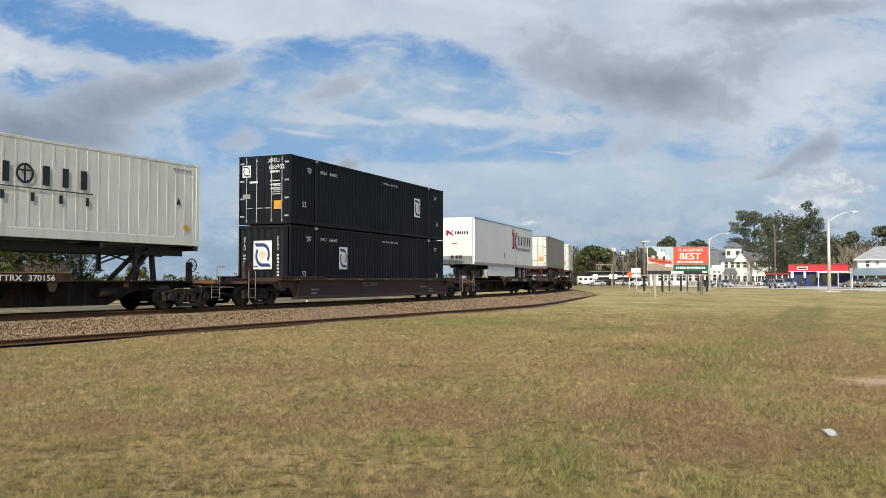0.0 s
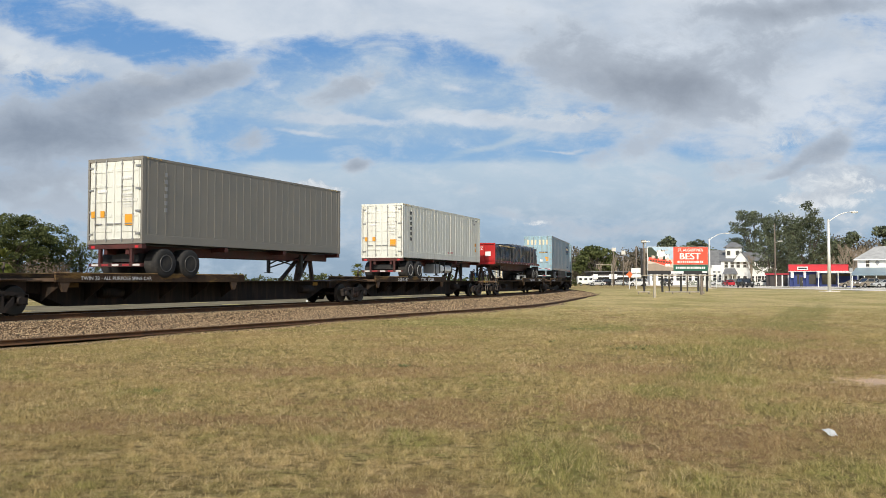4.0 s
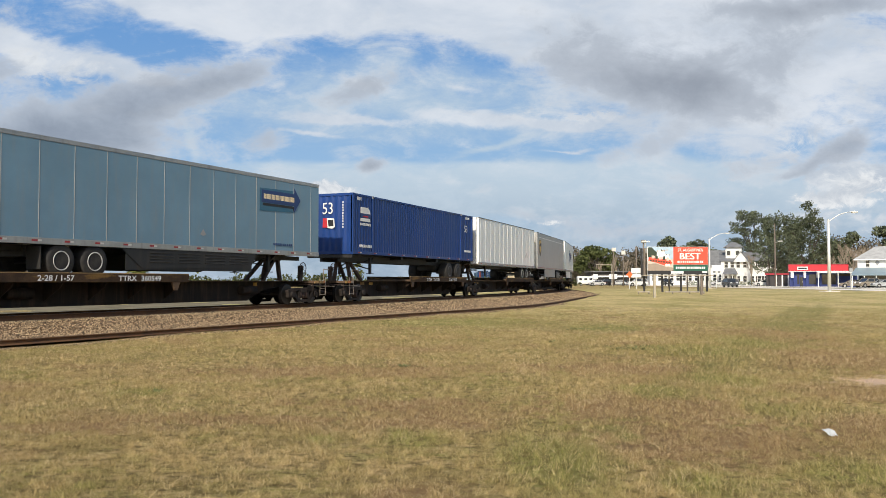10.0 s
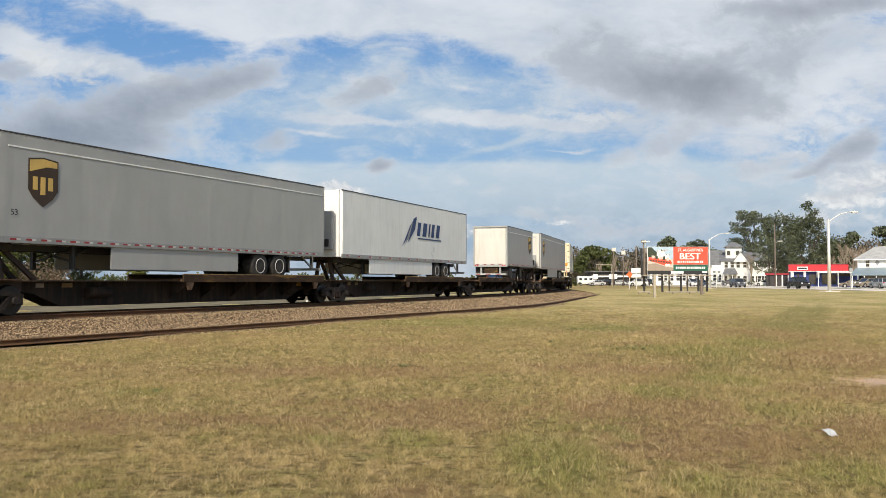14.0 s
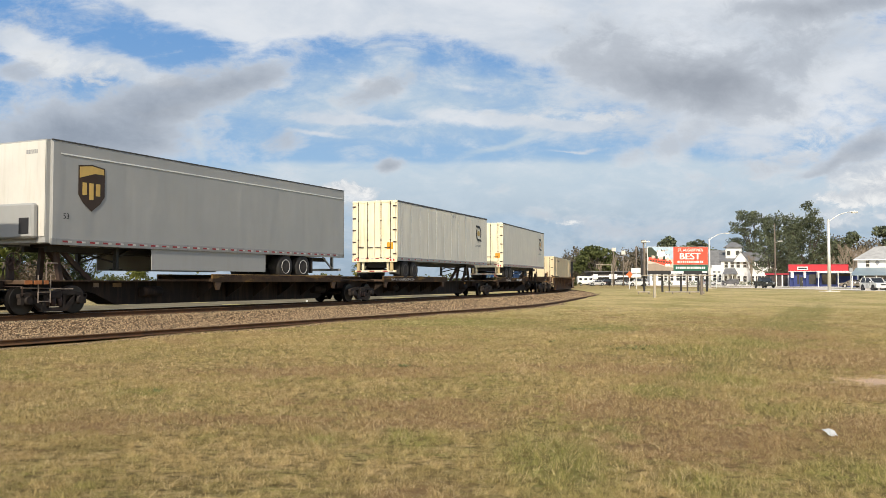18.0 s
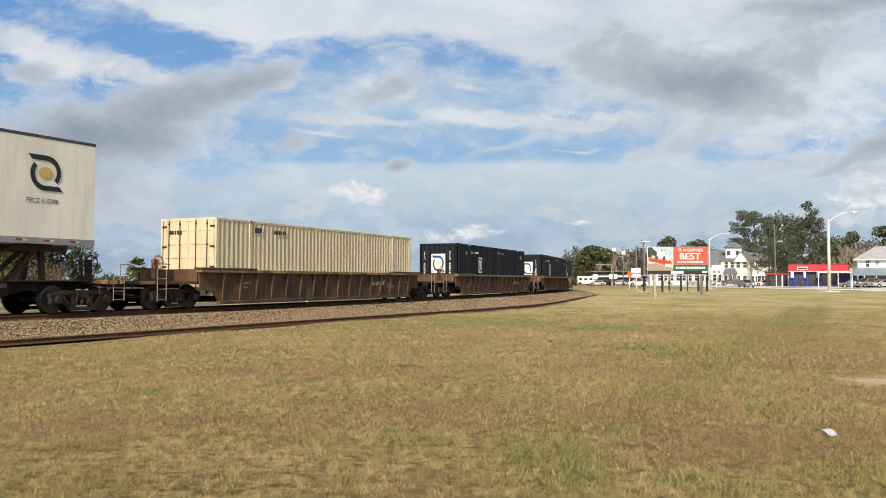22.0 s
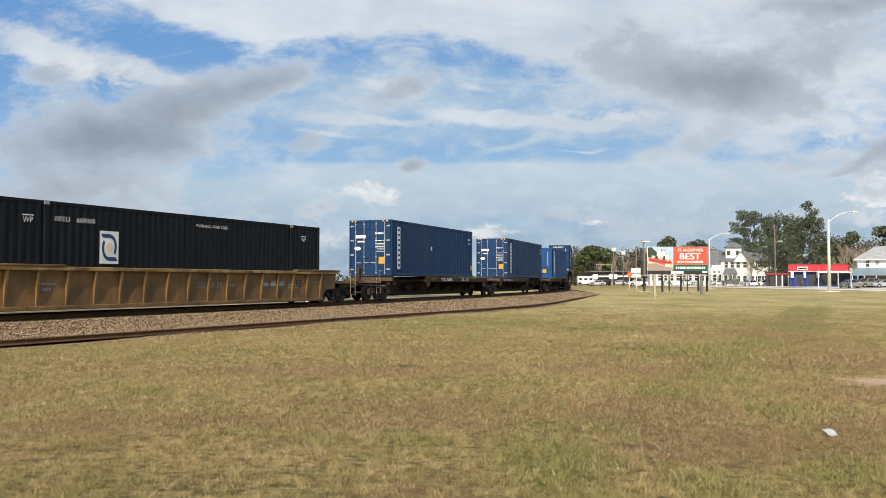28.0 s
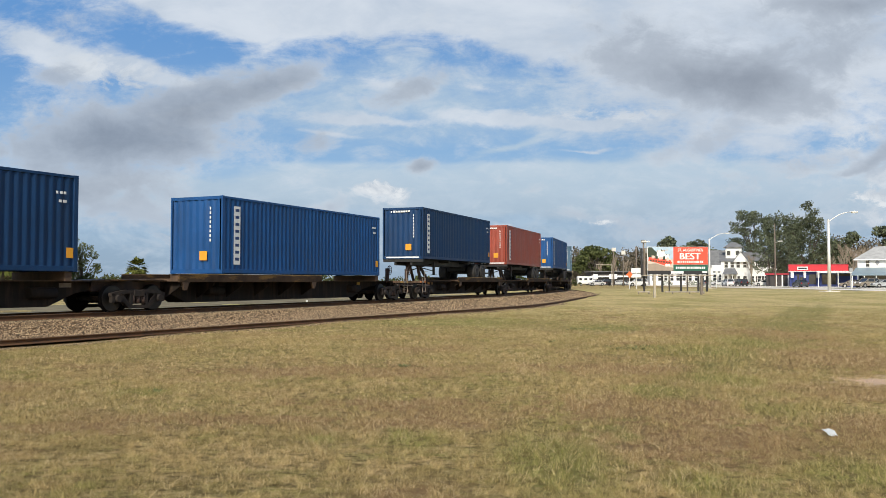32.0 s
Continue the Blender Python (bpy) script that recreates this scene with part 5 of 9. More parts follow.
def container(o, L, z0, height, skin, label, lead="doors", ribbed=True, half=1.22, inner_posts=False, end_skin=None, rod_mat=None, pitch=0.278, rail=None, depth=0.036):
    """A freight container whose floor is at z0 above the rail; lead: which end comes first, doors or front."""
    ob = thing("freight_container", label, "container", "containers on the train")
    z1, rail = z0 + height, rail or skin
    h = half
    if ribbed:
        for sy in (-1, 1):
            corrugated("side_wall", 0.1, L - 0.1, sy * (h - 0.012), sy, z0 + 0.14, z1 - 0.08, skin, ob, pitch, depth)
    else:
        for sy in (-1, 1):
            part("side_wall", box(B(), 0.08, L - 0.08, sy * (h - 0.04) if sy > 0 else -(h - 0.012), (h - 0.012) if sy > 0 else -(h - 0.04), z0 + 0.14, z1 - 0.06), skin, ob)
            n = int(L / 0.42)
            for i in range(n):
                x = 0.3 + (L - 0.6) * i / (n - 1)
                ya = sy * (h - 0.012)
                part("side_rib", box(B(), x - 0.035, x + 0.035, min(ya, ya + sy * 0.007), max(ya, ya + sy * 0.007), z0 + 0.34, z1 - 0.12), skin, ob)
    part("roof", box(B(), 0.04, L - 0.04, -h + 0.02, h - 0.02, z1 - 0.05, z1 - 0.02), skin, ob)
    part("floor", box(B(), 0.05, L - 0.05, -h + 0.04, h - 0.04, z0 + 0.05, z0 + 0.14), M["chassis_black"], ob)
    for sy in (-1, 1):
        ya, yb = (-h, -h + 0.07) if sy < 0 else (h - 0.07, h)
        part("top_rail", box(B(), 0.05, L - 0.05, ya, yb, z1 - 0.10, z1 - 0.01, 0.008), rail, ob)
        part("bottom_rail", box(B(), 0.05, L - 0.05, ya, yb, z0 + 0.02, z0 + (0.17 if ribbed else 0.30), 0.008), rail, ob)
        for x in (0.0, L - 0.16):
            post = part("corner_post", box(B(), x, x + 0.16, ya - 0.002 * (sy < 0), yb + 0.002 * (sy > 0), z0 + 0.1, z1 - 0.1, 0.01), rail, ob)
            for z in (z0, z1 - 0.118):
                part("corner_casting", box(B(), x - 0.003, x + 0.163, (-h - 0.004) if sy < 0 else h - 0.16, (-h + 0.16) if sy < 0 else h + 0.004, z, z + 0.118, 0.012), rail, post)
        if inner_posts:
            for x in (1.98, L - 2.14):
                post = part("lifting_post", box(B(), x, x + 0.16, (-h - 0.012) if sy < 0 else h - 0.05, (-h + 0.05) if sy < 0 else h + 0.012, z0 + 0.1, z1 - 0.1, 0.01), rail, ob)
                part("corner_casting", box(B(), x - 0.01, x + 0.17, (-h - 0.018) if sy < 0 else h - 0.1, (-h + 0.1) if sy < 0 else h + 0.018, z1 - 0.13, z1 + 0.002, 0.012), M["grey_mark"], post)
    es = end_skin or skin
    for x, first in ((0.0, True), (L, False)):
        s = -1 if first else 1
        part("end_beam", box(B(), x - 0.05 if not first else x, x if not first else x + 0.05, -h + 0.1, h - 0.1, z1 - 0.13, z1 - 0.01), rail, ob)
        part("end_sill", box(B(), x - 0.05 if not first else x, x if not first else x + 0.05, -h + 0.1, h - 0.1, z0 + 0.01, z0 + 0.17), rail, ob)
        if first and lead == "doors":
            part("end_wall", box(B(), 0.03, 0.06, -h + 0.1, h - 0.1, z0 + 0.1, z1 - 0.1), es, ob)
            swing_doors(ob, z0 + 0.04, z1 - 0.02, h - 0.06, es, rod_mat or M["alu"], 4, 0.03)
            for i in range(5):
                z = z0 + 0.45 + i * (height - 0.9) / 4
                for ya, yb in ((-h + 0.2, -0.1), (0.1, h - 0.2)):
                    part("door_rib", box(B(), -0.018, 0.0, ya, yb, z - 0.05, z + 0.05, 0.012), es, ob)
        else:
            corrugated_end("end_wall", -h + 0.13, h - 0.13, x + 0.015 * -s, s, z0 + 0.14, z1 - 0.1, es, ob)
    return rider(ob, o, L)


def chassis(o, L, label, skin, z=0.98, nose=True, axles=(2.4, 3.7), dark_wheels=True):
    """A container chassis: two long beams, bolsters, tandem wheels, legs."""
    ob = thing("container_chassis", label, "chassis", "container chassis on the train")
    zt = RZ + z
    for y in (-0.48, 0.48):
        part("main_beam", box(B(), 0.1, L - 0.1, y - 0.07, y + 0.07, zt - 0.34, zt - 0.04, 0.01), skin, ob)
    for x in (0.12, L * 0.35, L * 0.65, L - 0.12):
        part("bolster", box(B(), x - 0.09, x + 0.09, -1.2, 1.2, zt - 0.16, zt, 0.01), skin, ob)
    rear, s = (L, -1) if nose else (0.0, 1)
    ax = [rear + s * a for a in axles]
    part("suspension", box(B(), min(ax) - 0.6, max(ax) + 0.6, -0.6, 0.6, RZ + 0.55, zt - 0.3), M["chassis_black"], ob)
    for x in ax:
        axle_pair(ob, x, dark_wheels)
    bx = rear + s * 0.1
    part("rear_bumper", box(B(), bx - 0.06, bx + 0.06, -1.18, 1.18, RZ + 0.38, RZ + 0.49), skin, ob)
    for y in (-0.7, 0.7):
        part("bumper_post", beam(B(), (bx, y, zt - 0.1), (bx, y, RZ + 0.4), 0.1), skin, ob)
    if not nose:
        for y in (-1.05, 0.9):
            part("tail_light", box(B(), bx - 0.075, bx - 0.06, y, y + 0.15, zt - 0.13, zt - 0.05), M["red"], ob)
        for i in range(5):
            part("reflective_tape", box(B(), bx - 0.066, bx - 0.060, -1.1 + i * 0.46, -0.8 + i * 0.46, RZ + 0.40, RZ + 0.47), M["tape_red"] if i % 2 else M["tape_white"], ob)
    front, f = (0.0, 1) if nose else (L, -1)
    landing_gear(ob, front + f * 2.6, zt - 0.1)
    return rider(ob, o, L)


# ---- the train, from its leading end ----
S = -1.306                       # just proud of a trailer's side
C = -1.228                       # just proud of a container's side
for o in (-236.5, -218.83, -214.6, -195.0, -190.8, -173.06, -153.84, -136.4, -132.2, -114.6, -96.0, -78.1, -73.81, -57.0, -39.58, -21.93, -4.68, 11.7, 16.0, 33.9, 52.5, 70.3, 74.3, 94.1, 98.0, 117.8, 121.6,
          141.3, 145.1, 164.4, 168.76, 186.6, 205.3, 223.2, 227.4, 243.2, 260.6, 278.2, 282.4, 299.8, 317.2):
    bogie(o)

spine(-236.5, -218.83, (-232.0, -224.0), -219.9, "370156", (False, True))
well_car(-214.6, -195.0, -213.95, -194.6 - 0.9, M["well_maroon"], "FEC 72094", "maroon steel well car with small yellow reflectors", 1.12, 0.28, 2)
spine(-190.8, -173.06, (-184.0, -175.2), -189.9, "370283", (True, False))
spine(-173.06, -153.84, (-171.2, -162.5), -156.6, "", slogan=True)
spine(-153.84, -136.4, (-152.2, -142.8), -138.0, "370283", (False, True))
spine(-132.2, -114.6, (-124.6, -116.1), -131.4, "360549", (True, False))
spine(-114.6, -96.0, (-112.9, -103.6), -97.6, "", slogan=True)
spine(-96.0, -78.1, (-94.2, -85.4), -79.0, "360549", (False, True))
spine(-73.81, -57.0, (-67.8, -59.2), -73.0, "733180", (True, False))
spine(-57.0, -39.58, (-49.76, -41.02), -56.2, "")
spine(-39.58, -21.93, (-32.2, -23.4), -38.7, "")
spine(-21.93, -4.68, (-14.9, -6.4), -21.2, "")
spine(-4.68, 11.7, (-3.2, 5.9), 10.9, "", (False, True))
spine(16.0, 33.9, (22.66, 31.5), 16.7, "", (True, False))
spine(33.9, 52.5, (35.68, 44.4), 50.6, "", slogan=True)
spine(52.5, 70.3, (54.3, 63.2), 69.3, "360842", (False, True))
well_car(74.3, 94.1, 75.0, 92.9, M["well_brown"], "", "rusty brown ribbed steel well car", 1.40, 0.20)
well_car(98.0, 117.8, 98.6, 117.3, M["well_brown"], "", "rusty brown ribbed steel well car", 1.40, 0.20)
well_car(121.6, 141.3, 122.3, 140.7, M["well_brown"], "", "rusty brown ribbed steel well car", 1.40, 0.20)
well_car(145.1, 164.4, 145.8, 163.8, M["well_yellow"], "DTTX 357944", "faded ochre ribbed steel well car", 1.40, 0.20)
spine(168.76, 186.6, (174.2, 184.9), 170.0, "360878", (True, False), raised=False, stands=(169.95, 175.8, 181.6))
spine(186.6, 205.3, (188.0, 197.4), 204.0, "", slogan=True, raised=False, stands=(190.7, 196.6, 202.4))
spine(205.3, 223.2, (206.9, 216.0), 222.0, "", (False, True), raised=False, stands=(209.4, 215.3, 221.2))
spine(227.4, 243.2, (232.4, 241.6), 228.2, "", (True, False))
spine(243.2, 260.6, (250.0, 258.8), 244.6, "")
spine(260.6, 278.2, (268.0, 276.6), 262.8, "", (False, True))
spine(282.4, 299.8, (289.0, 298.0), 283.4, "", (True, False))
spine(299.8, 317.2, (306.0, 315.4), 300.8, "", (False, True))


def chequer(ob, L, z, half, both=True):
    """Black and yellow warning corners along the top rails."""
    for x0 in ((0.2, L - 0.95) if both else (0.2,)):
        for i in range(4):
            part("warning_stripe", box(B(), x0 + i * 0.2, x0 + i * 0.2 + 0.07, -half - 0.006, -half - 0.001, z - 0.065, z - 0.02), M["gold"], ob)


def door_papers(ob, z0, x=-0.004, amber=True, seed=1):
    """Small data panels and placards on container doors."""
    r = random.Random(seed)
    f = x - 0.016
    plate(ob, "data_panel", M["white"], 0.3, 0.72, z0 + 1.74, z0 + 1.82, f - 0.01, "end")
    for i in range(4):
        bars(ob, M["white"], -0.30, z0 + 1.95 - i * 0.16 + (0.2 if i == 0 else 0), f - 0.01, 0.5, 0.045 if i else 0.09, 7, "end", r)
    for i in range(6):
        bars(ob, M["white"], -0.42, z0 + 1.66 - i * 0.085, f - 0.01, 0.42, 0.03, 9, "end", r)
    if amber:
        plate(ob, "placard", M["orange"], -0.86, -0.5, z0 + 0.62, z0 + 0.98, f - 0.01, "end")


# Leading reefer container on a chassis, doors towards the lead
label = "cream-white refrigerated container with dark lettering bars on a chassis"
A = container(-230.69, 12.19, RZ + 1.12, 2.9, M["reefer_white"], label, "doors", False, 1.22)
chassis(-230.69, 12.19, "black container chassis under a white reefer container", M["chassis_black"], 1.12, nose=False, axles=(1.2, 2.5))
za = RZ + 1.12
word(A, M["black"], 2.35, za + 1.55, C - 0.012, (0.5, 0.45, 0.55, 0.5), 0.57, 0.42)
ring = [radians(a) for a in np.linspace(0, 360, 25)]
shape(A, "ring_emblem", M["black"], [(5.12 + 0.29 * math.cos(a), za + 1.84 + 0.29 * math.sin(a)) for a in ring] + [(5.12 + 0.22 * math.cos(a), za + 1.84 + 0.22 * math.sin(a)) for a in reversed(ring)], C - 0.012, label="dark ring with a cross")
plate(A, "ring_cross", M["black"], 5.09, 5.15, za + 1.6, za + 2.08, C - 0.011)
plate(A, "ring_cross", M["black"], 4.92, 5.32, za + 1.90, za + 1.95, C - 0.010)
word(A, M["black"], 5.55, za + 1.55, C - 0.012, (0.55, 0.5, 0.55), 0.57, 0.42)
plate(A, "brand_line", M["black"], 2.3, 7.5, za + 1.42, za + 1.45, C - 0.012)
word(A, M["black"], 2.35, za + 1.06, C - 0.012, (0.3,) * 6, 0.25, 0.4, gap=0.66)
bars(A, M["grey_mark"], 10.9, za + 2.6, C - 0.006, 0.9, 0.07, 6)
plate(A, "placard", M["orange"], 11.4, 11.62, za + 0.55, za + 0.72, C - 0.008)
shape(A, "warning_mark", M["black"], [(11.05, za + 1.42), (11.25, za + 1.42), (11.15, za + 1.65)], C - 0.008)


def express_box(o, z0, lead="front", seed=1, door_number=""):
    """A blue-black 53-foot container with white-framed square emblems."""
    ob = container(o, 16.15, z0, 2.9, M["black_box"], "blue-black 53-foot corrugated container with a white square emblem", lead, True, 1.29, True, rod_mat=M["rod_pale"])
    y = -1.312
    r = random.Random(seed)

    def emblem(u, w, z, hh, plane, face):
        plate(ob, "emblem", M["white"], u, u + w, z, z + hh, plane, face, "white square emblem panel")
        hook_emblem(ob, u + w / 2, z + hh / 2, w * 0.82, hh * 0.82, M["navy"], M["pale_gold"], plane - 0.007, face)

    emblem(4.0 if lead == "front" else 12.1, 0.75, z0 + 1.10, 1.02, y + 0.005, "side")
    letters("XFEU", 0.2, M["white"], ob, 2.3, y, z0 + 2.32, stretch=1.2)
    if door_number:
        letters(door_number, 0.2, M["white"], ob, 3.1, y, z0 + 2.32, stretch=1.2)
    else:
        bars(ob, M["white"], 3.15, z0 + 2.33, y + 0.005, 0.85, 0.13, 9, rng=r)
    letters("WARNING - HIGH CUBE", 0.15, M["white"], ob, 8.3, y, z0 + 2.48, stretch=1.05)
    for u in (1.25, 14.75):
        letters("WP", 0.24, M["white"], ob, u, y, z0 + 2.22, stretch=0.9)
        plate(ob, "marking", M["white"], u - 0.02, u + 0.36, z0 + 2.42, z0 + 2.45, y + 0.005)
    letters("53", 0.34, M["white"], ob, 0.85, y, z0 + 0.75)
    letters("53", 0.34, M["white"], ob, 15.0, y, z0 + 0.75)
    if lead == "front":
        emblem(-0.42, 0.92, z0 + 1.05, 1.2, -0.03, "end")
        for k, yy in ((0, 0.95), (1, -0.72)):
            letters("XFEU", 0.17, M["white"], ob, -0.036, yy, z0 + 2.3, "end", down=True)
            for i in range(7):
                bars(ob, M["white"], yy + 0.05, z0 + 0.75 + i * 0.14, -0.03, 0.11, 0.09, 2, "end", r)
    else:
        door_papers(ob, z0, -0.01, True, seed=seed)
        letters(door_number, 0.26, M["white"], ob, -0.045, -0.25, z0 + 2.30, "end")
        emblem(0.66, 0.42, z0 + 2.0, 0.5, -0.04, "end")
        plate(ob, "data_panel", M["grey_mark"], 0.68, 1.06, z0 + 1.08, z0 + 1.28, -0.04, "end")
        letters("XFEU", 0.24, M["white"], ob, -0.045, -0.2, z0 + 2.58, "end")
    return ob


express_box(-213.03, 0.42, "front", 2, "668468")
express_box(-213.03, 3.36, "doors", 3, "668902")

# White trailer with a crimson emblem on nose and side
T1 = trailer(-191.33, 16.15, M["white_trailer"], "white box trailer with a crimson emblem and dark lettering bars", True, (2.75, 4.05), skirt=(3.3, 10.6), top=4.07, rail_h=0.09)
zc = RZ + 1.02
shape(T1, "emblem", M["crimson"], [(9.6, zc + 1.30), (9.6, zc + 1.42), (9.75, zc + 1.45), (9.75, zc + 2.38), (9.6, zc + 2.42), (9.6, zc + 2.55), (10.3, zc + 2.55), (10.3, zc + 2.0), (10.75, zc + 2.42), (10.7, zc + 2.55), (11.1, zc + 2.55), (11.1, zc + 2.42), (10.6, zc + 1.95), (11.05, zc + 1.42), (11.2, zc + 1.42), (11.2, zc + 1.30), (10.75, zc + 1.30), (10.3, zc + 1.78), (10.3, zc + 1.30)], S, label="crimson emblem")
shape(T1, "emblem_plume", M["gold"], [(9.55, zc + 2.6), (9.7, zc + 2.84), (10.1, zc + 2.78), (10.35, zc + 2.62)], S)
shape(T1, "emblem_horse", M["grey_trailer"], [(9.95, zc + 1.75), (10.05, zc + 2.3), (10.25, zc + 2.42), (10.45, zc + 2.2), (10.3, zc + 2.05), (10.4, zc + 1.75)], S - 0.007)
word(T1, M["black"], 11.3, zc + 1.62, S, (0.68, 0.66, 0.26, 0.66, 0.68, 0.62), 0.74, 0.42, gap=0.12)
bars(T1, M["grey_mark"], 11.3, zc + 1.22, S, 4.0, 0.24, 14)
shape(T1, "emblem", M["crimson"], [(0.62, zc + 1.85), (0.62, zc + 2.2), (0.5, zc + 2.2), (0.28, zc + 2.05), (0.22, zc + 2.2), (0.1, zc + 2.2), (0.26, zc + 2.02), (0.08, zc + 1.85), (0.22, zc + 1.85), (0.45, zc + 2.0), (0.5, zc + 1.85)], 0.018, "end")
bars(T1, M["black"], 0.02, zc + 1.92, 0.018, 0.95, 0.2, 6, "end")
bars(T1, M["crimson"], 0.2, zc + 1.28, 0.018, 0.35, 0.1, 5, "end")
plate(T1, "nose_plate", M["alu"], -1.15, 1.15, zc - 0.02, zc + 0.52, 0.018, "end", "dull metal guard panel")
for y in (-0.35, -0.12, 0.2):
    part("nose_connector", box(B(), -0.06, 0.02, y - 0.09, y + 0.09, zc + 0.36, zc + 0.55, 0.01), M["chassis_black"], T1)
shape(T1, "hazard_diamond", M["grey_mark"], [(7.2, zc + 0.75), (7.38, zc + 0.5), (7.56, zc + 0.75), (7.38, zc + 1.0)], S)

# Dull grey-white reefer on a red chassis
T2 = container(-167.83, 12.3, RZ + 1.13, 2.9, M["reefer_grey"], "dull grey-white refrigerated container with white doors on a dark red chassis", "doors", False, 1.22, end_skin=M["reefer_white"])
chassis(-167.83, 12.3, "dark red container chassis with tandem wheels", M["chassis_dark"], 1.13, nose=False, axles=(1.1, 2.3))
zd = RZ + 1.13
for i in range(6):
    plate(T2, "name_bar", M["grey_mark"], 1.0, 1.14, zd + 2.3 - i * 0.24, zd + 2.44 - i * 0.24, C - 0.008)
chequer(T2, 12.3, zd + 2.9, 1.22)
door_papers(T2, zd, -0.004, True, seed=5)
for y in (0.5, 0.92):
    plate(T2, "placard", M["orange"], y - 0.09, y + 0.09, zd + 0.9, zd + 1.12, -0.03, "end")

# Clean white reefer on a red chassis
T3 = container(-148.97, 12.45, RZ + 1.13, 2.9, M["reefer_white"], "clean white ribbed refrigerated container with yellow placards on a chassis", "doors", False, 1.22)
chassis(-148.97, 12.45, "dark red container chassis with tandem wheels and a fuel tank", M["chassis_dark"], 1.13, nose=False, axles=(0.95, 2.15), dark_wheels=False)
for i in range(6):
    plate(T3, "name_bar", M["black"], 0.95, 1.12, zd + 2.35 - i * 0.28, zd + 2.52 - i * 0.28, C - 0.008)
chequer(T3, 12.45, zd + 2.9, 1.22)
door_papers(T3, zd, -0.004, True, seed=6)
for y in (0.45, 0.9):
    plate(T3, "placard", M["orange"], y - 0.09, y + 0.09, zd + 0.9, zd + 1.12, -0.03, "end")
letters("NO FORKLIFT", 0.14, M["red"], T3, 6.55, C - 0.008, zd + 0.42)
bars(T3, M["grey_mark"], 10.9, zd + 2.62, C - 0.006, 1.0, 0.09, 7)
bars(T3, M["grey_mark"], 11.15, zd + 2.38, C - 0.006, 0.3, 0.1, 2)
plate(T3, "placard", M["orange"], 11.35, 11.62, zd + 1.0, zd + 1.2, C - 0.008)
shape(T3, "warning_mark", M["orange"], [(11.36, zd + 0.66), (11.62, zd + 0.66), (11.49, zd + 0.92)], C - 0.008)
part("fuel_tank", box(B(), 6.0, 7.8, -1.1, -0.5, RZ + 0.40, RZ + 0.85, 0.12), M["white_trailer"], T3, "white rounded tank slung under the chassis")
part("generator_box", box(B(), 4.7, 5.7, -1.1, -0.4, RZ + 0.35, RZ + 0.9, 0.03), M["grey_mark"], T3, "grey generator box slung under the chassis")
for x in (4.9, 5.5, 6.3, 7.5):
    part("tank_strap", box(B(), x - 0.05, x + 0.05, -1.12, -0.45, RZ + 0.38, zd - 0.1), M["chassis_black"], T3)


# ---- flatbed with a tarped load ----
def flatbed(o, L):
    ob = thing("flatbed_trailer", "bright red flatbed trailer with a headboard", "trailer", "trailers on the train")
    zt = RZ + 1.35
    part("bed", box(B(), 0.0, L, -1.28, 1.28, zt - 0.12, zt, 0.01), M["red_flatbed"], ob)
    for y in (-1.3, 1.3):
        part("side_rail", box(B(), 0.0, L, y - 0.02, y + 0.02, zt - 0.17, zt - 0.02), M["chassis_dark"], ob)
    for y in (-0.5, 0.5):
        part("main_beam", prism(B(), [(0.4, zt - 0.12), (0.4, zt - 0.3), (3.6, zt - 0.36), (5.0, zt - 0.62), (L - 0.5, zt - 0.62), (L - 0.2, zt - 0.12)], y - 0.06, y + 0.06), M["chassis_dark"], ob)
    head = part("headboard", box(B(), 0.0, 0.07, -1.28, 1.28, zt - 0.25, zt + 1.22, 0.01), M["red_flatbed"], ob)
    for y in (-1.24, -0.45, 0.45, 1.24):
        part("headboard_post", box(B(), -0.07, 0.0, y - 0.045, y + 0.045, zt - 0.25, zt + 1.22, 0.01), M["red_flatbed"], head)
    for z in (zt - 0.23, zt + 1.17):
        part("headboard_post", box(B(), -0.07, 0.0, -1.28, 1.28, z - 0.045, z + 0.045, 0.01), M["red_flatbed"], head)
    letters("CYPZ", 0.34, M["white"], ob, -0.012, 0.42, zt + 0.74, "end")
    shape(ob, "tree_emblem", M["green"], [(-0.16, zt + 0.38), (0.16, zt + 0.38), (0.0, zt + 0.70)], -0.004, "end", "green tree emblem")
    plate(ob, "sticker", M["white"], -0.95, -0.55, zt + 0.3, zt + 0.62, -0.004, "end")
    plate(ob, "sticker", M["white"], 0.6, 1.05, zt + 0.34, zt + 0.44, -0.004, "end")
    letters("CYPZ", 0.26, M["grey_mark"], ob, 3.9, -0.575, zt - 0.52, stretch=1.4)
    for x in (L - 2.15, L - 0.85):
        axle_pair(ob, x)
    part("suspension", box(B(), L - 2.9, L - 0.3, -0.6, 0.6, RZ + 0.6, zt - 0.5), M["chassis_black"], ob)
    for y in (-0.95, 0.95):
        part("mud_flap", box(B(), L - 0.16, L - 0.14, y - 0.3, y + 0.3, RZ + 0.2, zt - 0.2), M["rubber"], ob)
    landing_gear(ob, 2.8, zt - 0.3)
    reflective_tape(ob, L, zt - 0.13, -1.321, 16)
    return rider(ob, o, L), zt


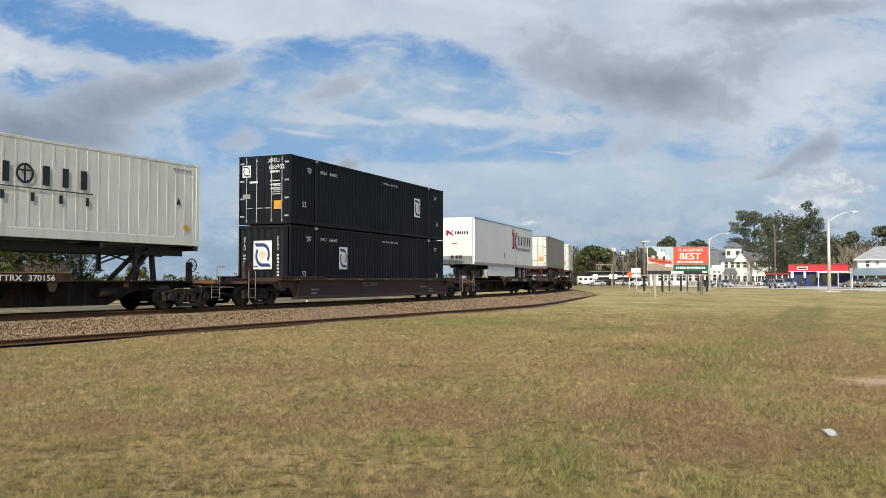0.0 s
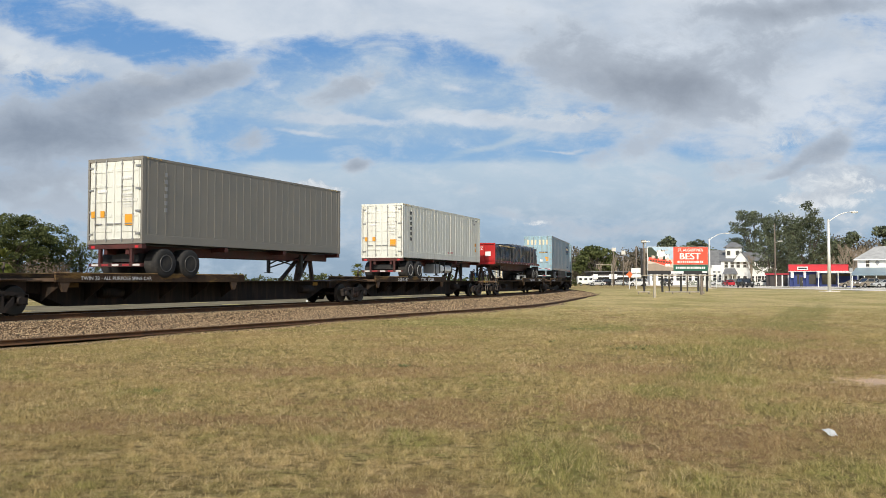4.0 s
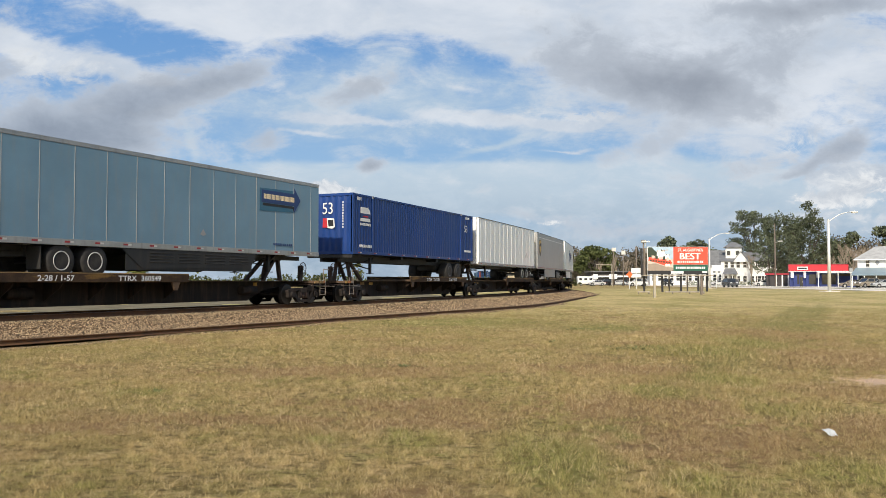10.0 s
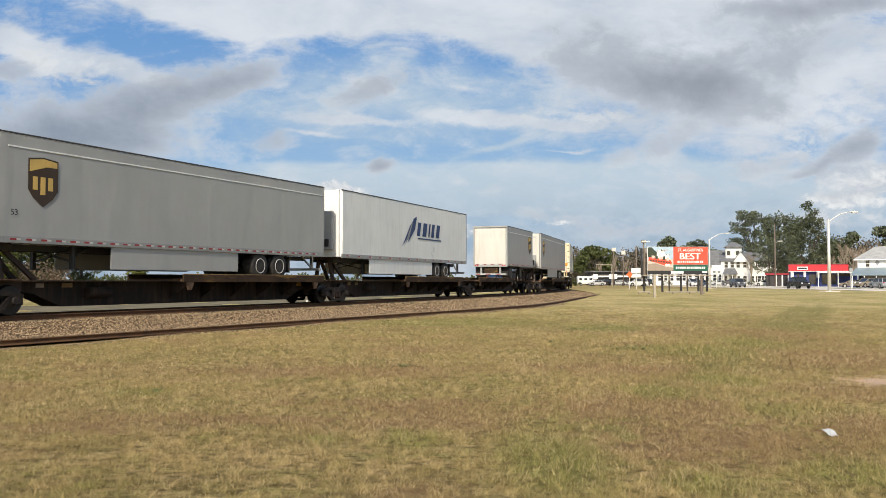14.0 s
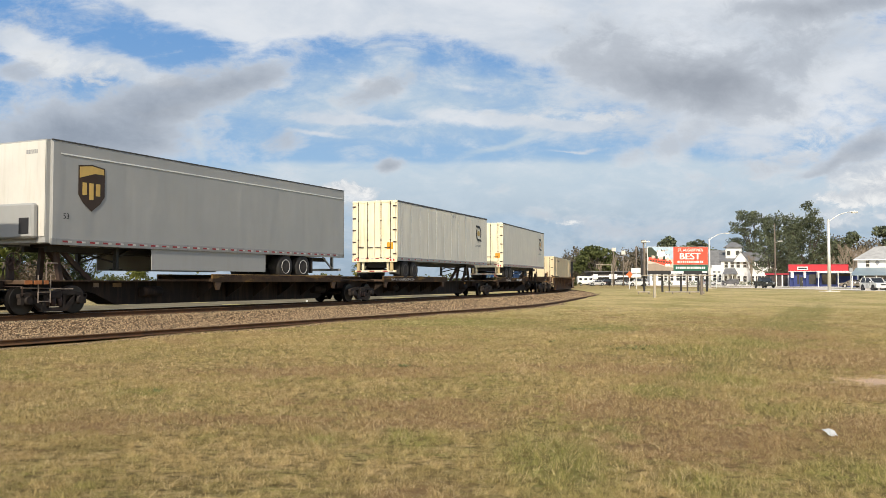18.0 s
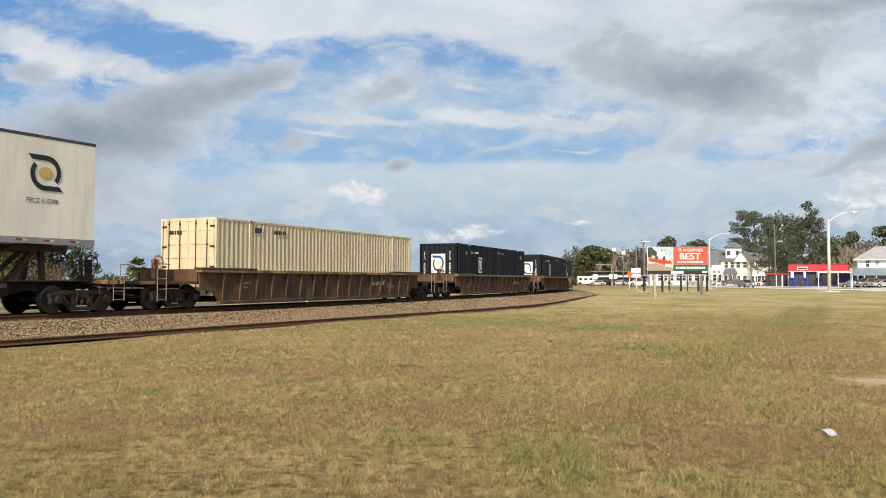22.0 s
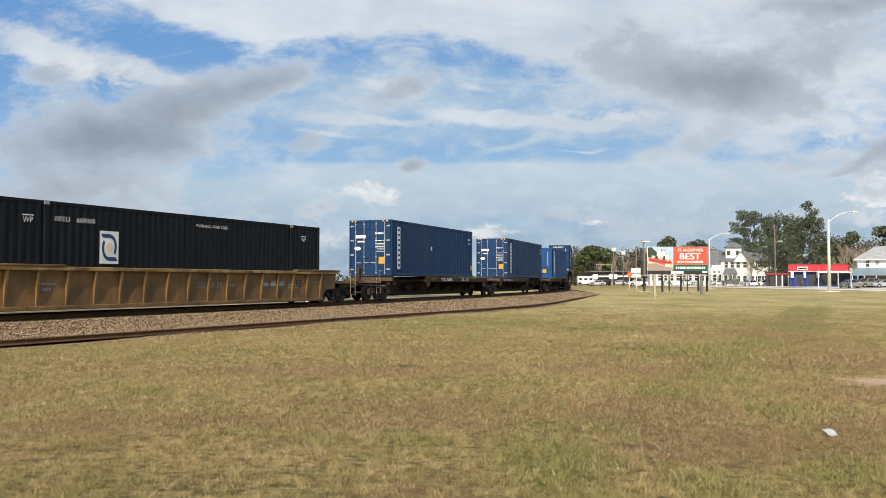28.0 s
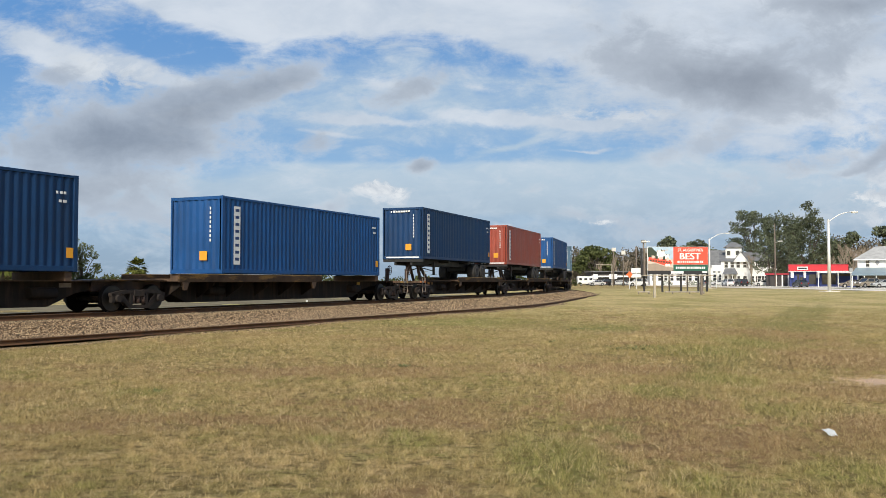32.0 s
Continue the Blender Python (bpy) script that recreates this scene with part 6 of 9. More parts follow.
def tarped_load(o, zt):
    """Bundles under wrinkled black tarpaulin with straps, a lower stack first."""
    ob = thing("tarped_load", "bundles under wrinkled black tarpaulin held by webbing straps", "load")
    r = random.Random(12)
    for x0, x1, w, hh in ((0.2, 4.9, 1.14, 1.12), (4.75, 13.75, 1.2, 1.36)):
        bm = B()
        nx, nz, ny = int((x1 - x0) / 0.16), 6, 9
        prof = [(-w, 0.0 + hh * i / nz) for i in range(nz + 1)] + [(-w + 2 * w * i / ny, hh) for i in range(1, ny + 1)] + [(w, hh - hh * i / nz) for i in range(1, nz + 1)]
        rows = []
        for i in range(nx + 1):
            x = x0 + (x1 - x0) * i / nx
            e = min(1.0, min(i, nx - i) / 3.0 + 0.55)
            row = []
            for y, z in prof:
                v = Vector((x * 1.7, y * 1.9, z * 2.3))
                d = noise.noise(v) * 0.14 + abs(noise.noise(v * 2.7)) * 0.17 + abs(noise.noise(v * 6.1)) * 0.07 - 0.07
                top = z > hh * 0.9
                row.append(bm.verts.new((x + noise.noise(v + Vector((9, 0, 0))) * 0.05, y * (0.96 + 0.04 * e) + (0 if top else d), zt + max(0.0, z * (0.86 + 0.14 * e) + (d * 0.6 if top else 0) - (0.10 * (abs(y) / w) ** 4 if top else 0)))))
            rows.append(row)
        for a, b in zip(rows, rows[1:]):
            for i in range(len(a) - 1):
                f = bm.faces.new((a[i], a[i + 1], b[i + 1], b[i]))
                f.smooth = True
        bm.faces.new(rows[0])
        bm.faces.new(list(reversed(rows[-1])))
        part("tarpaulin", bm, M["tarp"], ob)
        n = 4 if x1 < 6 else 8
        for i in range(n):
            x = x0 + 0.45 + (x1 - x0 - 0.8) * i / (n - 1)
            bm = box(B(), x - 0.035, x + 0.035, -w - 0.085, -w - 0.07, zt - 0.05, zt + hh - 0.03)
            box(bm, x - 0.035, x + 0.035, -w - 0.08, w + 0.08, zt + hh - 0.03, zt + hh + 0.0)
            part("strap", bm, M["strap"], ob)
    for x0, x1 in ((1.5, 3.6), (3.9, 5.9)):
        part("edge_board", box(B(), x0, x1, -1.30, -1.16, zt + 1.04, zt + 1.11, 0.01), M["lumber"], ob, "bare timber edge board under the straps")
    return ob


FB, zf = flatbed(-133.2, 14.3)
rider(tarped_load(-133.2, zf), -133.2, 14.3)


# ---- light blue trailers ----
def blue_trailer(o, axles):
    ob = trailer(o, 16.15, M["blue_trailer"], "dusty light blue box trailer with gold lettering bars on its doors", False, axles, doors=M["blue_door"], seams=13, seam_mat=M["grey_trailer"], seam_w=0.009, skirt=(5.2, 11.6), skirt_mat=M["chassis_black"], roof=M["alu"], rod_mat=M["alu"])
    z = RZ + 1.02
    part("skirt_panel", prism(B(), [(5.0, z - 0.07), (5.9, RZ + 0.30), (11.5, RZ + 0.42), (11.9, z - 0.07)], -1.275, -1.262), M["chassis_black"], ob, "black plastic side skirt")
    for i in range(4):
        for j in range(4):
            part("louvre", box(B(), 6.2 + i * 1.35, 7.3 + i * 1.35, -1.295, -1.275, RZ + 0.52 + j * 0.10, RZ + 0.555 + j * 0.10, 0.008), M["rubber"], ob)
    word(ob, M["pale_gold"], 1.08, z + 2.28, -0.034, (0.34, 0.27, 0.27), 0.44, 0.55, face="end", gap=0.06)
    word(ob, M["pale_gold"], -0.06, z + 2.28, -0.034, (0.27, 0.27, 0.27), 0.44, 0.55, face="end", gap=0.06)
    plate(ob, "notice", M["black"], 0.32, 0.86, z + 1.15, z + 1.68, -0.034, "end")
    for i in range(3):
        bars(ob, M["gold"], 0.82, z + 1.24 + i * 0.15, -0.041, 0.44, 0.07, 5, "end")
    plate(ob, "notice", M["black"], -0.9, -0.12, z + 1.50, z + 1.62, -0.034, "end")
    bars(ob, M["gold"], -0.14, z + 1.53, -0.041, 0.7, 0.06, 8, "end")
    shape(ob, "map_sticker", M["orange"], [(-0.98, z + 0.75), (-0.98, z + 1.12), (-0.65, z + 1.15), (-0.68, z + 0.98), (-0.78, z + 0.95), (-0.75, z + 0.72)], -0.034, "end", "orange sticker")
    for y0, y1, a, b in ((0.1, 0.4, 0.72, 0.95), (-0.45, -0.2, 0.7, 0.9), (0.75, 1.05, 0.8, 0.9)):
        plate(ob, "sticker", M["white"], y0, y1, z + a, z + b, -0.034, "end")
    # broad arrow emblem
    shape(ob, "arrow_emblem", M["navy"], [(12.1, z + 2.0), (12.1, z + 2.5), (14.3, z + 2.5), (14.3, z + 2.74), (14.75, z + 2.25), (14.3, z + 1.72), (14.3, z + 2.0)], S, label="dark blue arrow emblem")
    shape(ob, "arrow_back", M["teal_mark"], [(12.0, z + 1.66), (12.0, z + 2.56), (14.2, z + 2.62), (14.2, z + 1.72)], S + 0.005, t=0.004)
    shape(ob, "arrow_shadow", M["black"], [(12.2, z + 1.88), (12.2, z + 1.98), (14.28, z + 1.98), (14.28, z + 1.70), (14.2, z + 1.88)], S)
    bars(ob, M["pale_gold"], 12.25, z + 2.15, S - 0.007, 2.05, 0.2, 24)
    bars(ob, M["navy"], 12.9, z + 0.32, S, 1.3, 0.09, 10)
    shape(ob, "hazard_diamond", M["grey_mark"], [(8.6, z + 0.55), (8.76, z + 0.75), (8.92, z + 0.55), (8.76, z + 0.5)], S)
    return ob


blue_trailer(-112.36, (1.95, 3.15))
blue_trailer(-93.46, (2.7, 3.95))

# ---- royal blue 53-foot container on a chassis ----
zi = RZ + 1.16
T4 = container(-74.3, 16.25, zi, 2.9, M["blue_box"], "royal blue corrugated 53-foot container with white markings on a chassis", "front", True, 1.29, True, rail=M["blue_box"])
chassis(-74.3, 16.15, "black container chassis with tandem wheels", M["chassis_black"], 1.16, True, (2.4, 3.85))
letters("53", 0.78, M["white"], T4, -0.035, 0.36, zi + 1.92, "end", stretch=0.8)
shape(T4, "emblem", M["red"], [(0.32, zi + 1.28), (0.30, zi + 1.72), (0.1, zi + 1.72), (0.05, zi + 1.28)], -0.034, "end", "red emblem")
shape(T4, "emblem", M["white"], [(0.06, zi + 1.25), (0.1, zi + 1.72), (-0.3, zi + 1.7), (-0.34, zi + 1.3), (-0.2, zi + 1.22)], -0.032, "end")
shape(T4, "emblem", M["black"], [(0.0, zi + 1.32), (0.04, zi + 1.65), (-0.24, zi + 1.63), (-0.27, zi + 1.35)], -0.039, "end")
for i in range(10):
    plate(T4, "marking", M["white"], -0.80, -0.74, zi + 1.25 + i * 0.13, zi + 1.33 + i * 0.13, -0.03, "end")
yi = -1.306
bars(T4, M["white"], 0.35, zi + 2.58, yi, 0.5, 0.16, 4)
shape(T4, "emblem", M["white"], [(0.72, zi + 1.98), (0.72, zi + 2.28), (1.5, zi + 2.28), (1.72, zi + 2.12), (1.72, zi + 1.98)], yi, label="white banner emblem")
plate(T4, "emblem", M["navy"], 0.72, 1.72, zi + 1.78, zi + 1.97, yi)
plate(T4, "emblem", M["red"], 0.95, 1.5, zi + 1.81, zi + 1.87, yi - 0.007)
plate(T4, "emblem", M["white"], 0.72, 1.72, zi + 1.60, zi + 1.76, yi)
bars(T4, M["white"], 0.7, zi + 1.40, yi, 1.1, 0.12, 8)
bars(T4, M["white"], 0.6, zi + 0.35, yi, 1.3, 0.13, 12)
letters("53", 0.6, M["white"], T4, 14.62, yi - 0.012, zi + 1.8)
bars(T4, M["white"], 14.9, zi + 2.62, yi, 0.7, 0.14, 5)
bars(T4, M["white"], 14.7, zi + 0.55, yi, 1.2, 0.13, 12)
reflective_tape(T4, 16.1, zi + 0.07, -1.305, 10)

# ---- plain, shield and striped trailers ----
T5 = trailer(-56.91, 16.1, M["silver_trailer"], "plain white aluminium box trailer with vertical seams", True, (2.6, 4.0), seams=14, seam_mat=M["white_trailer"], roof=M["rail_dark"], rail_h=0.05)
reefer_nose(T5, RZ + 1.25, RZ + 3.2, M["grey_trailer"], 1.0, 0.10)


def shield(ob, x, z, k=1.0, plane=S):
    """A brown shield with a gold upper field and plain gold bars in place of letters."""
    out = [(x, z), (x + 0.30 * k, z + 0.22 * k), (x + 0.47 * k, z + 0.45 * k), (x + 0.47 * k, z + 1.27 * k), (x, z + 1.33 * k), (x - 0.47 * k, z + 1.27 * k), (x - 0.47 * k, z + 0.45 * k), (x - 0.30 * k, z + 0.22 * k)]
    shape(ob, "shield_emblem", M["shield_brown"], out, plane, label="brown and gold shield emblem")
    shape(ob, "shield_field", M["gold"], [(x - 0.43 * k, z + 0.92 * k), (x + 0.1 * k, z + 1.08 * k), (x + 0.43 * k, z + 1.08 * k), (x + 0.43 * k, z + 1.23 * k), (x, z + 1.29 * k), (x - 0.43 * k, z + 1.23 * k)], plane - 0.007)
    for i, (lo, hi) in enumerate(((0.45, 0.80), (0.33, 0.80), (0.45, 0.80))):
        u = x + (-0.33 + i * 0.24) * k
        plate(ob, "name_bar", M["gold"], u, u + 0.15 * k, z + lo * k, z + hi * k, plane - 0.007)


def shield_trailer(o, label, nose_unit):
    ob = trailer(o, 16.15, M["grey_trailer"], label, True, (3.2, 4.45), skirt=(4.15, 10.35), roof=M["rail_dark"], tape=30, top=4.06, rail_h=0.045)
    part("nose_skin", box(B(), -0.006, 0.004, -1.14, 1.14, RZ + 1.2, RZ + 4.0), M["nose_white"], ob, "bright white nose panel")
    z = RZ + 1.02
    shield(ob, 1.55, z + 1.0, 1.08)
    for y in (S + 0.009,):
        part("side_moulding", box(B(), 0.4, 16.05, y - 0.012, y, z + 2.62, z + 2.66), M["white_trailer"], ob)
    letters("53", 0.24, M["black"], ob, 0.5, S, z + 0.72)
    if nose_unit:
        unit = part("nose_unit", box(B(), -0.22, 0.0, -0.9, 1.05, z + 0.12, z + 1.15, 0.06), M["grey_trailer"], ob, "grey fairing box on the nose")
        part("grille", box(B(), -0.232, -0.22, -0.75, -0.35, z + 0.25, z + 0.72), M["black"], unit)
        bars(ob, M["grey_mark"], -0.35, z + 2.62, -0.007, 0.5, 0.12, 6, "end")
    else:
        unit = part("nose_unit", box(B(), -0.14, 0.0, -0.98, 0.98, z + 0.15, z + 2.1, 0.04), M["grey_trailer"], ob, "tall grey fairing on the nose")
        part("grille", box(B(), -0.152, -0.14, -0.9, -0.4, z + 0.3, z + 0.7), M["black"], unit)
    return ob


shield_trailer(-39.57, "pale grey box trailer with a brown and gold shield emblem", False)
T6 = trailer(-21.95, 16.12, M["white_trailer"], "white box trailer with a dark speed-wing emblem", True, (3.4, 4.7), skirt=(2.9, 10.7), skirt_mat=M["white_trailer"], roof=M["rail_dark"], rail_h=0.05)
z = RZ + 1.02
reefer_nose(T6, z + 0.3, z + 2.1, M["grey_trailer"], 0.95, 0.2)
for i in range(3):
    shape(T6, "wing_emblem", M["navy"] if i != 1 else M["grey_mark"], [(6.6 + i * 0.35, z + 0.75 + i * 0.1), (7.6 + i * 0.2, z + 1.9 + i * 0.18), (8.5 - i * 0.05, z + 2.3 + i * 0.05), (7.6 + i * 0.3, z + 1.5 + i * 0.1)], S - 0.002 * i, label="dark blue and grey wing emblem" if not i else "")
word(T6, M["navy"], 8.3, z + 1.35, S - 0.008, (0.65, 0.85, 0.3, 0.6, 0.75), 0.75, 0.62, 0.25, gap=0.06)
plate(T6, "brand_line", M["navy"], 8.6, 11.9, z + 1.18, z + 1.25, S)

# short single-axle trailer
T7 = trailer(3.58, 8.45, M["grey_trailer"], "short pale grey trailer with a roll-up door and shield emblem", False, (1.15, 2.3), seams=0, single=True, dark_wheels=True, tape=18, doors=M["grey_trailer"], roof=M["rail_dark"], under=1.08, top=3.96, rail_h=0.05)
for c in list(T7.children):
    if c.name.split(".")[0] == "door":
        for g in list(c.children):
            bpy.data.objects.remove(g)
        bpy.data.objects.remove(c)
z = RZ + 1.08
part("roll_up_door", box(B(), -0.012, 0.02, -1.16, 1.16, z + 0.06, z + 2.68, 0.01), M["nose_white"], T7, "white roll-up rear door")
shield(T7, 7.3, z + 0.95, 1.08)
part("side_moulding", box(B(), 0.1, 8.4, S - 0.003, S + 0.009, z + 2.42, z + 2.46), M["white_trailer"], T7)
part("rear_box", box(B(), 0.1, 0.7, -0.55, 0.55, RZ + 0.35, z - 0.1, 0.02), M["sill_worn"], T7, "grimy step box under the door")

shield_trailer(15.54, "pale grey box trailer with shield emblem and white nose", True)


# ---- older cream trailers ----
def cream_trailer(o, L, label, size_mark, seams, serial):
    ob = trailer(o, L, M["cream_trailer"], label, False, (1.15, 2.35), seams=seams, seam_w=0.01, seam_mat=M["grey_trailer"], tape=16, doors=M["door_cream"], roof=M["rail_dark"], dark_wheels=True, rod_mat=M["hitch"], rail_h=0.09)
    z = RZ + 1.02
    cx, cz = L - 1.75, z + 2.0
    hook_emblem(ob, cx, cz, 1.05, 1.02, M["black"], M["gold"], S)
    letters(serial, 0.2, M["black"], ob, cx - 0.62, S, cz - 0.88, stretch=0.95)
    if size_mark:
        letters(size_mark, 0.2, M["grey_mark"], ob, L * 0.55, S, z + 2.72)
    plate(ob, "placard", M["orange"], -1.08, -0.72, z + 0.55, z + 0.9, -0.034, "end")
    bars(ob, M["black"], 0.95, z + 0.62, -0.034, 0.35, 0.07, 5, "end")
    for y in (-0.96, 0.96):
        part("rear_leg", box(B(), 0.0, 0.12, y - 0.08, y + 0.08, RZ + 0.45, z - 0.1), M["lumber"], ob)
    return ob


cream_trailer(37.22, 14.6, "yellowed white 48-foot box trailer with a dark ring emblem", "48/102", 12, "FECZ 610423")
cream_trailer(55.79, 14.7, "yellowed white box trailer with wavy sides and a ring emblem", "", 0, "FECZ 610298")

# ---- containers in the well cars ----
T8 = container(76.04, 16.12, 0.42, 2.9, M["cream_box"], "cream corrugated 53-foot container with rust-streaked doors in a well car", "doors", True, 1.29, True, rod_mat=M["hitch"])
bars(T8, M["black"], 0.85, 2.72, -0.03, 0.6, 0.14, 5, "end")
bars(T8, M["black"], 2.3, 2.85, -1.306, 0.5, 0.2, 3)
bars(T8, M["black"], 3.6, 2.85, -1.306, 0.9, 0.16, 6)
express_box(99.46, 0.42, "front", 4)
express_box(122.99, 0.42, "front", 5)
express_box(146.46, 0.42, "front", 6, "669365")


# ---- marine containers on and above the decks ----
def banner(ob, z0, height, x=0.85):
    plate(ob, "banner", M["white"], x - 0.19, x + 0.19, z0 + 0.35, z0 + height - 0.35, C - 0.004, label="vertical white banner with dark marks")
    for i in range(8):
        z = z0 + 0.47 + i * (height - 0.95) / 7.4
        plate(ob, "name_bar", M["navy"], x - 0.11, x + 0.11, z + 0.03, z + 0.14, C - 0.012)


def marine(o, skin, label, lead, z0=RZ + 0.172, L=12.19, papers=True, seed=1):
    ob = container(o, L, z0, 2.9, skin, label, lead, True, 1.22, False, rod_mat=M["rod_pale"])
    banner(ob, z0, 2.9)
    if lead == "doors":
        door_papers(ob, z0, -0.004, True, seed=seed)
        plate(ob, "data_panel", M["white"], 0.25, 0.85, z0 + 1.95, z0 + 2.12, -0.03, "end")
        shape(ob, "data_panel", M["white"], [(0.72 + 0.2 * math.cos(a), z0 + 1.42 + 0.1 * math.sin(a)) for a in np.linspace(0, math.tau, 13)[:-1]], -0.03, "end")
        for y0 in (-1.1, 0.7):
            for i in range(4):
                plate(ob, "warning_stripe", M["gold"] if i % 2 else M["black"], y0 + i * 0.1, y0 + i * 0.1 + 0.1, z0 + 2.80, z0 + 2.88, -0.002, "end")
    else:
        plate(ob, "placard", M["orange"], -0.55, -0.2, z0 + 0.5, z0 + 0.85, -0.03, "end")
        for i in range(8):
            plate(ob, "marking", M["white"], -0.72, -0.66, z0 + 1.2 + i * 0.17, z0 + 1.3 + i * 0.17, -0.03, "end")
    plate(ob, "placard", M["orange"], L - 0.42, L - 0.18, z0 + 0.42, z0 + 0.72, C - 0.004)
    bars(ob, M["white"], L - 0.8, z0 + 2.3, C, 0.4, 0.08, 3)
    bars(ob, M["white"], L - 0.7, z0 + 2.05, C, 0.3, 0.08, 2)
    return ob


U1 = marine(169.72, M["marine_blue"], "marine blue corrugated 40-foot container with white rods and an amber placard", "doors", seed=11)
shape(U1, "white_patch", M["white"], [(5.3 + 0.10 * math.cos(a), RZ + 1.75 + 0.13 * math.sin(a)) for a in np.linspace(0, math.tau, 9)[:-1]], C - 0.004)
marine(190.49, M["marine_blue"], "faded blue corrugated 40-foot container with a white banner", "doors", seed=12)
marine(209.2, M["mid_blue"], "blue corrugated 40-foot container with its closed front leading", "front", seed=13)
for o, skin, lab, L in ((226.68, M["marine_blue"], "blue corrugated container raised on a chassis", 12.1), (243.21, M["red_box"], "brick red corrugated container raised on a chassis", 12.1), (261.89, M["mid_blue"], "bright blue corrugated container raised on a chassis", 12.1), (283.0, M["teal_blue"], "grey-blue corrugated container raised on a chassis", 12.1), (300.5, M["marine_blue"], "blue corrugated container raised on a chassis", 12.1)):
    ob = marine(o, skin, lab, "front", RZ + 1.13, L, seed=int(o))
    chassis(o, L, "black container chassis with tandem wheels", M["chassis_black"], 1.13, True, (1.6, 2.9))
    bars(ob, M["white"], 0.7, RZ + 1.13 + 2.62, -0.03, 1.2, 0.1, 8, "end")
    plate(ob, "stripe", M["white"], -1.0, 1.0, RZ + 1.19, RZ + 1.27, -0.012, "end")


# ---- beyond the field: road, buildings, trees ----
FOC = 1525.6


def across(px, y):
    return (px - 784.0) / FOC * y


def up_at(py, y):
    return 1.55 + (498.0 - py) / FOC * y


M["concrete"] = paint("pale_road_concrete", (0.86, 0.79, 0.68), 0.9, 0, 0.08, 0.15, 6, 0.1, (0.55, 0.52, 0.47), 0.25, False, 0.0)
M["wall_white"] = paint("white_weatherboard", (0.76, 0.76, 0.74), 0.7, 0, 0.05, 0.3, 10, 0.1, (0.45, 0.43, 0.40), 0.2)
M["roof_grey"] = paint("grey_shingle", (0.17, 0.175, 0.18), 0.85, 0, 0.2, 1.0, 8, 0.3, (0.1, 0.1, 0.1), 0.3)
M["roof_metal"] = paint("pale_metal_roof", (0.58, 0.60, 0.60), 0.5, 0.2, 0.08, 0.5, 10, 0.05, (0.4, 0.38, 0.34), 0.3)
M["awning"] = paint("blue_grey_metal_awning", (0.28, 0.36, 0.40), 0.5, 0.2, 0.1, 0.6, 10, 0.05, (0.2, 0.2, 0.2), 0.3)
M["store_red"] = paint("bright_red_fascia", (0.55, 0.018, 0.03), 0.5, 0, 0.08, 0.5, 10, 0.03, (0.3, 0.05, 0.05), 0.2)
M["store_blue"] = paint("deep_blue_wall", (0.014, 0.032, 0.16), 0.6, 0, 0.1, 0.5, 10, 0.05, (0.03, 0.04, 0.1), 0.3)
# near-black fronts and shutters; shade under canopy and awning is put into this colour
M["dark_wall"] = paint("dark_shaded_front", (0.05, 0.045, 0.045), 0.8, 0, 0.2, 0.4, 8, 0.1, (0.1, 0.09, 0.08), 0.3)
M["wood_pole"] = paint("grey_weathered_pole", (0.19, 0.155, 0.125), 0.9, 0, 0.2, 1.5, 20, 0.3, (0.08, 0.07, 0.06), 0.4)
M["galv"] = paint("white_galvanised_pole", (0.70, 0.69, 0.65), 0.5, 0.2, 0.06, 1.0, 20, 0.03, (0.4, 0.38, 0.34), 0.2)
M["wood_pale"] = paint("pale_weathered_wood", (0.42, 0.37, 0.29), 0.9, 0, 0.2, 1.5, 20, 0.3, (0.2, 0.17, 0.13), 0.4)
M["sign_red"] = flat("billboard_red", (0.76, 0.085, 0.045))
M["sign_green"] = flat("billboard_green", (0.012, 0.11, 0.07))
M["sign_sky"] = flat("billboard_pale_blue", (0.42, 0.55, 0.66))
M["sign_tan"] = flat("billboard_tan", (0.62, 0.53, 0.44))
M["sign_leaf"] = flat("billboard_leaf", (0.035, 0.05, 0.03))
M["sign_stone"] = flat("billboard_stone", (0.34, 0.27, 0.21))
M["hazard"] = flat("orange_sign", (0.85, 0.14, 0.03))
M["bark"] = paint("oak_bark", (0.10, 0.082, 0.066), 0.95, 0, 0.3, 2.0, 10, 0.6, (0.05, 0.04, 0.03), 0.4)
M["twig"] = paint("bare_twigs", (0.27, 0.22, 0.165), 0.95, 0, 0.2, 2.0, 10, 0.2, (0.15, 0.12, 0.09), 0.3)
gl = Net("window_glass")
gl.surface((0.03, 0.035, 0.04), 0.08, 0.0, spec=0.7)
M["glass"] = gl.mat


def leaf_mat(name, dark, light):
    k = Net(name)
    rnd = k.add("NewGeometry").outputs["Random Per Island"]
    c = k.mix(rnd, dark, light)
    c = k.mix(k.math("MULTIPLY", k.ramp(k.noise(k.coord(), 0.35, 3.0), 0.35, 0.65), 0.5), c, tone(dark, 0.8))
    b = k.surface(c, 0.6, 0.0, spec=0.25)
    tl = k.add("BsdfTranslucent")
    k.put(tl.inputs[0], c)
    mx = k.add("MixShader")
    mx.inputs[0].default_value = 0.25
    k.t.links.new(b.outputs[0], mx.inputs[1])
    k.t.links.new(tl.outputs[0], mx.inputs[2])
    k.t.links.new(mx.outputs[0], k.out.inputs[0])
    return k.mat


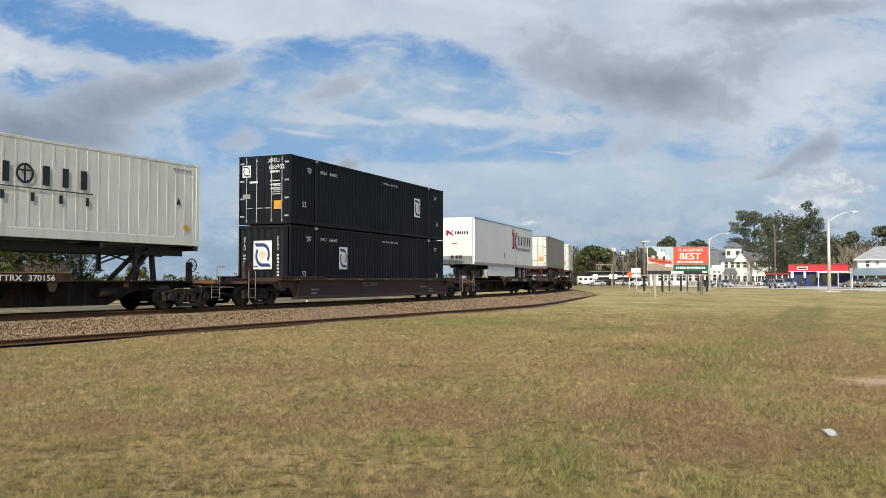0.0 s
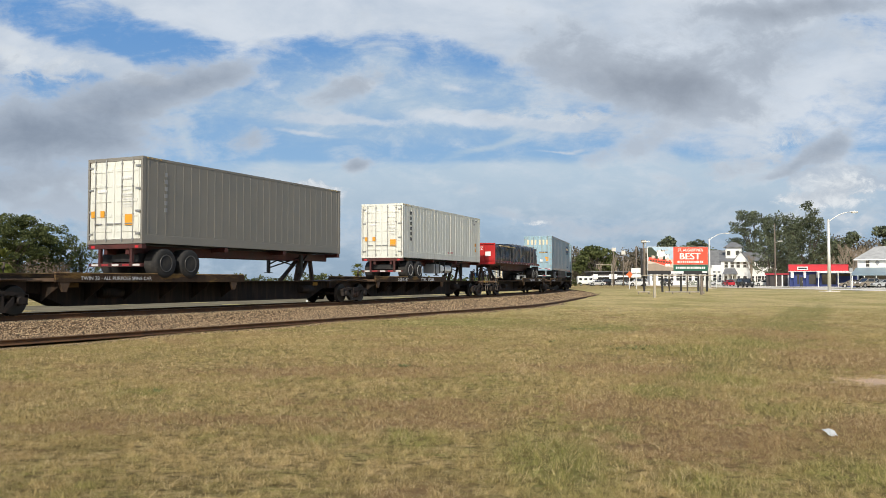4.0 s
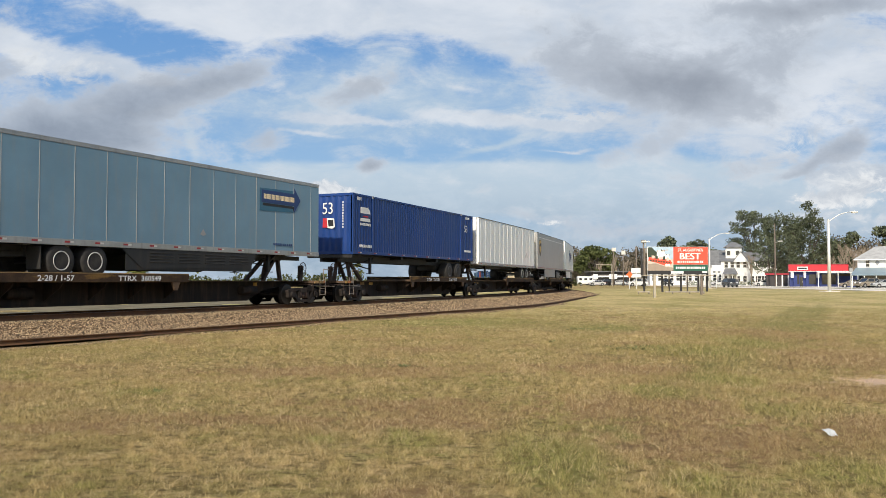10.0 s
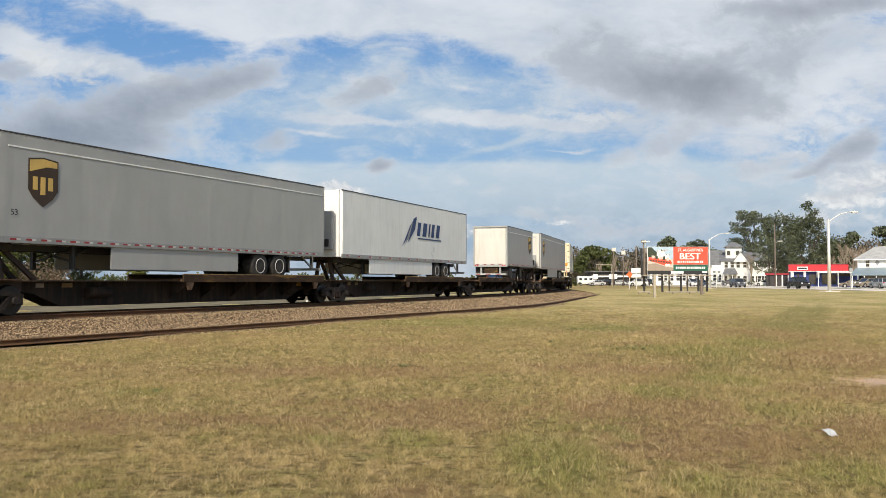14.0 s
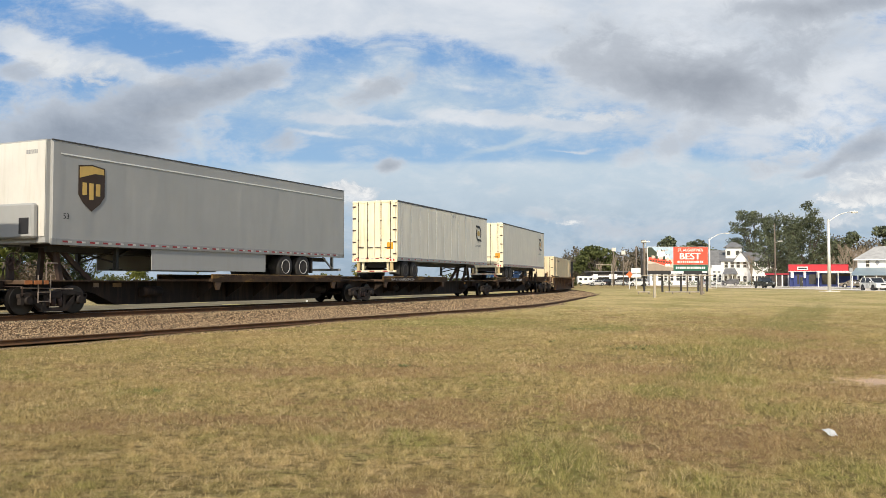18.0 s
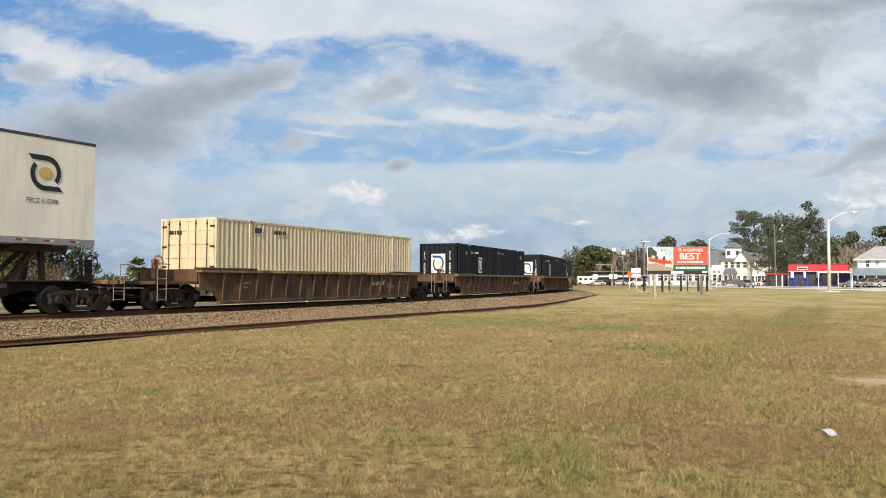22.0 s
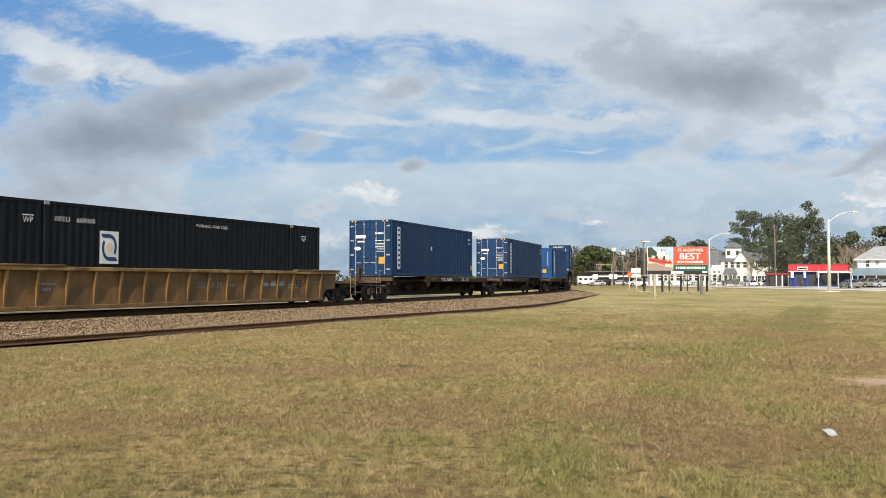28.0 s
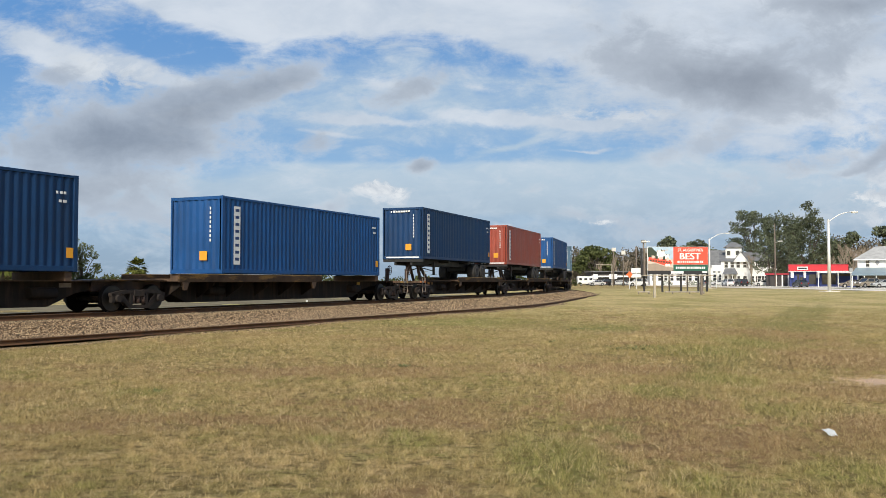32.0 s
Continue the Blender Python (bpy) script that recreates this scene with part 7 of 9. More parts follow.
M["oak"] = leaf_mat("oak_leaves", (0.05, 0.062, 0.036), (0.255, 0.285, 0.17))
M["scrub"] = leaf_mat("scrub_leaves", (0.04, 0.054, 0.018), (0.15, 0.16, 0.055))
M["palm"] = leaf_mat("palm_fronds", (0.10, 0.12, 0.025), (0.26, 0.27, 0.07))
M["brush"] = leaf_mat("dry_brush", (0.14, 0.105, 0.075), (0.30, 0.235, 0.165))
M["brown_wood"] = leaf_mat("brown_winter_woods", (0.11, 0.095, 0.065), (0.24, 0.205, 0.145))
M["moss"] = leaf_mat("yellow_green_leaves", (0.06, 0.078, 0.026), (0.18, 0.20, 0.075))
M["roof_slate"] = paint("grey_slate_roof", (0.42, 0.42, 0.41), 0.8, 0, 0.15, 1.0, 8, 0.3, (0.15, 0.15, 0.15), 0.3)
M["far_wood"] = leaf_mat("distant_woods", (0.075, 0.080, 0.045), (0.18, 0.165, 0.10))


def leaf_mesh(name, clumps, per, size, material, seed, shell=0.55):
    """Leaf cards scattered through soft clumps: centre and three radii each; per = leaves per unit of surface."""
    r = np.random.default_rng(seed)
    V = []
    for cx, cy, cz, rx, ry, rz in clumps:
        n = max(12, int(per * (rx * ry + ry * rz + rx * rz) * 1.4))
        d = r.normal(size=(n, 3))
        d /= np.linalg.norm(d, axis=1)[:, None]
        rad = shell + (1 - shell) * r.uniform(0, 1, n) ** 0.6
        rad *= 1 + 0.22 * np.sin(d[:, 0] * 5 + cx) * np.sin(d[:, 2] * 6 + cz) + r.normal(0, 0.06, n)
        p = d * rad[:, None] * (rx, ry, rz) + (cx, cy, cz)
        a = r.normal(size=(n, 3))
        a /= np.linalg.norm(a, axis=1)[:, None]
        b = np.cross(a, r.normal(size=(n, 3)))
        b /= np.linalg.norm(b, axis=1)[:, None] + 1e-9
        s = size * r.uniform(0.5, 1.3, n)[:, None]
        V.append(np.stack([p - a * s, p - b * s * 0.55, p + a * s, p + b * s * 0.55], 1))
    V = np.concatenate(V)
    return cells(name, V.reshape(-1, 3), np.arange(len(V) * 4).reshape(-1, 4), material)


def limbs(bm, base, clumps, r0, n=6):
    """A leaning trunk that forks to the clumps."""
    base = Vector(base)
    mid = Vector((sum(c[0] for c in clumps) / len(clumps), sum(c[1] for c in clumps) / len(clumps), 0))
    zlow = min(c[2] - c[5] * 0.5 for c in clumps)
    fork = base.lerp(Vector((mid.x, mid.y, max(base.z + 1.5, zlow))), 0.75)
    fork.z = max(base.z + 1.2, base.z + (zlow - base.z) * 0.6)
    rod(bm, base - Vector((0, 0, 0.3)), fork, r0, 10, r0 * 0.75)
    for c in clumps[::max(1, len(clumps) // 14)]:
        tip = Vector(c[:3])
        knee = fork.lerp(tip, 0.5) + Vector((0, 0, 0.12 * (tip - fork).length))
        rod(bm, fork, knee, r0 * 0.4, 7, r0 * 0.2)
        rod(bm, knee, tip, r0 * 0.2, 6, r0 * 0.06)
        for i in range(2):
            off = Vector((math.sin(i * 2.1 + tip.x) * c[3], math.cos(i * 1.7 + tip.z) * c[4], (0.3 + 0.3 * i) * c[5])) * 0.7
            rod(bm, knee.lerp(tip, 0.5), tip + off, r0 * 0.16, 5, r0 * 0.04)


def tree(label, base, clumps, per, size, leaves, seed, r0=0.4, group=""):
    ob = thing("tree", label, "tree", group)
    bm = B()
    limbs(bm, base, clumps, r0)
    part("trunk", bm, M["bark"], ob)
    part("crown", leaf_mesh("crown", clumps, per, size, leaves, seed), None, ob)
    return ob


def crown_at(px0, px1, py0, py1, y, n, seed, lump=(0.16, 0.3), depth=0.6):
    """Clumps that fill a crown outline at distance y."""
    r = random.Random(seed)
    out = []
    x0, x1, z0, z1 = across(px0, y), across(px1, y), up_at(py1, y), up_at(py0, y)
    w, h = x1 - x0, z1 - z0
    for _ in range(n):
        u, v = r.uniform(-1, 1), r.uniform(-1, 1)
        while abs(u) ** 2.5 + abs(v) ** 2.5 > 1:
            u, v = r.uniform(-1, 1), r.uniform(-1, 1)
        u, v = 0.5 + 0.44 * u, 0.5 + 0.44 * v
        k = r.uniform(*lump)
        out.append((x0 + u * w, y + r.uniform(-0.5, 0.5) * w * depth, z0 + v * h, k * w * 0.8, k * w * 0.8, k * h * 0.55))
    return out


def bare_tree(label, base, height, seed, spread=0.5):
    ob = thing("bare_tree", label, "tree", "leafless trees")
    bm = B()
    r = random.Random(seed)

    def grow(a, d, length, rad, level):
        b = a + d * length
        rod(bm, a, b, rad, 5, rad * 0.6)
        if level:
            for _ in range(4 if level > 1 else 5):
                v = (d + Vector((r.uniform(-1, 1), r.uniform(-1, 1), r.uniform(-0.2, 0.8))) * spread).normalized()
                grow(a.lerp(b, r.uniform(0.55, 1.0)), v, length * r.uniform(0.5, 0.75), rad * 0.55, level - 1)

    grow(Vector(base), Vector((r.uniform(-0.05, 0.05), 0, 1)), height * 0.42, height * 0.02, 3)
    part("bare_crown", bm, M["twig"], ob)
    return ob


def palm(label, base, height, seed, fronds=26, k=1.0):
    ob = thing("cabbage_palm", label, "palm", "palms behind the railway")
    x, y, z = base
    part("trunk", rod(B(), base, (x + 0.1, y, z + height), 0.2, 10, 0.16), M["bark"], ob)
    r = random.Random(seed)
    V = []
    for i in range(fronds):
        a, e = r.uniform(0, math.tau), r.uniform(-0.8, 1.45)
        L = k * r.uniform(1.2, 1.7)
        for j in range(7):
            b = a + (j - 3) * 0.13
            c = math.cos(e)
            p0 = Vector((x + 0.1, y, z + height))
            t = p0 + Vector((math.cos(a) * c, math.sin(a) * c, math.sin(e))) * L * 0.45
            q = t + Vector((math.cos(b) * c, math.sin(b) * c, math.sin(e) - 0.25 - 0.05 * abs(j - 3))) * L * 0.6
            s = Vector((-math.sin(b), math.cos(b), 0)) * 0.085
            m = t.lerp(q, 0.5)
            V += [t, m + s, q, m - s]
    part("fronds", cells("fronds", V, np.arange(len(V)).reshape(-1, 4), M["palm"]), None, ob)
    return ob


# ---- road ----
def strip(name, x0, x1, material, label, lift, y0=40.0, y1=1400.0, kind="structure"):
    ys = np.concatenate([np.arange(y0, 260, 5.0), np.linspace(260, y1, 30)])
    v = [(x, y, rise(x, y) + lift) for y in ys for x in (x0, x1)]
    i = np.arange(len(ys) - 1) * 2
    ob = new(name, cells(name, v, np.stack([i, i + 1, i + 3, i + 2], 1), material, True))
    return tagged(ob, label, "road", kind=kind)


strip("road", 54.6, 64.6, M["concrete"], "pale worn concrete highway lanes", 0.045)
strip("road_far", 68.4, 76.2, M["concrete"], "pale worn concrete highway lanes beyond the median", 0.06)
strip("pavement", 76.4, 84.0, M["concrete"], "pale concrete forecourt and pavement", 0.09)


# ---- lamps and poles ----
def street_lamp(x, y, h, reach, r=0.22):
    z = height_at(x, y)
    ob = thing("street_lamp", "tall pale street lamp with one curved arm on a concrete pad", "street lamp", "street lamps along the road")
    part("pad", box(B(), x - 0.9, x + 0.9, y - 0.9, y + 0.9, z - 0.1, z + 0.06), M["concrete"], ob)
    part("pole", rod(B(), (x, y, z), (x, y, z + h), r, 14, r * 0.6), M["galv"], ob)
    bm = B()
    pts = [Vector((x + reach * f, y, z + h - 0.35 + 1.25 * (1 - (1 - f) ** 2))) for f in np.linspace(0, 1, 7)]
    for a, b in zip(pts, pts[1:]):
        rod(bm, a, b, 0.05, 8)
    part("arm", bm, M["galv"], ob)
    p = pts[-1]
    bm = box(B(), p.x - 0.1, p.x + 0.72, y - 0.17, y + 0.17, p.z - 0.12, p.z + 0.09, 0.07)
    head = part("lamp_head", bm, M["galv"], ob)
    part("lens", box(B(), p.x + 0.1, p.x + 0.6, y - 0.12, y + 0.12, p.z - 0.18, p.z - 0.12, 0.02), M["white"], head)
    return ob


street_lamp(47.3, 105.6, 8.9, 2.9)
street_lamp(47.3, 153.0, 8.9, 2.9, 0.19)


def utility_pole(px, y, py_top, label, boxes=(), lamp=False):
    x = across(px, y)
    z = rise(x, y)
    ob = thing("utility_pole", label, "pole", "poles along the road")
    top = up_at(py_top, y)
    part("pole", rod(B(), (x, y, z - 0.2), (x, y, top), 0.17, 10, 0.12), M["wood_pole"], ob)
    for dx, dz, w, h in boxes:
        part("pole_box", box(B(), x + dx - w / 2, x + dx + w / 2, y - 0.4, y - 0.15, top + dz - h, top + dz, 0.04), M["nose_white"] if boxes[0][2] > 0.95 else M["alu"], ob)
    if lamp:
        part("lamp_arm", rod(B(), (x, y, top - 4.4), (x + 1.0, y - 0.3, top - 4.0), 0.04, 6), M["galv"], ob)
        part("lamp_head", box(B(), x + 0.9, x + 1.6, y - 0.5, y - 0.2, top - 4.1, top - 3.9, 0.04), M["galv"], ob)
    return ob


utility_pole(1372, 196.0, 396, "weathered wooden utility pole with a small lamp", lamp=True)
utility_pole(1139, 150.0, 427, "weathered pole with transformer cans behind the billboard", ((-0.0, 0.2, 0.9, 0.5), (0.35, -1.2, 0.5, 0.9), (-0.35, -2.3, 0.5, 1.1)))
utility_pole(1086, 220.0, 441, "slim pole with a pale control box at its top", ((0.0, 0.3, 1.1, 0.9),))
utility_pole(1103, 215.0, 446, "slim pole with a pale control box at its top", ((0.0, 0.3, 1.0, 1.0),))
utility_pole(1126, 190.0, 436, "thin bare wooden pole")
gantry = thing("mast_arm", "pale bent steel mast arm over the side road", "mast arm")
xg, zg = across(1083, 210.0), rise(40, 210.0)
bm = rod(B(), (xg, 210, zg), (xg, 210, up_at(469, 210)), 0.12, 8)
rod(bm, (xg, 210, up_at(469, 210)), (across(1055, 210), 210, up_at(469, 210)), 0.09, 8)
rod(bm, (across(1055, 210), 210, up_at(469, 210)), (across(1055, 210), 210, up_at(476, 210)), 0.07, 8)
part("mast", bm, M["wood_pale"], gantry)


# ---- billboard ----
def billboard():
    y = 105.0
    x0, x1 = across(1146, y), across(1253.5, y)
    z0, z1 = up_at(486, y), up_at(437, y)
    g = height_at(28, y)
    ob = thing("billboard", "roadside billboard with a red and green tour advertisement on timber posts", "billboard")
    w, h = x1 - x0, z1 - z0
    part("panel", box(B(), x0, x1, y, y + 0.18, z0, z1, 0.02), M["white"], ob)
    f = y - 0.006
    lo = z0 + h * 0.135
    mid = x0 + w * 0.425

    def tile(name, m, a, b, c, d, lift=0.0, label=""):
        return part(name, box(B(), a, b, f - 0.012 - lift, f - lift, c, d), m, ob, label)

    tile("dark_band", M["black"], x0, x1, z0, lo)
    tile("label_plate", M["white"], x0 + w * 0.385, x0 + w * 0.59, z0 + h * 0.03, z0 + h * 0.115, 0.014)
    tile("label_plate", M["white"], x0 + w * 0.9, x0 + w * 0.98, z0 + h * 0.06, z0 + h * 0.115, 0.014)
    tile("photo_ground", M["sign_tan"], x0 + 0.06, mid, lo, z0 + h * 0.55)
    tile("photo_sky", M["sign_sky"], x0 + 0.06, mid, z0 + h * 0.55, z1 - 0.04)
    part("photo_trees", prism(B(), [(x0 + 0.06, z0 + h * 0.62), (x0 + 0.06, z1 - 0.1), (x0 + 0.5, z1 - 0.06), (x0 + 0.9, z0 + h * 0.86), (x0 + 1.5, z0 + h * 0.72), (x0 + 1.6, z0 + h * 0.62)], f - 0.022, f - 0.013), M["sign_leaf"], ob)
    part("photo_house", prism(B(), [(x0 + 1.1, z0 + h * 0.55), (x0 + 1.15, z0 + h * 0.82), (x0 + 1.5, z0 + h * 0.9), (x0 + 2.0, z0 + h * 0.86), (x0 + 2.1, z0 + h * 0.74), (x0 + 2.6, z0 + h * 0.72), (x0 + 2.65, z0 + h * 0.55)], f - 0.03, f - 0.023), M["white"], ob)
    part("photo_trolley", prism(B(), [(x0 + 0.1, z0 + h * 0.5), (x0 + 0.15, z0 + h * 0.62), (x0 + 1.0, z0 + h * 0.6), (x0 + 2.75, z0 + h * 0.52), (x0 + 3.0, z0 + h * 0.42), (x0 + 2.8, z0 + h * 0.33), (x0 + 2.2, z0 + h * 0.31), (x0 + 1.0, z0 + h * 0.43)], f - 0.04, f - 0.031), M["sign_red"], ob, "red open trolley in the picture")
    rr = random.Random(3)
    for i in range(16):
        u, v = x0 + 0.15 + rr.random() * 2.5, z0 + h * (0.55 + 0.32 * rr.random())
        s0, s1 = rr.uniform(0.06, 0.2), rr.uniform(0.06, 0.22)
        tile("photo_patch", (M["sign_leaf"], M["sign_stone"], M["sign_tan"])[i % 3], u, u + s0, v, v + s1, 0.027)
    for i in range(8):
        u = x0 + 0.3 + i * 0.32
        tile("photo_shadow", M["sign_leaf"], u, u + 0.2, z0 + h * (0.48 - 0.012 * i), z0 + h * (0.535 - 0.012 * i), 0.043)
    part("photo_road", prism(B(), [(x0 + 0.06, lo), (x0 + 0.06, z0 + h * 0.38), (x0 + 1.0, z0 + h * 0.4), (x0 + 2.2, z0 + h * 0.28), (mid, z0 + h * 0.24), (mid, lo)], f - 0.0165, f - 0.0125), M["sign_stone"], ob)
    for i in range(5):
        u = x0 + 0.5 + i * 0.45
        tile("trolley_window", M["sign_leaf"] if i % 2 else M["sign_tan"], u, u + 0.3, z0 + h * (0.58 - 0.02 * i), z0 + h * (0.68 - 0.02 * i), 0.042)
    for u in (2.3, 2.62):
        part("trolley_wheel", rod(B(), (x0 + u, f - 0.05, z0 + h * 0.34), (x0 + u, f - 0.041, z0 + h * 0.34), 0.16, 14), M["white"], ob)
    tile("red_field", M["sign_red"], mid, x1 - 0.04, z0 + h * 0.36, z1 - 0.04, 0.001, "red headline field")
    tile("green_field", M["sign_green"], mid, x1 - 0.04, lo, z0 + h * 0.355, 0.001, "dark green footer field")
    letters("ST. AUGUSTINE'S", 0.46, M["white"], ob, mid + 0.55, f - 0.016, z0 + h * 0.835, stretch=0.84, gap=1.04, bold=0.025)
    for dx, lift in ((-0.045, 0.016), (0.0, 0.020), (0.045, 0.024)):     # a heavy face: three strokes a letter
        letters("BEST", 1.12, M["white"], ob, mid + 0.74 + dx, f - lift, z0 + h * 0.545, stretch=1.02, gap=1.08)
    bars(ob, M["white"], mid + 0.5, z0 + h * 0.41, f - 0.014, 3.2, 0.27, 14)
    bars(ob, M["white"], mid + 0.3, z0 + h * 0.2, f - 0.014, 3.6, 0.26, 16)
    for px in (1141, 1173, 1206, 1237, 1252):
        x = across(px, y)
        part("post", box(B(), x - 0.11, x + 0.11, y + 0.2, y + 0.42, height_at(x, y) - 0.3, z1 - 0.3, 0.01), M["chassis_black"], ob)
    for px in (1184, 1216, 1243):
        x = across(px, y + 2.0)
        part("rear_post", rod(B(), (x, y + 2.0, height_at(x, y) - 0.2), (x, y + 2.0, z0 + 1.2), 0.09, 8), M["wood_pole"], ob)
    part("catwalk", box(B(), x0 - 0.7, x1 + 0.4, y - 0.75, y - 0.05, z0 - 0.16, z0 - 0.06), M["wood_pale"], ob)
    for px in (1136, 1141):
        x = across(px, y)
        part("side_panel", box(B(), x - 0.12, x + 0.12, y + 0.1, y + 0.2, z0 - 0.1, z1 - 0.15, 0.01), M["black"] if px == 1136 else M["wood_pole"], ob)
    part("lamp_bracket", rod(rod(B(), (across(1142, y), y, z1), (across(1142, y), y - 0.3, z1 + 0.75), 0.04, 6), (across(1142, y) - 0.5, y - 0.3, z1 + 0.6), (across(1142, y) + 0.5, y - 0.3, z1 + 0.6), 0.07, 6), M["galv"], ob)
    return ob


billboard()
for px, py, y, top in ((1158, 526, 76.0, 486), (1241, 521, 88.0, 488)):
    x = across(px, y)
    ob = thing("marker_post", "square pale weathered post standing in the grass", "post")
    part("post", box(B(), x - 0.1, x + 0.1, y - 0.1, y + 0.1, height_at(x, y) - 0.3, up_at(top, y), 0.015), M["wood_pale"] if px == 1158 else M["wood_pole"], ob)
rail_fence = thing("low_rail", "low weathered pipe rail on short posts", "rail")
ya = 92.0
bm = rod(B(), (across(1128, ya), ya, up_at(517.0, ya)), (across(1150, ya), ya, up_at(517.0, ya)), 0.07, 8)
rod(bm, (across(1176, ya), ya, up_at(517.0, ya)), (across(1246, ya), ya, up_at(517.0, ya)), 0.07, 8)
part("pipe", bm, M["wood_pale"], rail_fence)
for px in (1130, 1148, 1190, 1220, 1245):
    x = across(px, ya)
    part("short_post", box(B(), x - 0.05, x + 0.05, ya - 0.05, ya + 0.05, height_at(x, ya) - 0.2, up_at(516.6, ya)), M["wood_pole"], rail_fence)


def road_sign(px, y, plates, label, h_post):
    x = across(px, y)
    z = rise(x, y)
    ob = thing("road_sign", label, "sign")
    part("post", box(B(), x - 0.05, x + 0.05, y + 0.02, y + 0.12, z - 0.2, z + h_post), M["galv"], ob)
    for kind, dx, zz, w, h, m in plates:
        bm = B()
        if kind == "diamond":
            prism(bm, [(x + dx - w / 2, zz), (x + dx, zz - h / 2), (x + dx + w / 2, zz), (x + dx, zz + h / 2)], y - 0.03, y)
        else:
            box(bm, x + dx - w / 2, x + dx + w / 2, y - 0.03, y, zz - h / 2, zz + h / 2)
        part("sign_face", bm, m, ob)
    return ob


yS = 138.0
road_sign(1114, yS - 1.5, (("diamond", 0, up_at(486.5, yS), 1.0, 1.1, M["hazard"]),), "orange diamond works sign on a post", 2.2)
road_sign(1126, yS, (("rect", 0, up_at(479, yS), 1.6, 0.75, M["white"]), ("rect", 0, up_at(488, yS), 1.6, 0.62, M["white"])), "two stacked white roadside notice boards on a post", 3.3)
road_sign(1268, 150.0, (("rect", 0, up_at(475, 150), 1.7, 1.1, M["white"]),), "white roadside sign board on a post", 3.5)
road_sign(1506, 128.0, (("rect", 0, up_at(478, 128), 0.5, 0.6, M["grey_mark"]),), "small grey road sign seen from behind", 3.0)
stake = thing("marker_stake", "short white stake leaning beyond the rails", "stake")
part("stake", beam(B(), (across(546, 46.0), 46.0, 0.0), (across(543, 46.0), 46.0, 0.55), 0.10), M["white"], stake)


# ---- buildings ----
def turned(ob, x, y, deg):
    """Turns a house about its front corner to face the road's bend."""
    ob.matrix_basis = Matrix.Translation((x, y, 0)) @ Matrix.Rotation(radians(deg), 4, "Z") @ Matrix.Translation((-x, -y, 0))
    return ob



def window_at(ob, x, y, z, w, h, shutters=False):
    """A window in a wall that faces the field, its lower left corner at x, z."""
    win = part("window", box(box(B(), x - 0.1, x + w + 0.1, y - 0.06, y + 0.02, z - 0.1, z), x - 0.1, x + w + 0.1, y - 0.06, y + 0.02, z + h, z + h + 0.1), M["white"], ob)
    part("pane", box(B(), x, x + w, y - 0.03, y + 0.01, z, z + h), M["glass"], win)
    part("mullion", box(B(), x, x + w, y - 0.05, y - 0.03, z + h * 0.48, z + h * 0.54), M["white"], win)
    if shutters:
        for a in (x - 0.5, x + w + 0.12):
            part("shutter", box(B(), a, a + 0.36, y - 0.07, y - 0.01, z, z + h), M["dark_wall"], win)


def gable_roof(bm, x0, x1, y0, y1, z0, z1, along="x", over=0.5):
    if along == "x":
        ym = (y0 + y1) / 2
        v = [(x0 - over, y0 - over, z0), (x1 + over, y0 - over, z0), (x1 + over, y1 + over, z0), (x0 - over, y1 + over, z0), (x0 - over, ym, z1), (x1 + over, ym, z1)]
        f = [(0, 1, 5, 4), (2, 3, 4, 5), (0, 4, 3), (1, 2, 5), (0, 3, 2, 1)]
    else:
        xm = (x0 + x1) / 2
        v = [(x0 - over, y0 - over, z0), (x1 + over, y0 - over, z0), (x1 + over, y1 + over, z0), (x0 - over, y1 + over, z0), (xm, y0 - over, z1), (xm, y1 + over, z1)]
        f = [(0, 1, 4), (2, 3, 5), (0, 4, 5, 3), (1, 2, 5, 4), (0, 3, 2, 1)]
    vs = [bm.verts.new(p) for p in v]
    for q in f:
        bm.faces.new([vs[i] for i in q])
    return bm


def boards(ob, x0, x1, y, z0, z1, step=0.6):
    """Shallow weatherboards on a front wall."""
    z = z0
    while z < z1:
        part("weatherboard", box(B(), x0, x1, y - 0.035, y + 0.005, z, min(z1, z + step * 0.92)), M["wall_white"], ob)
        z += step


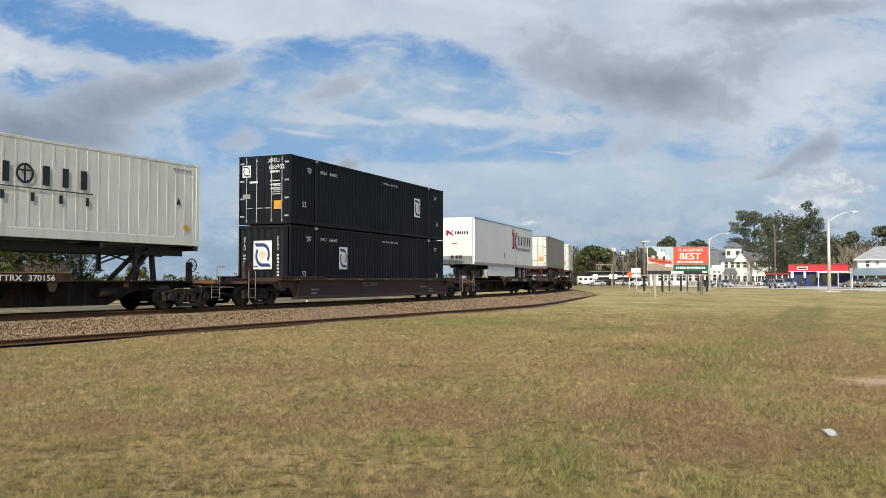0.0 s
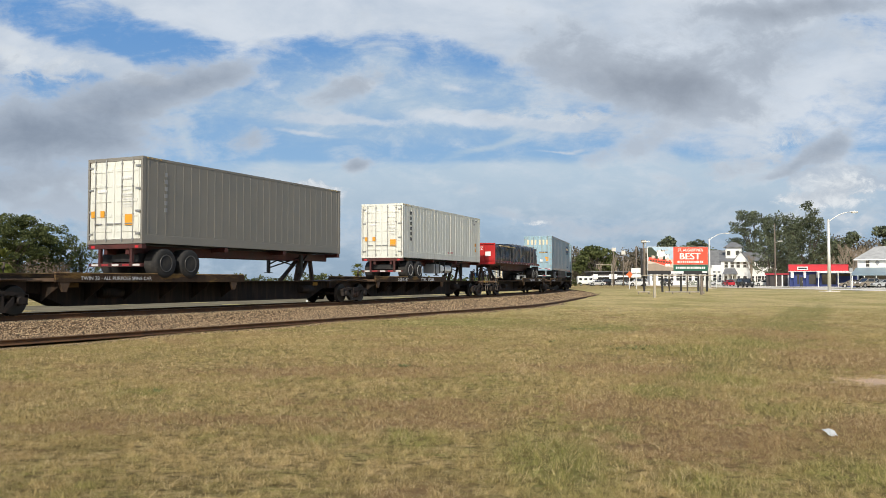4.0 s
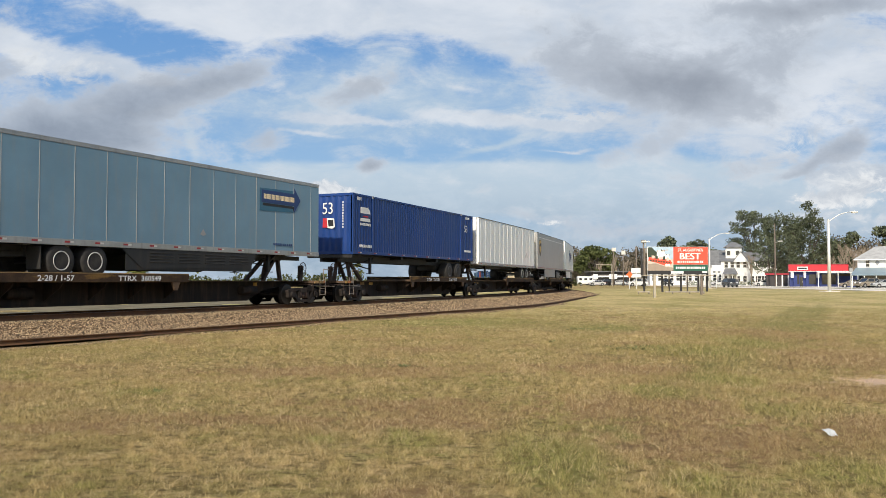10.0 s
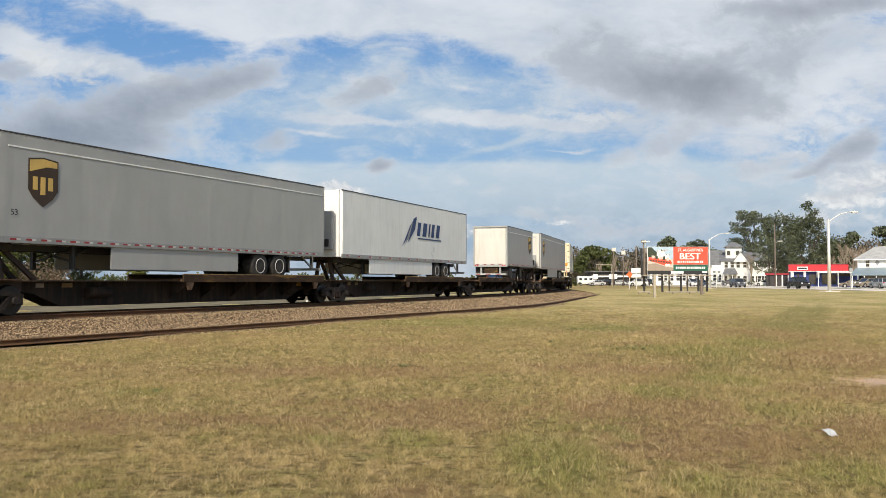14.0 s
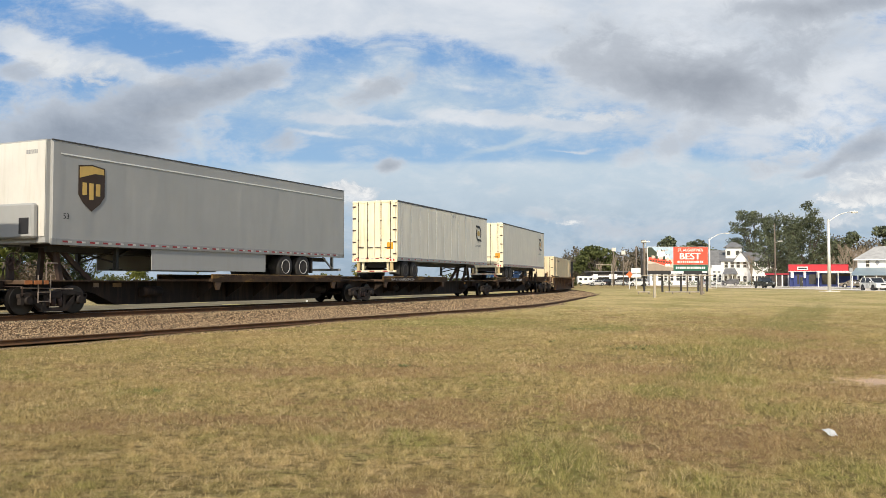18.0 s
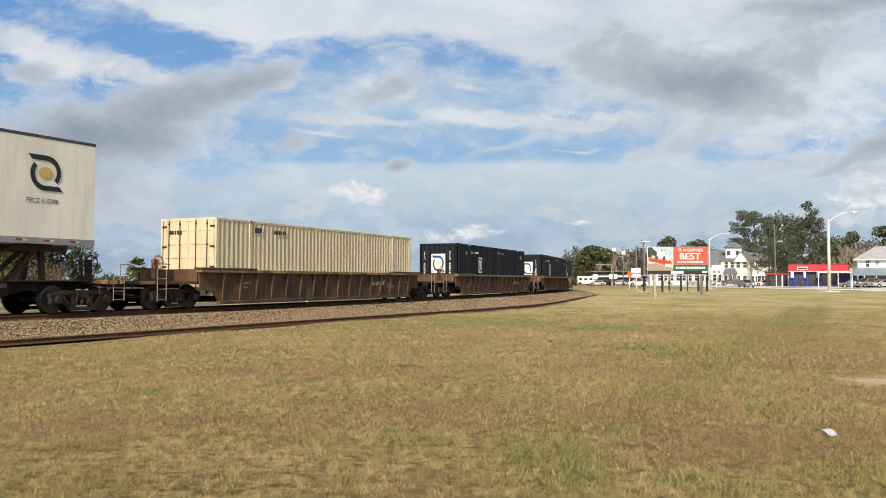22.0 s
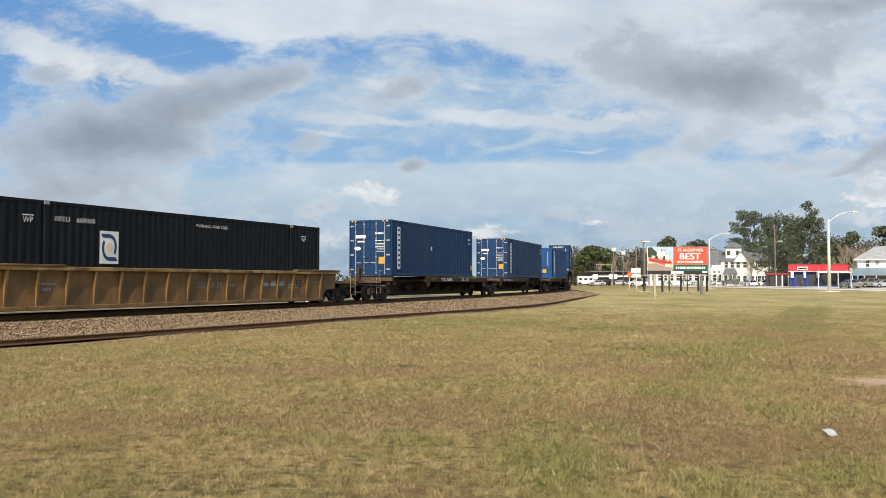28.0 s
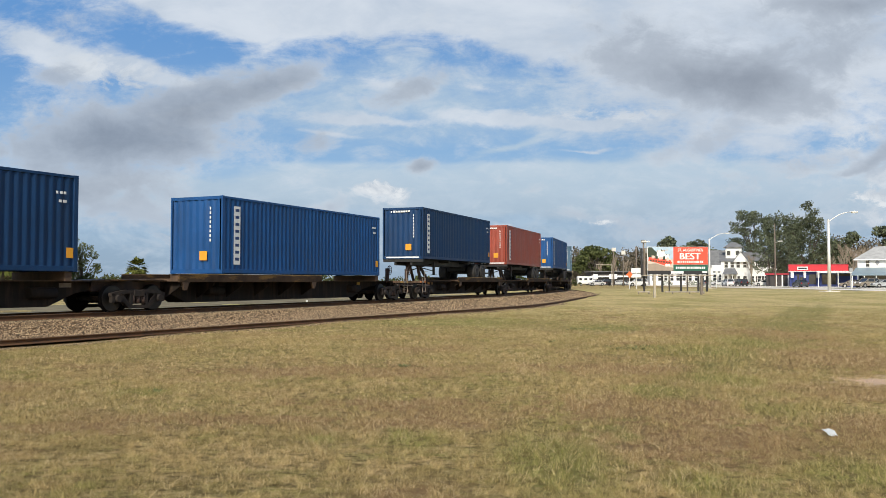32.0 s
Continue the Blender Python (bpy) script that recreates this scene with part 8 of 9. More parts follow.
def big_house():
    y, g = 262.0, 0.3
    x0, x1 = across(1276, y), across(1368, y)
    ob = thing("white_house", "large white weatherboard house with grey roofs, dormers and a square cupola", "house")
    eave = up_at(463, y)
    part("wall", box(B(), x0, x1, y, y + 14, g, eave), M["wall_white"], ob)
    boards(ob, x0, x1, y, g + 0.3, eave)
    part("roof", gable_roof(B(), x0, x1, y, y + 14, eave, up_at(447, y + 7), "x"), M["roof_grey"], ob)
    for i, px in enumerate((1282, 1292, 1302, 1313, 1325, 1337, 1348, 1359)):
        for row, py in enumerate((474, 499)):
            window_at(ob, across(px, y), y - 0.04, up_at(py, y), 0.95, 1.7, px > 1330)
    # front gable
    ga, gb = across(1296, y), across(1322, y)
    part("front_gable", prism(B(), [(ga, eave - 0.2), (gb, eave - 0.2), ((ga + gb) / 2, up_at(447, y))], y - 1.0, y + 3), M["wall_white"], ob)
    part("gable_trim", beam(beam(B(), (ga - 0.3, y - 1.05, eave - 0.4), ((ga + gb) / 2, y - 1.05, up_at(446, y)), 0.25), ((ga + gb) / 2, y - 1.05, up_at(446, y)), (gb + 0.3, y - 1.05, eave - 0.4), 0.25), M["roof_grey"], ob)
    # cupola
    ca, cb = across(1284, y), across(1311, y)
    cz = up_at(438, y)
    cup = part("cupola", box(B(), ca, cb, y + 2, y + 7, eave, cz), M["wall_white"], ob)
    for px in (1286, 1301):
        part("pane", box(B(), across(px, y), across(px + 6, y), y + 1.95, y + 2.02, cz - 2.4, cz - 1.0), M["glass"], cup)
    bm = B()
    vs = [bm.verts.new(p) for p in ((ca - 0.7, y + 1.3, cz), (cb + 0.7, y + 1.3, cz), (cb + 0.7, y + 7.7, cz), (ca - 0.7, y + 7.7, cz), ((ca + cb) / 2 - 0.6, y + 4.5, up_at(428, y)), ((ca + cb) / 2 + 0.6, y + 4.5, up_at(428, y)))]
    for q in ((0, 1, 5, 4), (1, 2, 5), (2, 3, 4, 5), (3, 0, 4), (0, 3, 2, 1)):
        bm.faces.new([vs[i] for i in q])
    part("cupola_roof", bm, M["roof_grey"], ob)
    # porch
    pa, pb = across(1278, y), across(1304, y)
    bm = B()
    vs = [bm.verts.new(p) for p in ((pa, y - 4, up_at(486, y)), (pb, y - 4, up_at(486, y)), (pb - 0.8, y, up_at(475, y)), (pa + 0.8, y, up_at(475, y)), (pa, y, up_at(486, y)), (pb, y, up_at(486, y)))]
    for q in ((0, 1, 2, 3), (0, 3, 4), (1, 5, 2), (0, 4, 5, 1)):
        bm.faces.new([vs[i] for i in q])
    part("porch_roof", bm, M["roof_grey"], ob)
    for x in np.linspace(pa + 0.3, pb - 0.3, 4):
        part("porch_post", box(B(), x - 0.12, x + 0.12, y - 3.9, y - 3.65, g, up_at(486, y)), M["white"], ob)
    part("balcony_rail", box(B(), pa, pb, y - 3.9, y - 3.8, g + 0.8, g + 0.95), M["white"], ob)
    return ob


def left_house():
    y, g = 285.0, 0.3
    x0, x1 = across(1150, y), across(1290, y)
    ob = thing("white_guest_house", "long white two-storey house with a grey roof behind the billboard", "house")
    eave = up_at(474, y)
    part("wall", box(B(), x0, x1, y, y + 10, g, eave), M["wall_white"], ob)
    boards(ob, x0, x1, y, g + 0.3, eave)
    part("roof", gable_roof(B(), across(1256, y), x1, y, y + 10, eave, up_at(444, y + 5), "x"), M["roof_grey"], ob)
    part("roof_low", gable_roof(B(), x0, across(1254, y), y, y + 10, eave, up_at(468, y + 5), "x"), M["roof_grey"], ob)
    for i in range(13):
        window_at(ob, across(1154 + i * 10.4, y), y - 0.04, up_at(497, y), 1.0, 2.0)
    for i in range(4):
        window_at(ob, across(1258 + i * 8, y), y - 0.04, up_at(483, y), 0.8, 1.2)
    return ob


def store():
    y, g = 190.0, 0.3
    x0, x1 = across(1398, y), across(1490, y)
    ob = thing("corner_store", "small store with bright red fascia, blue walls and white columns", "store")
    zf, zt = up_at(481, y), up_at(468.5, y)
    part("wall", box(B(), x0, x1, y + 0.6, y + 11, g, zf), M["store_blue"], ob)
    part("fascia", box(B(), x0 - 0.3, x1 + 0.2, y - 0.4, y + 11.3, zf, zt, 0.03), M["store_red"], ob)
    part("fascia_trim", box(B(), x0 - 0.35, x1 + 0.25, y - 0.46, y - 0.40, zt - 0.12, zt + 0.03), M["crimson"], ob)
    part("fascia_trim", box(B(), x0 - 0.35, x1 + 0.25, y - 0.46, y - 0.40, zf, zf + 0.1), M["white"], ob)
    sign = part("sign", box(B(), across(1410, y), across(1427, y), y - 0.5, y - 0.41, up_at(478, y), up_at(472.5, y)), M["wall_white"], ob, "pale sign board")
    part("sign_mark", box(B(), across(1411.5, y), across(1425.5, y), y - 0.52, y - 0.50, up_at(476.6, y), up_at(474, y)), M["black"], sign)
    for px, w, m in ((1399, 5, M["white"]), (1403.5, 6, M["store_blue"]), (1420, 4, M["white"]), (1424, 4, M["store_blue"]), (1441, 5, M["white"]), (1446, 3, M["store_blue"])):
        part("column", box(B(), across(px, y), across(px + w, y), y - 0.1, y + 0.3, g if m is not M["white"] else up_at(492, y), zf if m is M["white"] else up_at(488, y), 0.01), m, ob)
    for px, w in ((1407, 6), (1429, 11), (1450, 10), (1463, 9)):
        win = part("window", box(B(), across(px, y) - 0.08, across(px + w, y) + 0.08, y + 0.5, y + 0.6, g + 0.5, up_at(485, y)), M["store_blue"], ob)
        part("pane", box(B(), across(px, y), across(px + w, y), y + 0.46, y + 0.5, g + 0.6, up_at(486, y)), M["glass"], win)
    door = part("door", box(B(), across(1414, y), across(1419, y), y + 0.45, y + 0.58, g, g + 2.15), M["glass"], ob)
    part("door_handle", box(B(), across(1418, y), across(1418.4, y), y + 0.38, y + 0.45, g + 0.9, g + 1.3), M["alu"], door)
    # side canopy
    part("canopy", box(B(), across(1441, y), across(1506, y), y - 3.0, y + 0.5, up_at(484, y), up_at(481.3, y)), M["roof_metal"], ob)
    for px in (1443, 1474, 1504):
        part("canopy_post", rod(B(), (across(px, y), y - 2.8, g), (across(px, y), y - 2.8, up_at(484, y)), 0.09, 8), M["white"], ob)
    part("side_wall", box(B(), across(1473, y), across(1506, y), y + 0.6, y + 6, g, up_at(489, y)), M["store_blue"], ob)
    # dark strip standing in for the shade below the canopy
    part("side_band", box(B(), across(1473, y), across(1506, y), y + 0.55, y + 6, up_at(489, y), up_at(485, y)), M["dark_wall"], ob)
    return ob


def annex():
    y, g = 206.0, 0.3
    x0, x1 = across(1356, y), across(1399, y)
    ob = thing("store_annex", "low dark annex with a dark red roof edge beside the store", "store")
    part("wall", box(B(), x0, x1, y, y + 9, g, up_at(487, y)), M["dark_wall"], ob)
    part("roof_edge", box(B(), x0 - 0.3, x1, y - 0.3, y + 9, up_at(487, y), up_at(484, y)), M["crimson"], ob)
    for px in (1371, 1381, 1391):
        part("pilaster", box(B(), across(px, y), across(px + 2.4, y), y - 0.1, y, g, up_at(487, y)), M["white"], ob)
    for px in (1360, 1375, 1385):
        part("door", box(B(), across(px, y), across(px + 4.5, y), y - 0.06, y, g, g + 2.1), M["dark_wall"], ob)
    return ob


def right_house():
    y, g = 165.0, 0.3
    x0, x1 = across(1518, y), across(1640, y)
    ob = thing("white_shop_house", "white two-storey house with grey hipped roof and a blue-grey awning", "house")
    eave = up_at(459, y)
    part("wall", box(B(), x0, x1, y, y + 9, g, eave), M["wall_white"], ob)
    boards(ob, x0, x1, y, up_at(474, y), eave, 0.35)
    bm = B()
    rz = up_at(437, y + 4.5)
    vs = [bm.verts.new(q) for q in ((x0 - 0.7, y - 0.7, eave), (x1 + 0.7, y - 0.7, eave), (x1 + 0.7, y + 9.7, eave), (x0 - 0.7, y + 9.7, eave), (x0 + 3.2, y + 4.5, rz), (x1 + 0.7, y + 4.5, rz))]
    for q in ((0, 1, 5, 4), (2, 3, 4, 5), (0, 4, 3), (1, 2, 5), (0, 3, 2, 1)):
        bm.faces.new([vs[i] for i in q])
    part("roof", bm, M["roof_slate"], ob)
    part("eave_board", box(B(), x0 - 0.7, x1 + 0.7, y - 0.74, y - 0.70, eave - 0.25, eave - 0.01), M["white"], ob)
    for px in (1531, 1563, 1590):
        window_at(ob, across(px, y), y - 0.04, up_at(472.5, y), 0.6, 1.25)
    cx, cz = across(1549, y), up_at(465, y)
    part("diamond_vent", prism(B(), [(cx - 0.4, cz), (cx, cz - 0.6), (cx + 0.4, cz), (cx, cz + 0.6)], y - 0.09, y - 0.03), M["grey_mark"], ob)
    bm = B()
    a0, a1 = across(1506, y), across(1645, y)
    vs = [bm.verts.new(p) for p in ((a0, y - 5, up_at(487, y)), (a1, y - 5, up_at(487, y)), (a1, y, up_at(474, y)), (a0 + 1.0, y, up_at(474, y)), (a0, y - 5, up_at(488.2, y)), (a1, y - 5, up_at(488.2, y)), (a1, y, up_at(475, y)), (a0 + 1.0, y, up_at(475, y)))]
    for q in ((0, 1, 2, 3), (4, 7, 6, 5), (0, 4, 5, 1), (0, 3, 7, 4)):
        bm.faces.new([vs[i] for i in q])
    part("awning", bm, M["awning"], ob, "sloping blue-grey metal awning")
    for i in range(8):
        x = a0 + 0.3 + i * 2.0
        part("awning_post", box(B(), x - 0.07, x + 0.07, y - 4.9, y - 4.75, g, up_at(488.3, y)), M["white"], ob)
    # dark sheet: the awning's shade is painted into the shop front
    part("shop_front", box(B(), x0 + 0.2, x1, y - 0.12, y - 0.04, g, up_at(482, y)), M["dark_wall"], ob)
    for i in range(5):
        part("shop_window", box(B(), x0 + 0.8 + i * 2.6, x0 + 2.7 + i * 2.6, y - 0.16, y - 0.12, g + 0.6, up_at(486, y)), M["glass"], ob)
    return ob


def low_shops():
    y, g = 262.0, 0.25
    x0, x1 = across(1046, y), across(1113, y)
    ob = thing("roadside_shops", "low dark shop row with a pale fascia stripe", "shops")
    part("wall", box(B(), x0, x1, y, y + 10, g, up_at(482, y)), M["dark_wall"], ob)
    part("roof", box(B(), x0 - 0.4, x1 + 0.4, y - 0.8, y + 10, up_at(482, y), up_at(480.5, y)), M["roof_grey"], ob)
    part("fascia", box(B(), x0, x1, y - 0.85, y - 0.7, up_at(491, y), up_at(488, y)), M["wall_white"], ob)
    for px0, px1 in ((1049, 1057), (1077, 1091)):
        part("sign", box(B(), across(px0, y), across(px1, y), y - 0.95, y - 0.86, up_at(494, y), up_at(485.5, y)), M["white"], ob)
    for i in range(6):
        a = across(1050 + i * 10.5, y)
        part("shop_window", box(B(), a, a + 1.3, y - 0.06, y, g + 0.4, g + 2.0), M["glass"], ob)
    return ob


turned(big_house(), across(1276, 262.0), 262.0, -18)
turned(left_house(), across(1150, 285.0), 285.0, -8)
turned(store(), across(1398, 190.0), 190.0, -21)
turned(annex(), across(1356, 206.0), 206.0, -20)
turned(right_house(), across(1518, 165.0), 165.0, -25)
low_shops()

# ---- trees beyond the road ----
tree("broad old live oak with grey-green open crown", (across(1345, 286), 286, 0.2), crown_at(1290, 1382, 372, 452, 286, 120, 1, (0.055, 0.125)) + crown_at(1304, 1350, 368, 400, 286, 12, 21, (0.16, 0.28)), 14.0, 0.29, M["oak"], 31, 0.55, "live oaks behind the houses")
tree("low live oak with branches hanging before the white house", (across(1376, 236), 236, 0.2), crown_at(1326, 1398, 420, 488, 236, 80, 24, (0.06, 0.13)), 17.0, 0.24, M["oak"], 36, 0.4, "live oaks behind the houses")
tree("tall live oak with dark layered crown", (across(1392, 262), 262, 0.2), crown_at(1346, 1420, 374, 488, 262, 140, 2, (0.06, 0.13)), 18.0, 0.27, M["oak"], 32, 0.5, "live oaks behind the houses")
tree("tallest live oak with a ragged dark top", (across(1430, 222), 222, 0.2), crown_at(1384, 1470, 384, 486, 222, 170, 3, (0.06, 0.13)) + crown_at(1404, 1452, 358, 410, 222, 22, 23, (0.14, 0.26)), 23.0, 0.23, M["oak"], 33, 0.55, "live oaks behind the houses")
tree("dark rounded tree behind the store", (across(1488, 250), 250, 0.2), crown_at(1462, 1516, 404, 480, 250, 14, 4, (0.18, 0.3)), 16.0, 0.45, M["oak"], 34, 0.4)
tree("dark tree rising behind the white house", (across(1575, 240), 240, 0.2), crown_at(1552, 1620, 402, 470, 240, 14, 5, (0.18, 0.3)), 16.0, 0.45, M["oak"], 35, 0.4)
for i, (px, y, py) in enumerate(((1498, 212, 416), (1512, 205, 424), (1524, 215, 420), (1536, 225, 425), (1330, 255, 440), (1092, 300, 445), (1110, 310, 448), (1062, 290, 455), (1487, 208, 432), (1518, 200, 436))):
    x = across(px, y)
    bare_tree("leafless pale brown tree with fine branches", (x, y, 0.2), up_at(py, y), 60 + i, 0.55)
tree("rounded dark green tree beyond the shops", (across(1060, 330), 330, 0.2), crown_at(1016, 1094, 434, 500, 330, 26, 6, (0.16, 0.26)), 11.0, 0.5, M["moss"], 36, 0.4)
tree("dark tree crown above the billboard", (across(1185, 300), 300, 0.2), crown_at(1155, 1205, 421, 480, 300, 12, 7, (0.2, 0.32)), 12.0, 0.5, M["oak"], 37, 0.4)
tree("dark spreading tree above the billboard", (across(1240, 310), 310, 0.2), crown_at(1208, 1268, 424, 480, 310, 13, 8, (0.2, 0.32)), 12.0, 0.5, M["oak"], 38, 0.4)


def woods(name, label, px0, px1, y, tops, seed, material, size, per):
    """A far belt of trees as one mass of leaves with an uneven top."""
    r = random.Random(seed)
    clumps = []
    n = int((px1 - px0) / 9)
    for i in range(n):
        px = px0 + (px1 - px0) * (i + r.random()) / n
        py = tops + r.uniform(-8, 10)
        yy = y + r.uniform(-12, 25)
        top = up_at(py, yy)
        w = (px1 - px0) / n / FOC * yy
        clumps.append((across(px, yy), yy, top * 0.42, w * 1.7, w * 1.7, top * 0.58))
    ob = new(name, leaf_mesh(name, clumps, per, size, material, seed))
    return tagged(ob, label, "woods", kind="stuff")


woods("far_woods", "distant belt of dark green and brown woods", 1000, 1600, 430, 458, 3, M["far_wood"], 0.8, 3.0)
woods("far_woods_behind_railway", "distant low belt of scrub and trees beyond the railway", -60, 1010, 240, 490, 5, M["scrub"], 0.45, 7.0)

woods("right_woods", "tangled brown-green woods behind the store", 1464, 1620, 275, 424, 8, M["brown_wood"], 0.45, 10.0)
woods("left_woods", "grey-brown woods behind the roadside shops", 1000, 1170, 350, 447, 9, M["brown_wood"], 0.5, 9.0)

# ---- scrub and palms behind the railway ----
tree("dense dark green scrub oak behind the railway", (across(30, 84), 84, 0.0), crown_at(-90, 95, 372, 512, 84, 130, 11, (0.07, 0.14)), 130.0, 0.115, M["moss"], 41, 0.3, "scrub oaks behind the railway")
tree("dense green scrub oak behind the railway", (across(110, 88), 88, 0.0), crown_at(45, 132, 396, 512, 88, 90, 12, (0.08, 0.16)), 130.0, 0.115, M["moss"], 42, 0.3, "scrub oaks behind the railway")
tree("smaller scrub oak with an open crown", (across(150, 92), 92, 0.0), crown_at(118, 174, 428, 512, 92, 60, 13, (0.09, 0.18)), 90.0, 0.12, M["moss"], 43, 0.22, "scrub oaks behind the railway")
palm("yellow-green cabbage palm at the edge of the scrub", (across(4, 76), 76, 0), up_at(452, 76) - 0.6, 1, 90, 0.95)
palm("round-headed cabbage palm above the brush", (across(241, 98), 98, 0), up_at(474, 98), 2, 170, 0.92)
palm("small cabbage palm in the brush", (across(632, 130), 130, 0), up_at(478, 130), 3, 80, 0.8)
brush = new("dry_brush", leaf_mesh("dry_brush", [(across(px, 78.0) + 0.4 * math.sin(px), 78.0 + 2 * math.sin(px * 0.7), up_at(490, 78), 0.9, 0.9, up_at(456 + 12 * math.sin(px * 0.9) ** 2, 78) - up_at(490, 78)) for px in range(8, 130, 9)], 45.0, 0.11, M["brush"], 51, 0.2))
tagged(brush, "dry grey-brown brush behind the railway", "brush", kind="stuff")
low = new("low_scrub", leaf_mesh("low_scrub", [(across(px, 120.0), 120.0 + 6 * math.sin(px), 0.5, 1.6, 1.6, 0.7 + 1.1 * abs(math.sin(px * 0.13)) ** 2) for px in (150, 172, 195, 215, 262, 285, 350, 372, 398, 425, 440, 548, 566, 590, 610, 655, 690, 745)], 45.0, 0.11, M["scrub"], 52, 0.3))
tagged(low, "low green scrub along the far side of the railway", "scrub", kind="stuff")


# ---- clipped shrubs before the houses ----
for px, y, w, h in ((1262, 250, 1.6, 1.5), (1310, 244, 1.3, 1.2), (1330, 242, 1.7, 1.4), (1346, 240, 1.2, 1.0), (1180, 270, 1.6, 1.3), (1222, 272, 1.8, 1.4)):
    x = across(px, y)
    bush = new("shrub", leaf_mesh("shrub", [(x, y, 0.3 + h * 0.5, w, w, h * 0.6), (x + w * 0.6, y, 0.3 + h * 0.35, w * 0.7, w * 0.7, h * 0.45)], 30.0, 0.16, M["oak"], px))
    tagged(bush, "low rounded dark green shrub before a white house", "shrub", "shrubs before the houses")


# ---- vehicles ----
M["lamp_glass"] = flat("clear_lamp_glass", (0.75, 0.76, 0.78), 0.15)
M["tail_red"] = flat("red_lamp_glass", (0.40, 0.01, 0.01), 0.2)
M["trim_black"] = flat("black_plastic_trim", (0.02, 0.02, 0.02), 0.6)
CAR_TYRE = mesh_of("tyre", lathe(B(), [(0.20, -0.10), (0.30, -0.115), (0.335, -0.09), (0.335, 0.09), (0.30, 0.115), (0.20, 0.10)], "y", 18), M["rubber"])
CAR_RIM = mesh_of("rim", lathe(B(), [(0.05, -0.108), (0.19, -0.10), (0.205, -0.11), (0.205, 0.0), (0.05, 0.0)], "y", 14), M["alu"])
CAR_PAINT = {}


def car_paint(color):
    if color not in CAR_PAINT:
        CAR_PAINT[color] = paint("car_paint", color, 0.25, 0.1, 0.04, 1.0, 30, 0.0, dirty=0.08, spec=0.6)
    return CAR_PAINT[color]


SHAPES = {
    "sedan": ([(-2.3, 0.32), (-2.34, 0.62), (-2.2, 0.92), (-1.5, 0.98), (1.0, 0.96), (2.0, 0.84), (2.3, 0.66), (2.32, 0.34), (1.8, 0.24), (-1.8, 0.24)], [(-1.75, 0.95), (-1.05, 1.40), (0.25, 1.43), (1.15, 0.94)], 0.86),
    "hatch": ([(-2.05, 0.32), (-2.1, 0.7), (-2.0, 1.0), (1.0, 0.98), (1.85, 0.86), (2.1, 0.66), (2.1, 0.34), (1.6, 0.24), (-1.6, 0.24)], [(-2.0, 0.98), (-1.6, 1.48), (0.2, 1.52), (1.25, 0.96)], 0.85),
    "suv": ([(-2.3, 0.40), (-2.36, 0.75), (-2.28, 1.10), (1.05, 1.10), (1.95, 1.02), (2.3, 0.80), (2.32, 0.42), (1.8, 0.32), (-1.8, 0.32)], [(-2.25, 1.08), (-1.95, 1.66), (0.3, 1.72), (1.15, 1.08)], 0.92),
    "pickup": ([(-2.85, 0.50), (-2.9, 0.95), (-2.86, 1.16), (-0.75, 1.14), (1.25, 1.16), (2.5, 1.10), (2.8, 0.85), (2.8, 0.48), (2.2, 0.38), (-2.2, 0.38)], [(-0.95, 1.12), (-0.75, 1.80), (0.65, 1.84), (1.45, 1.12)], 0.95),
}


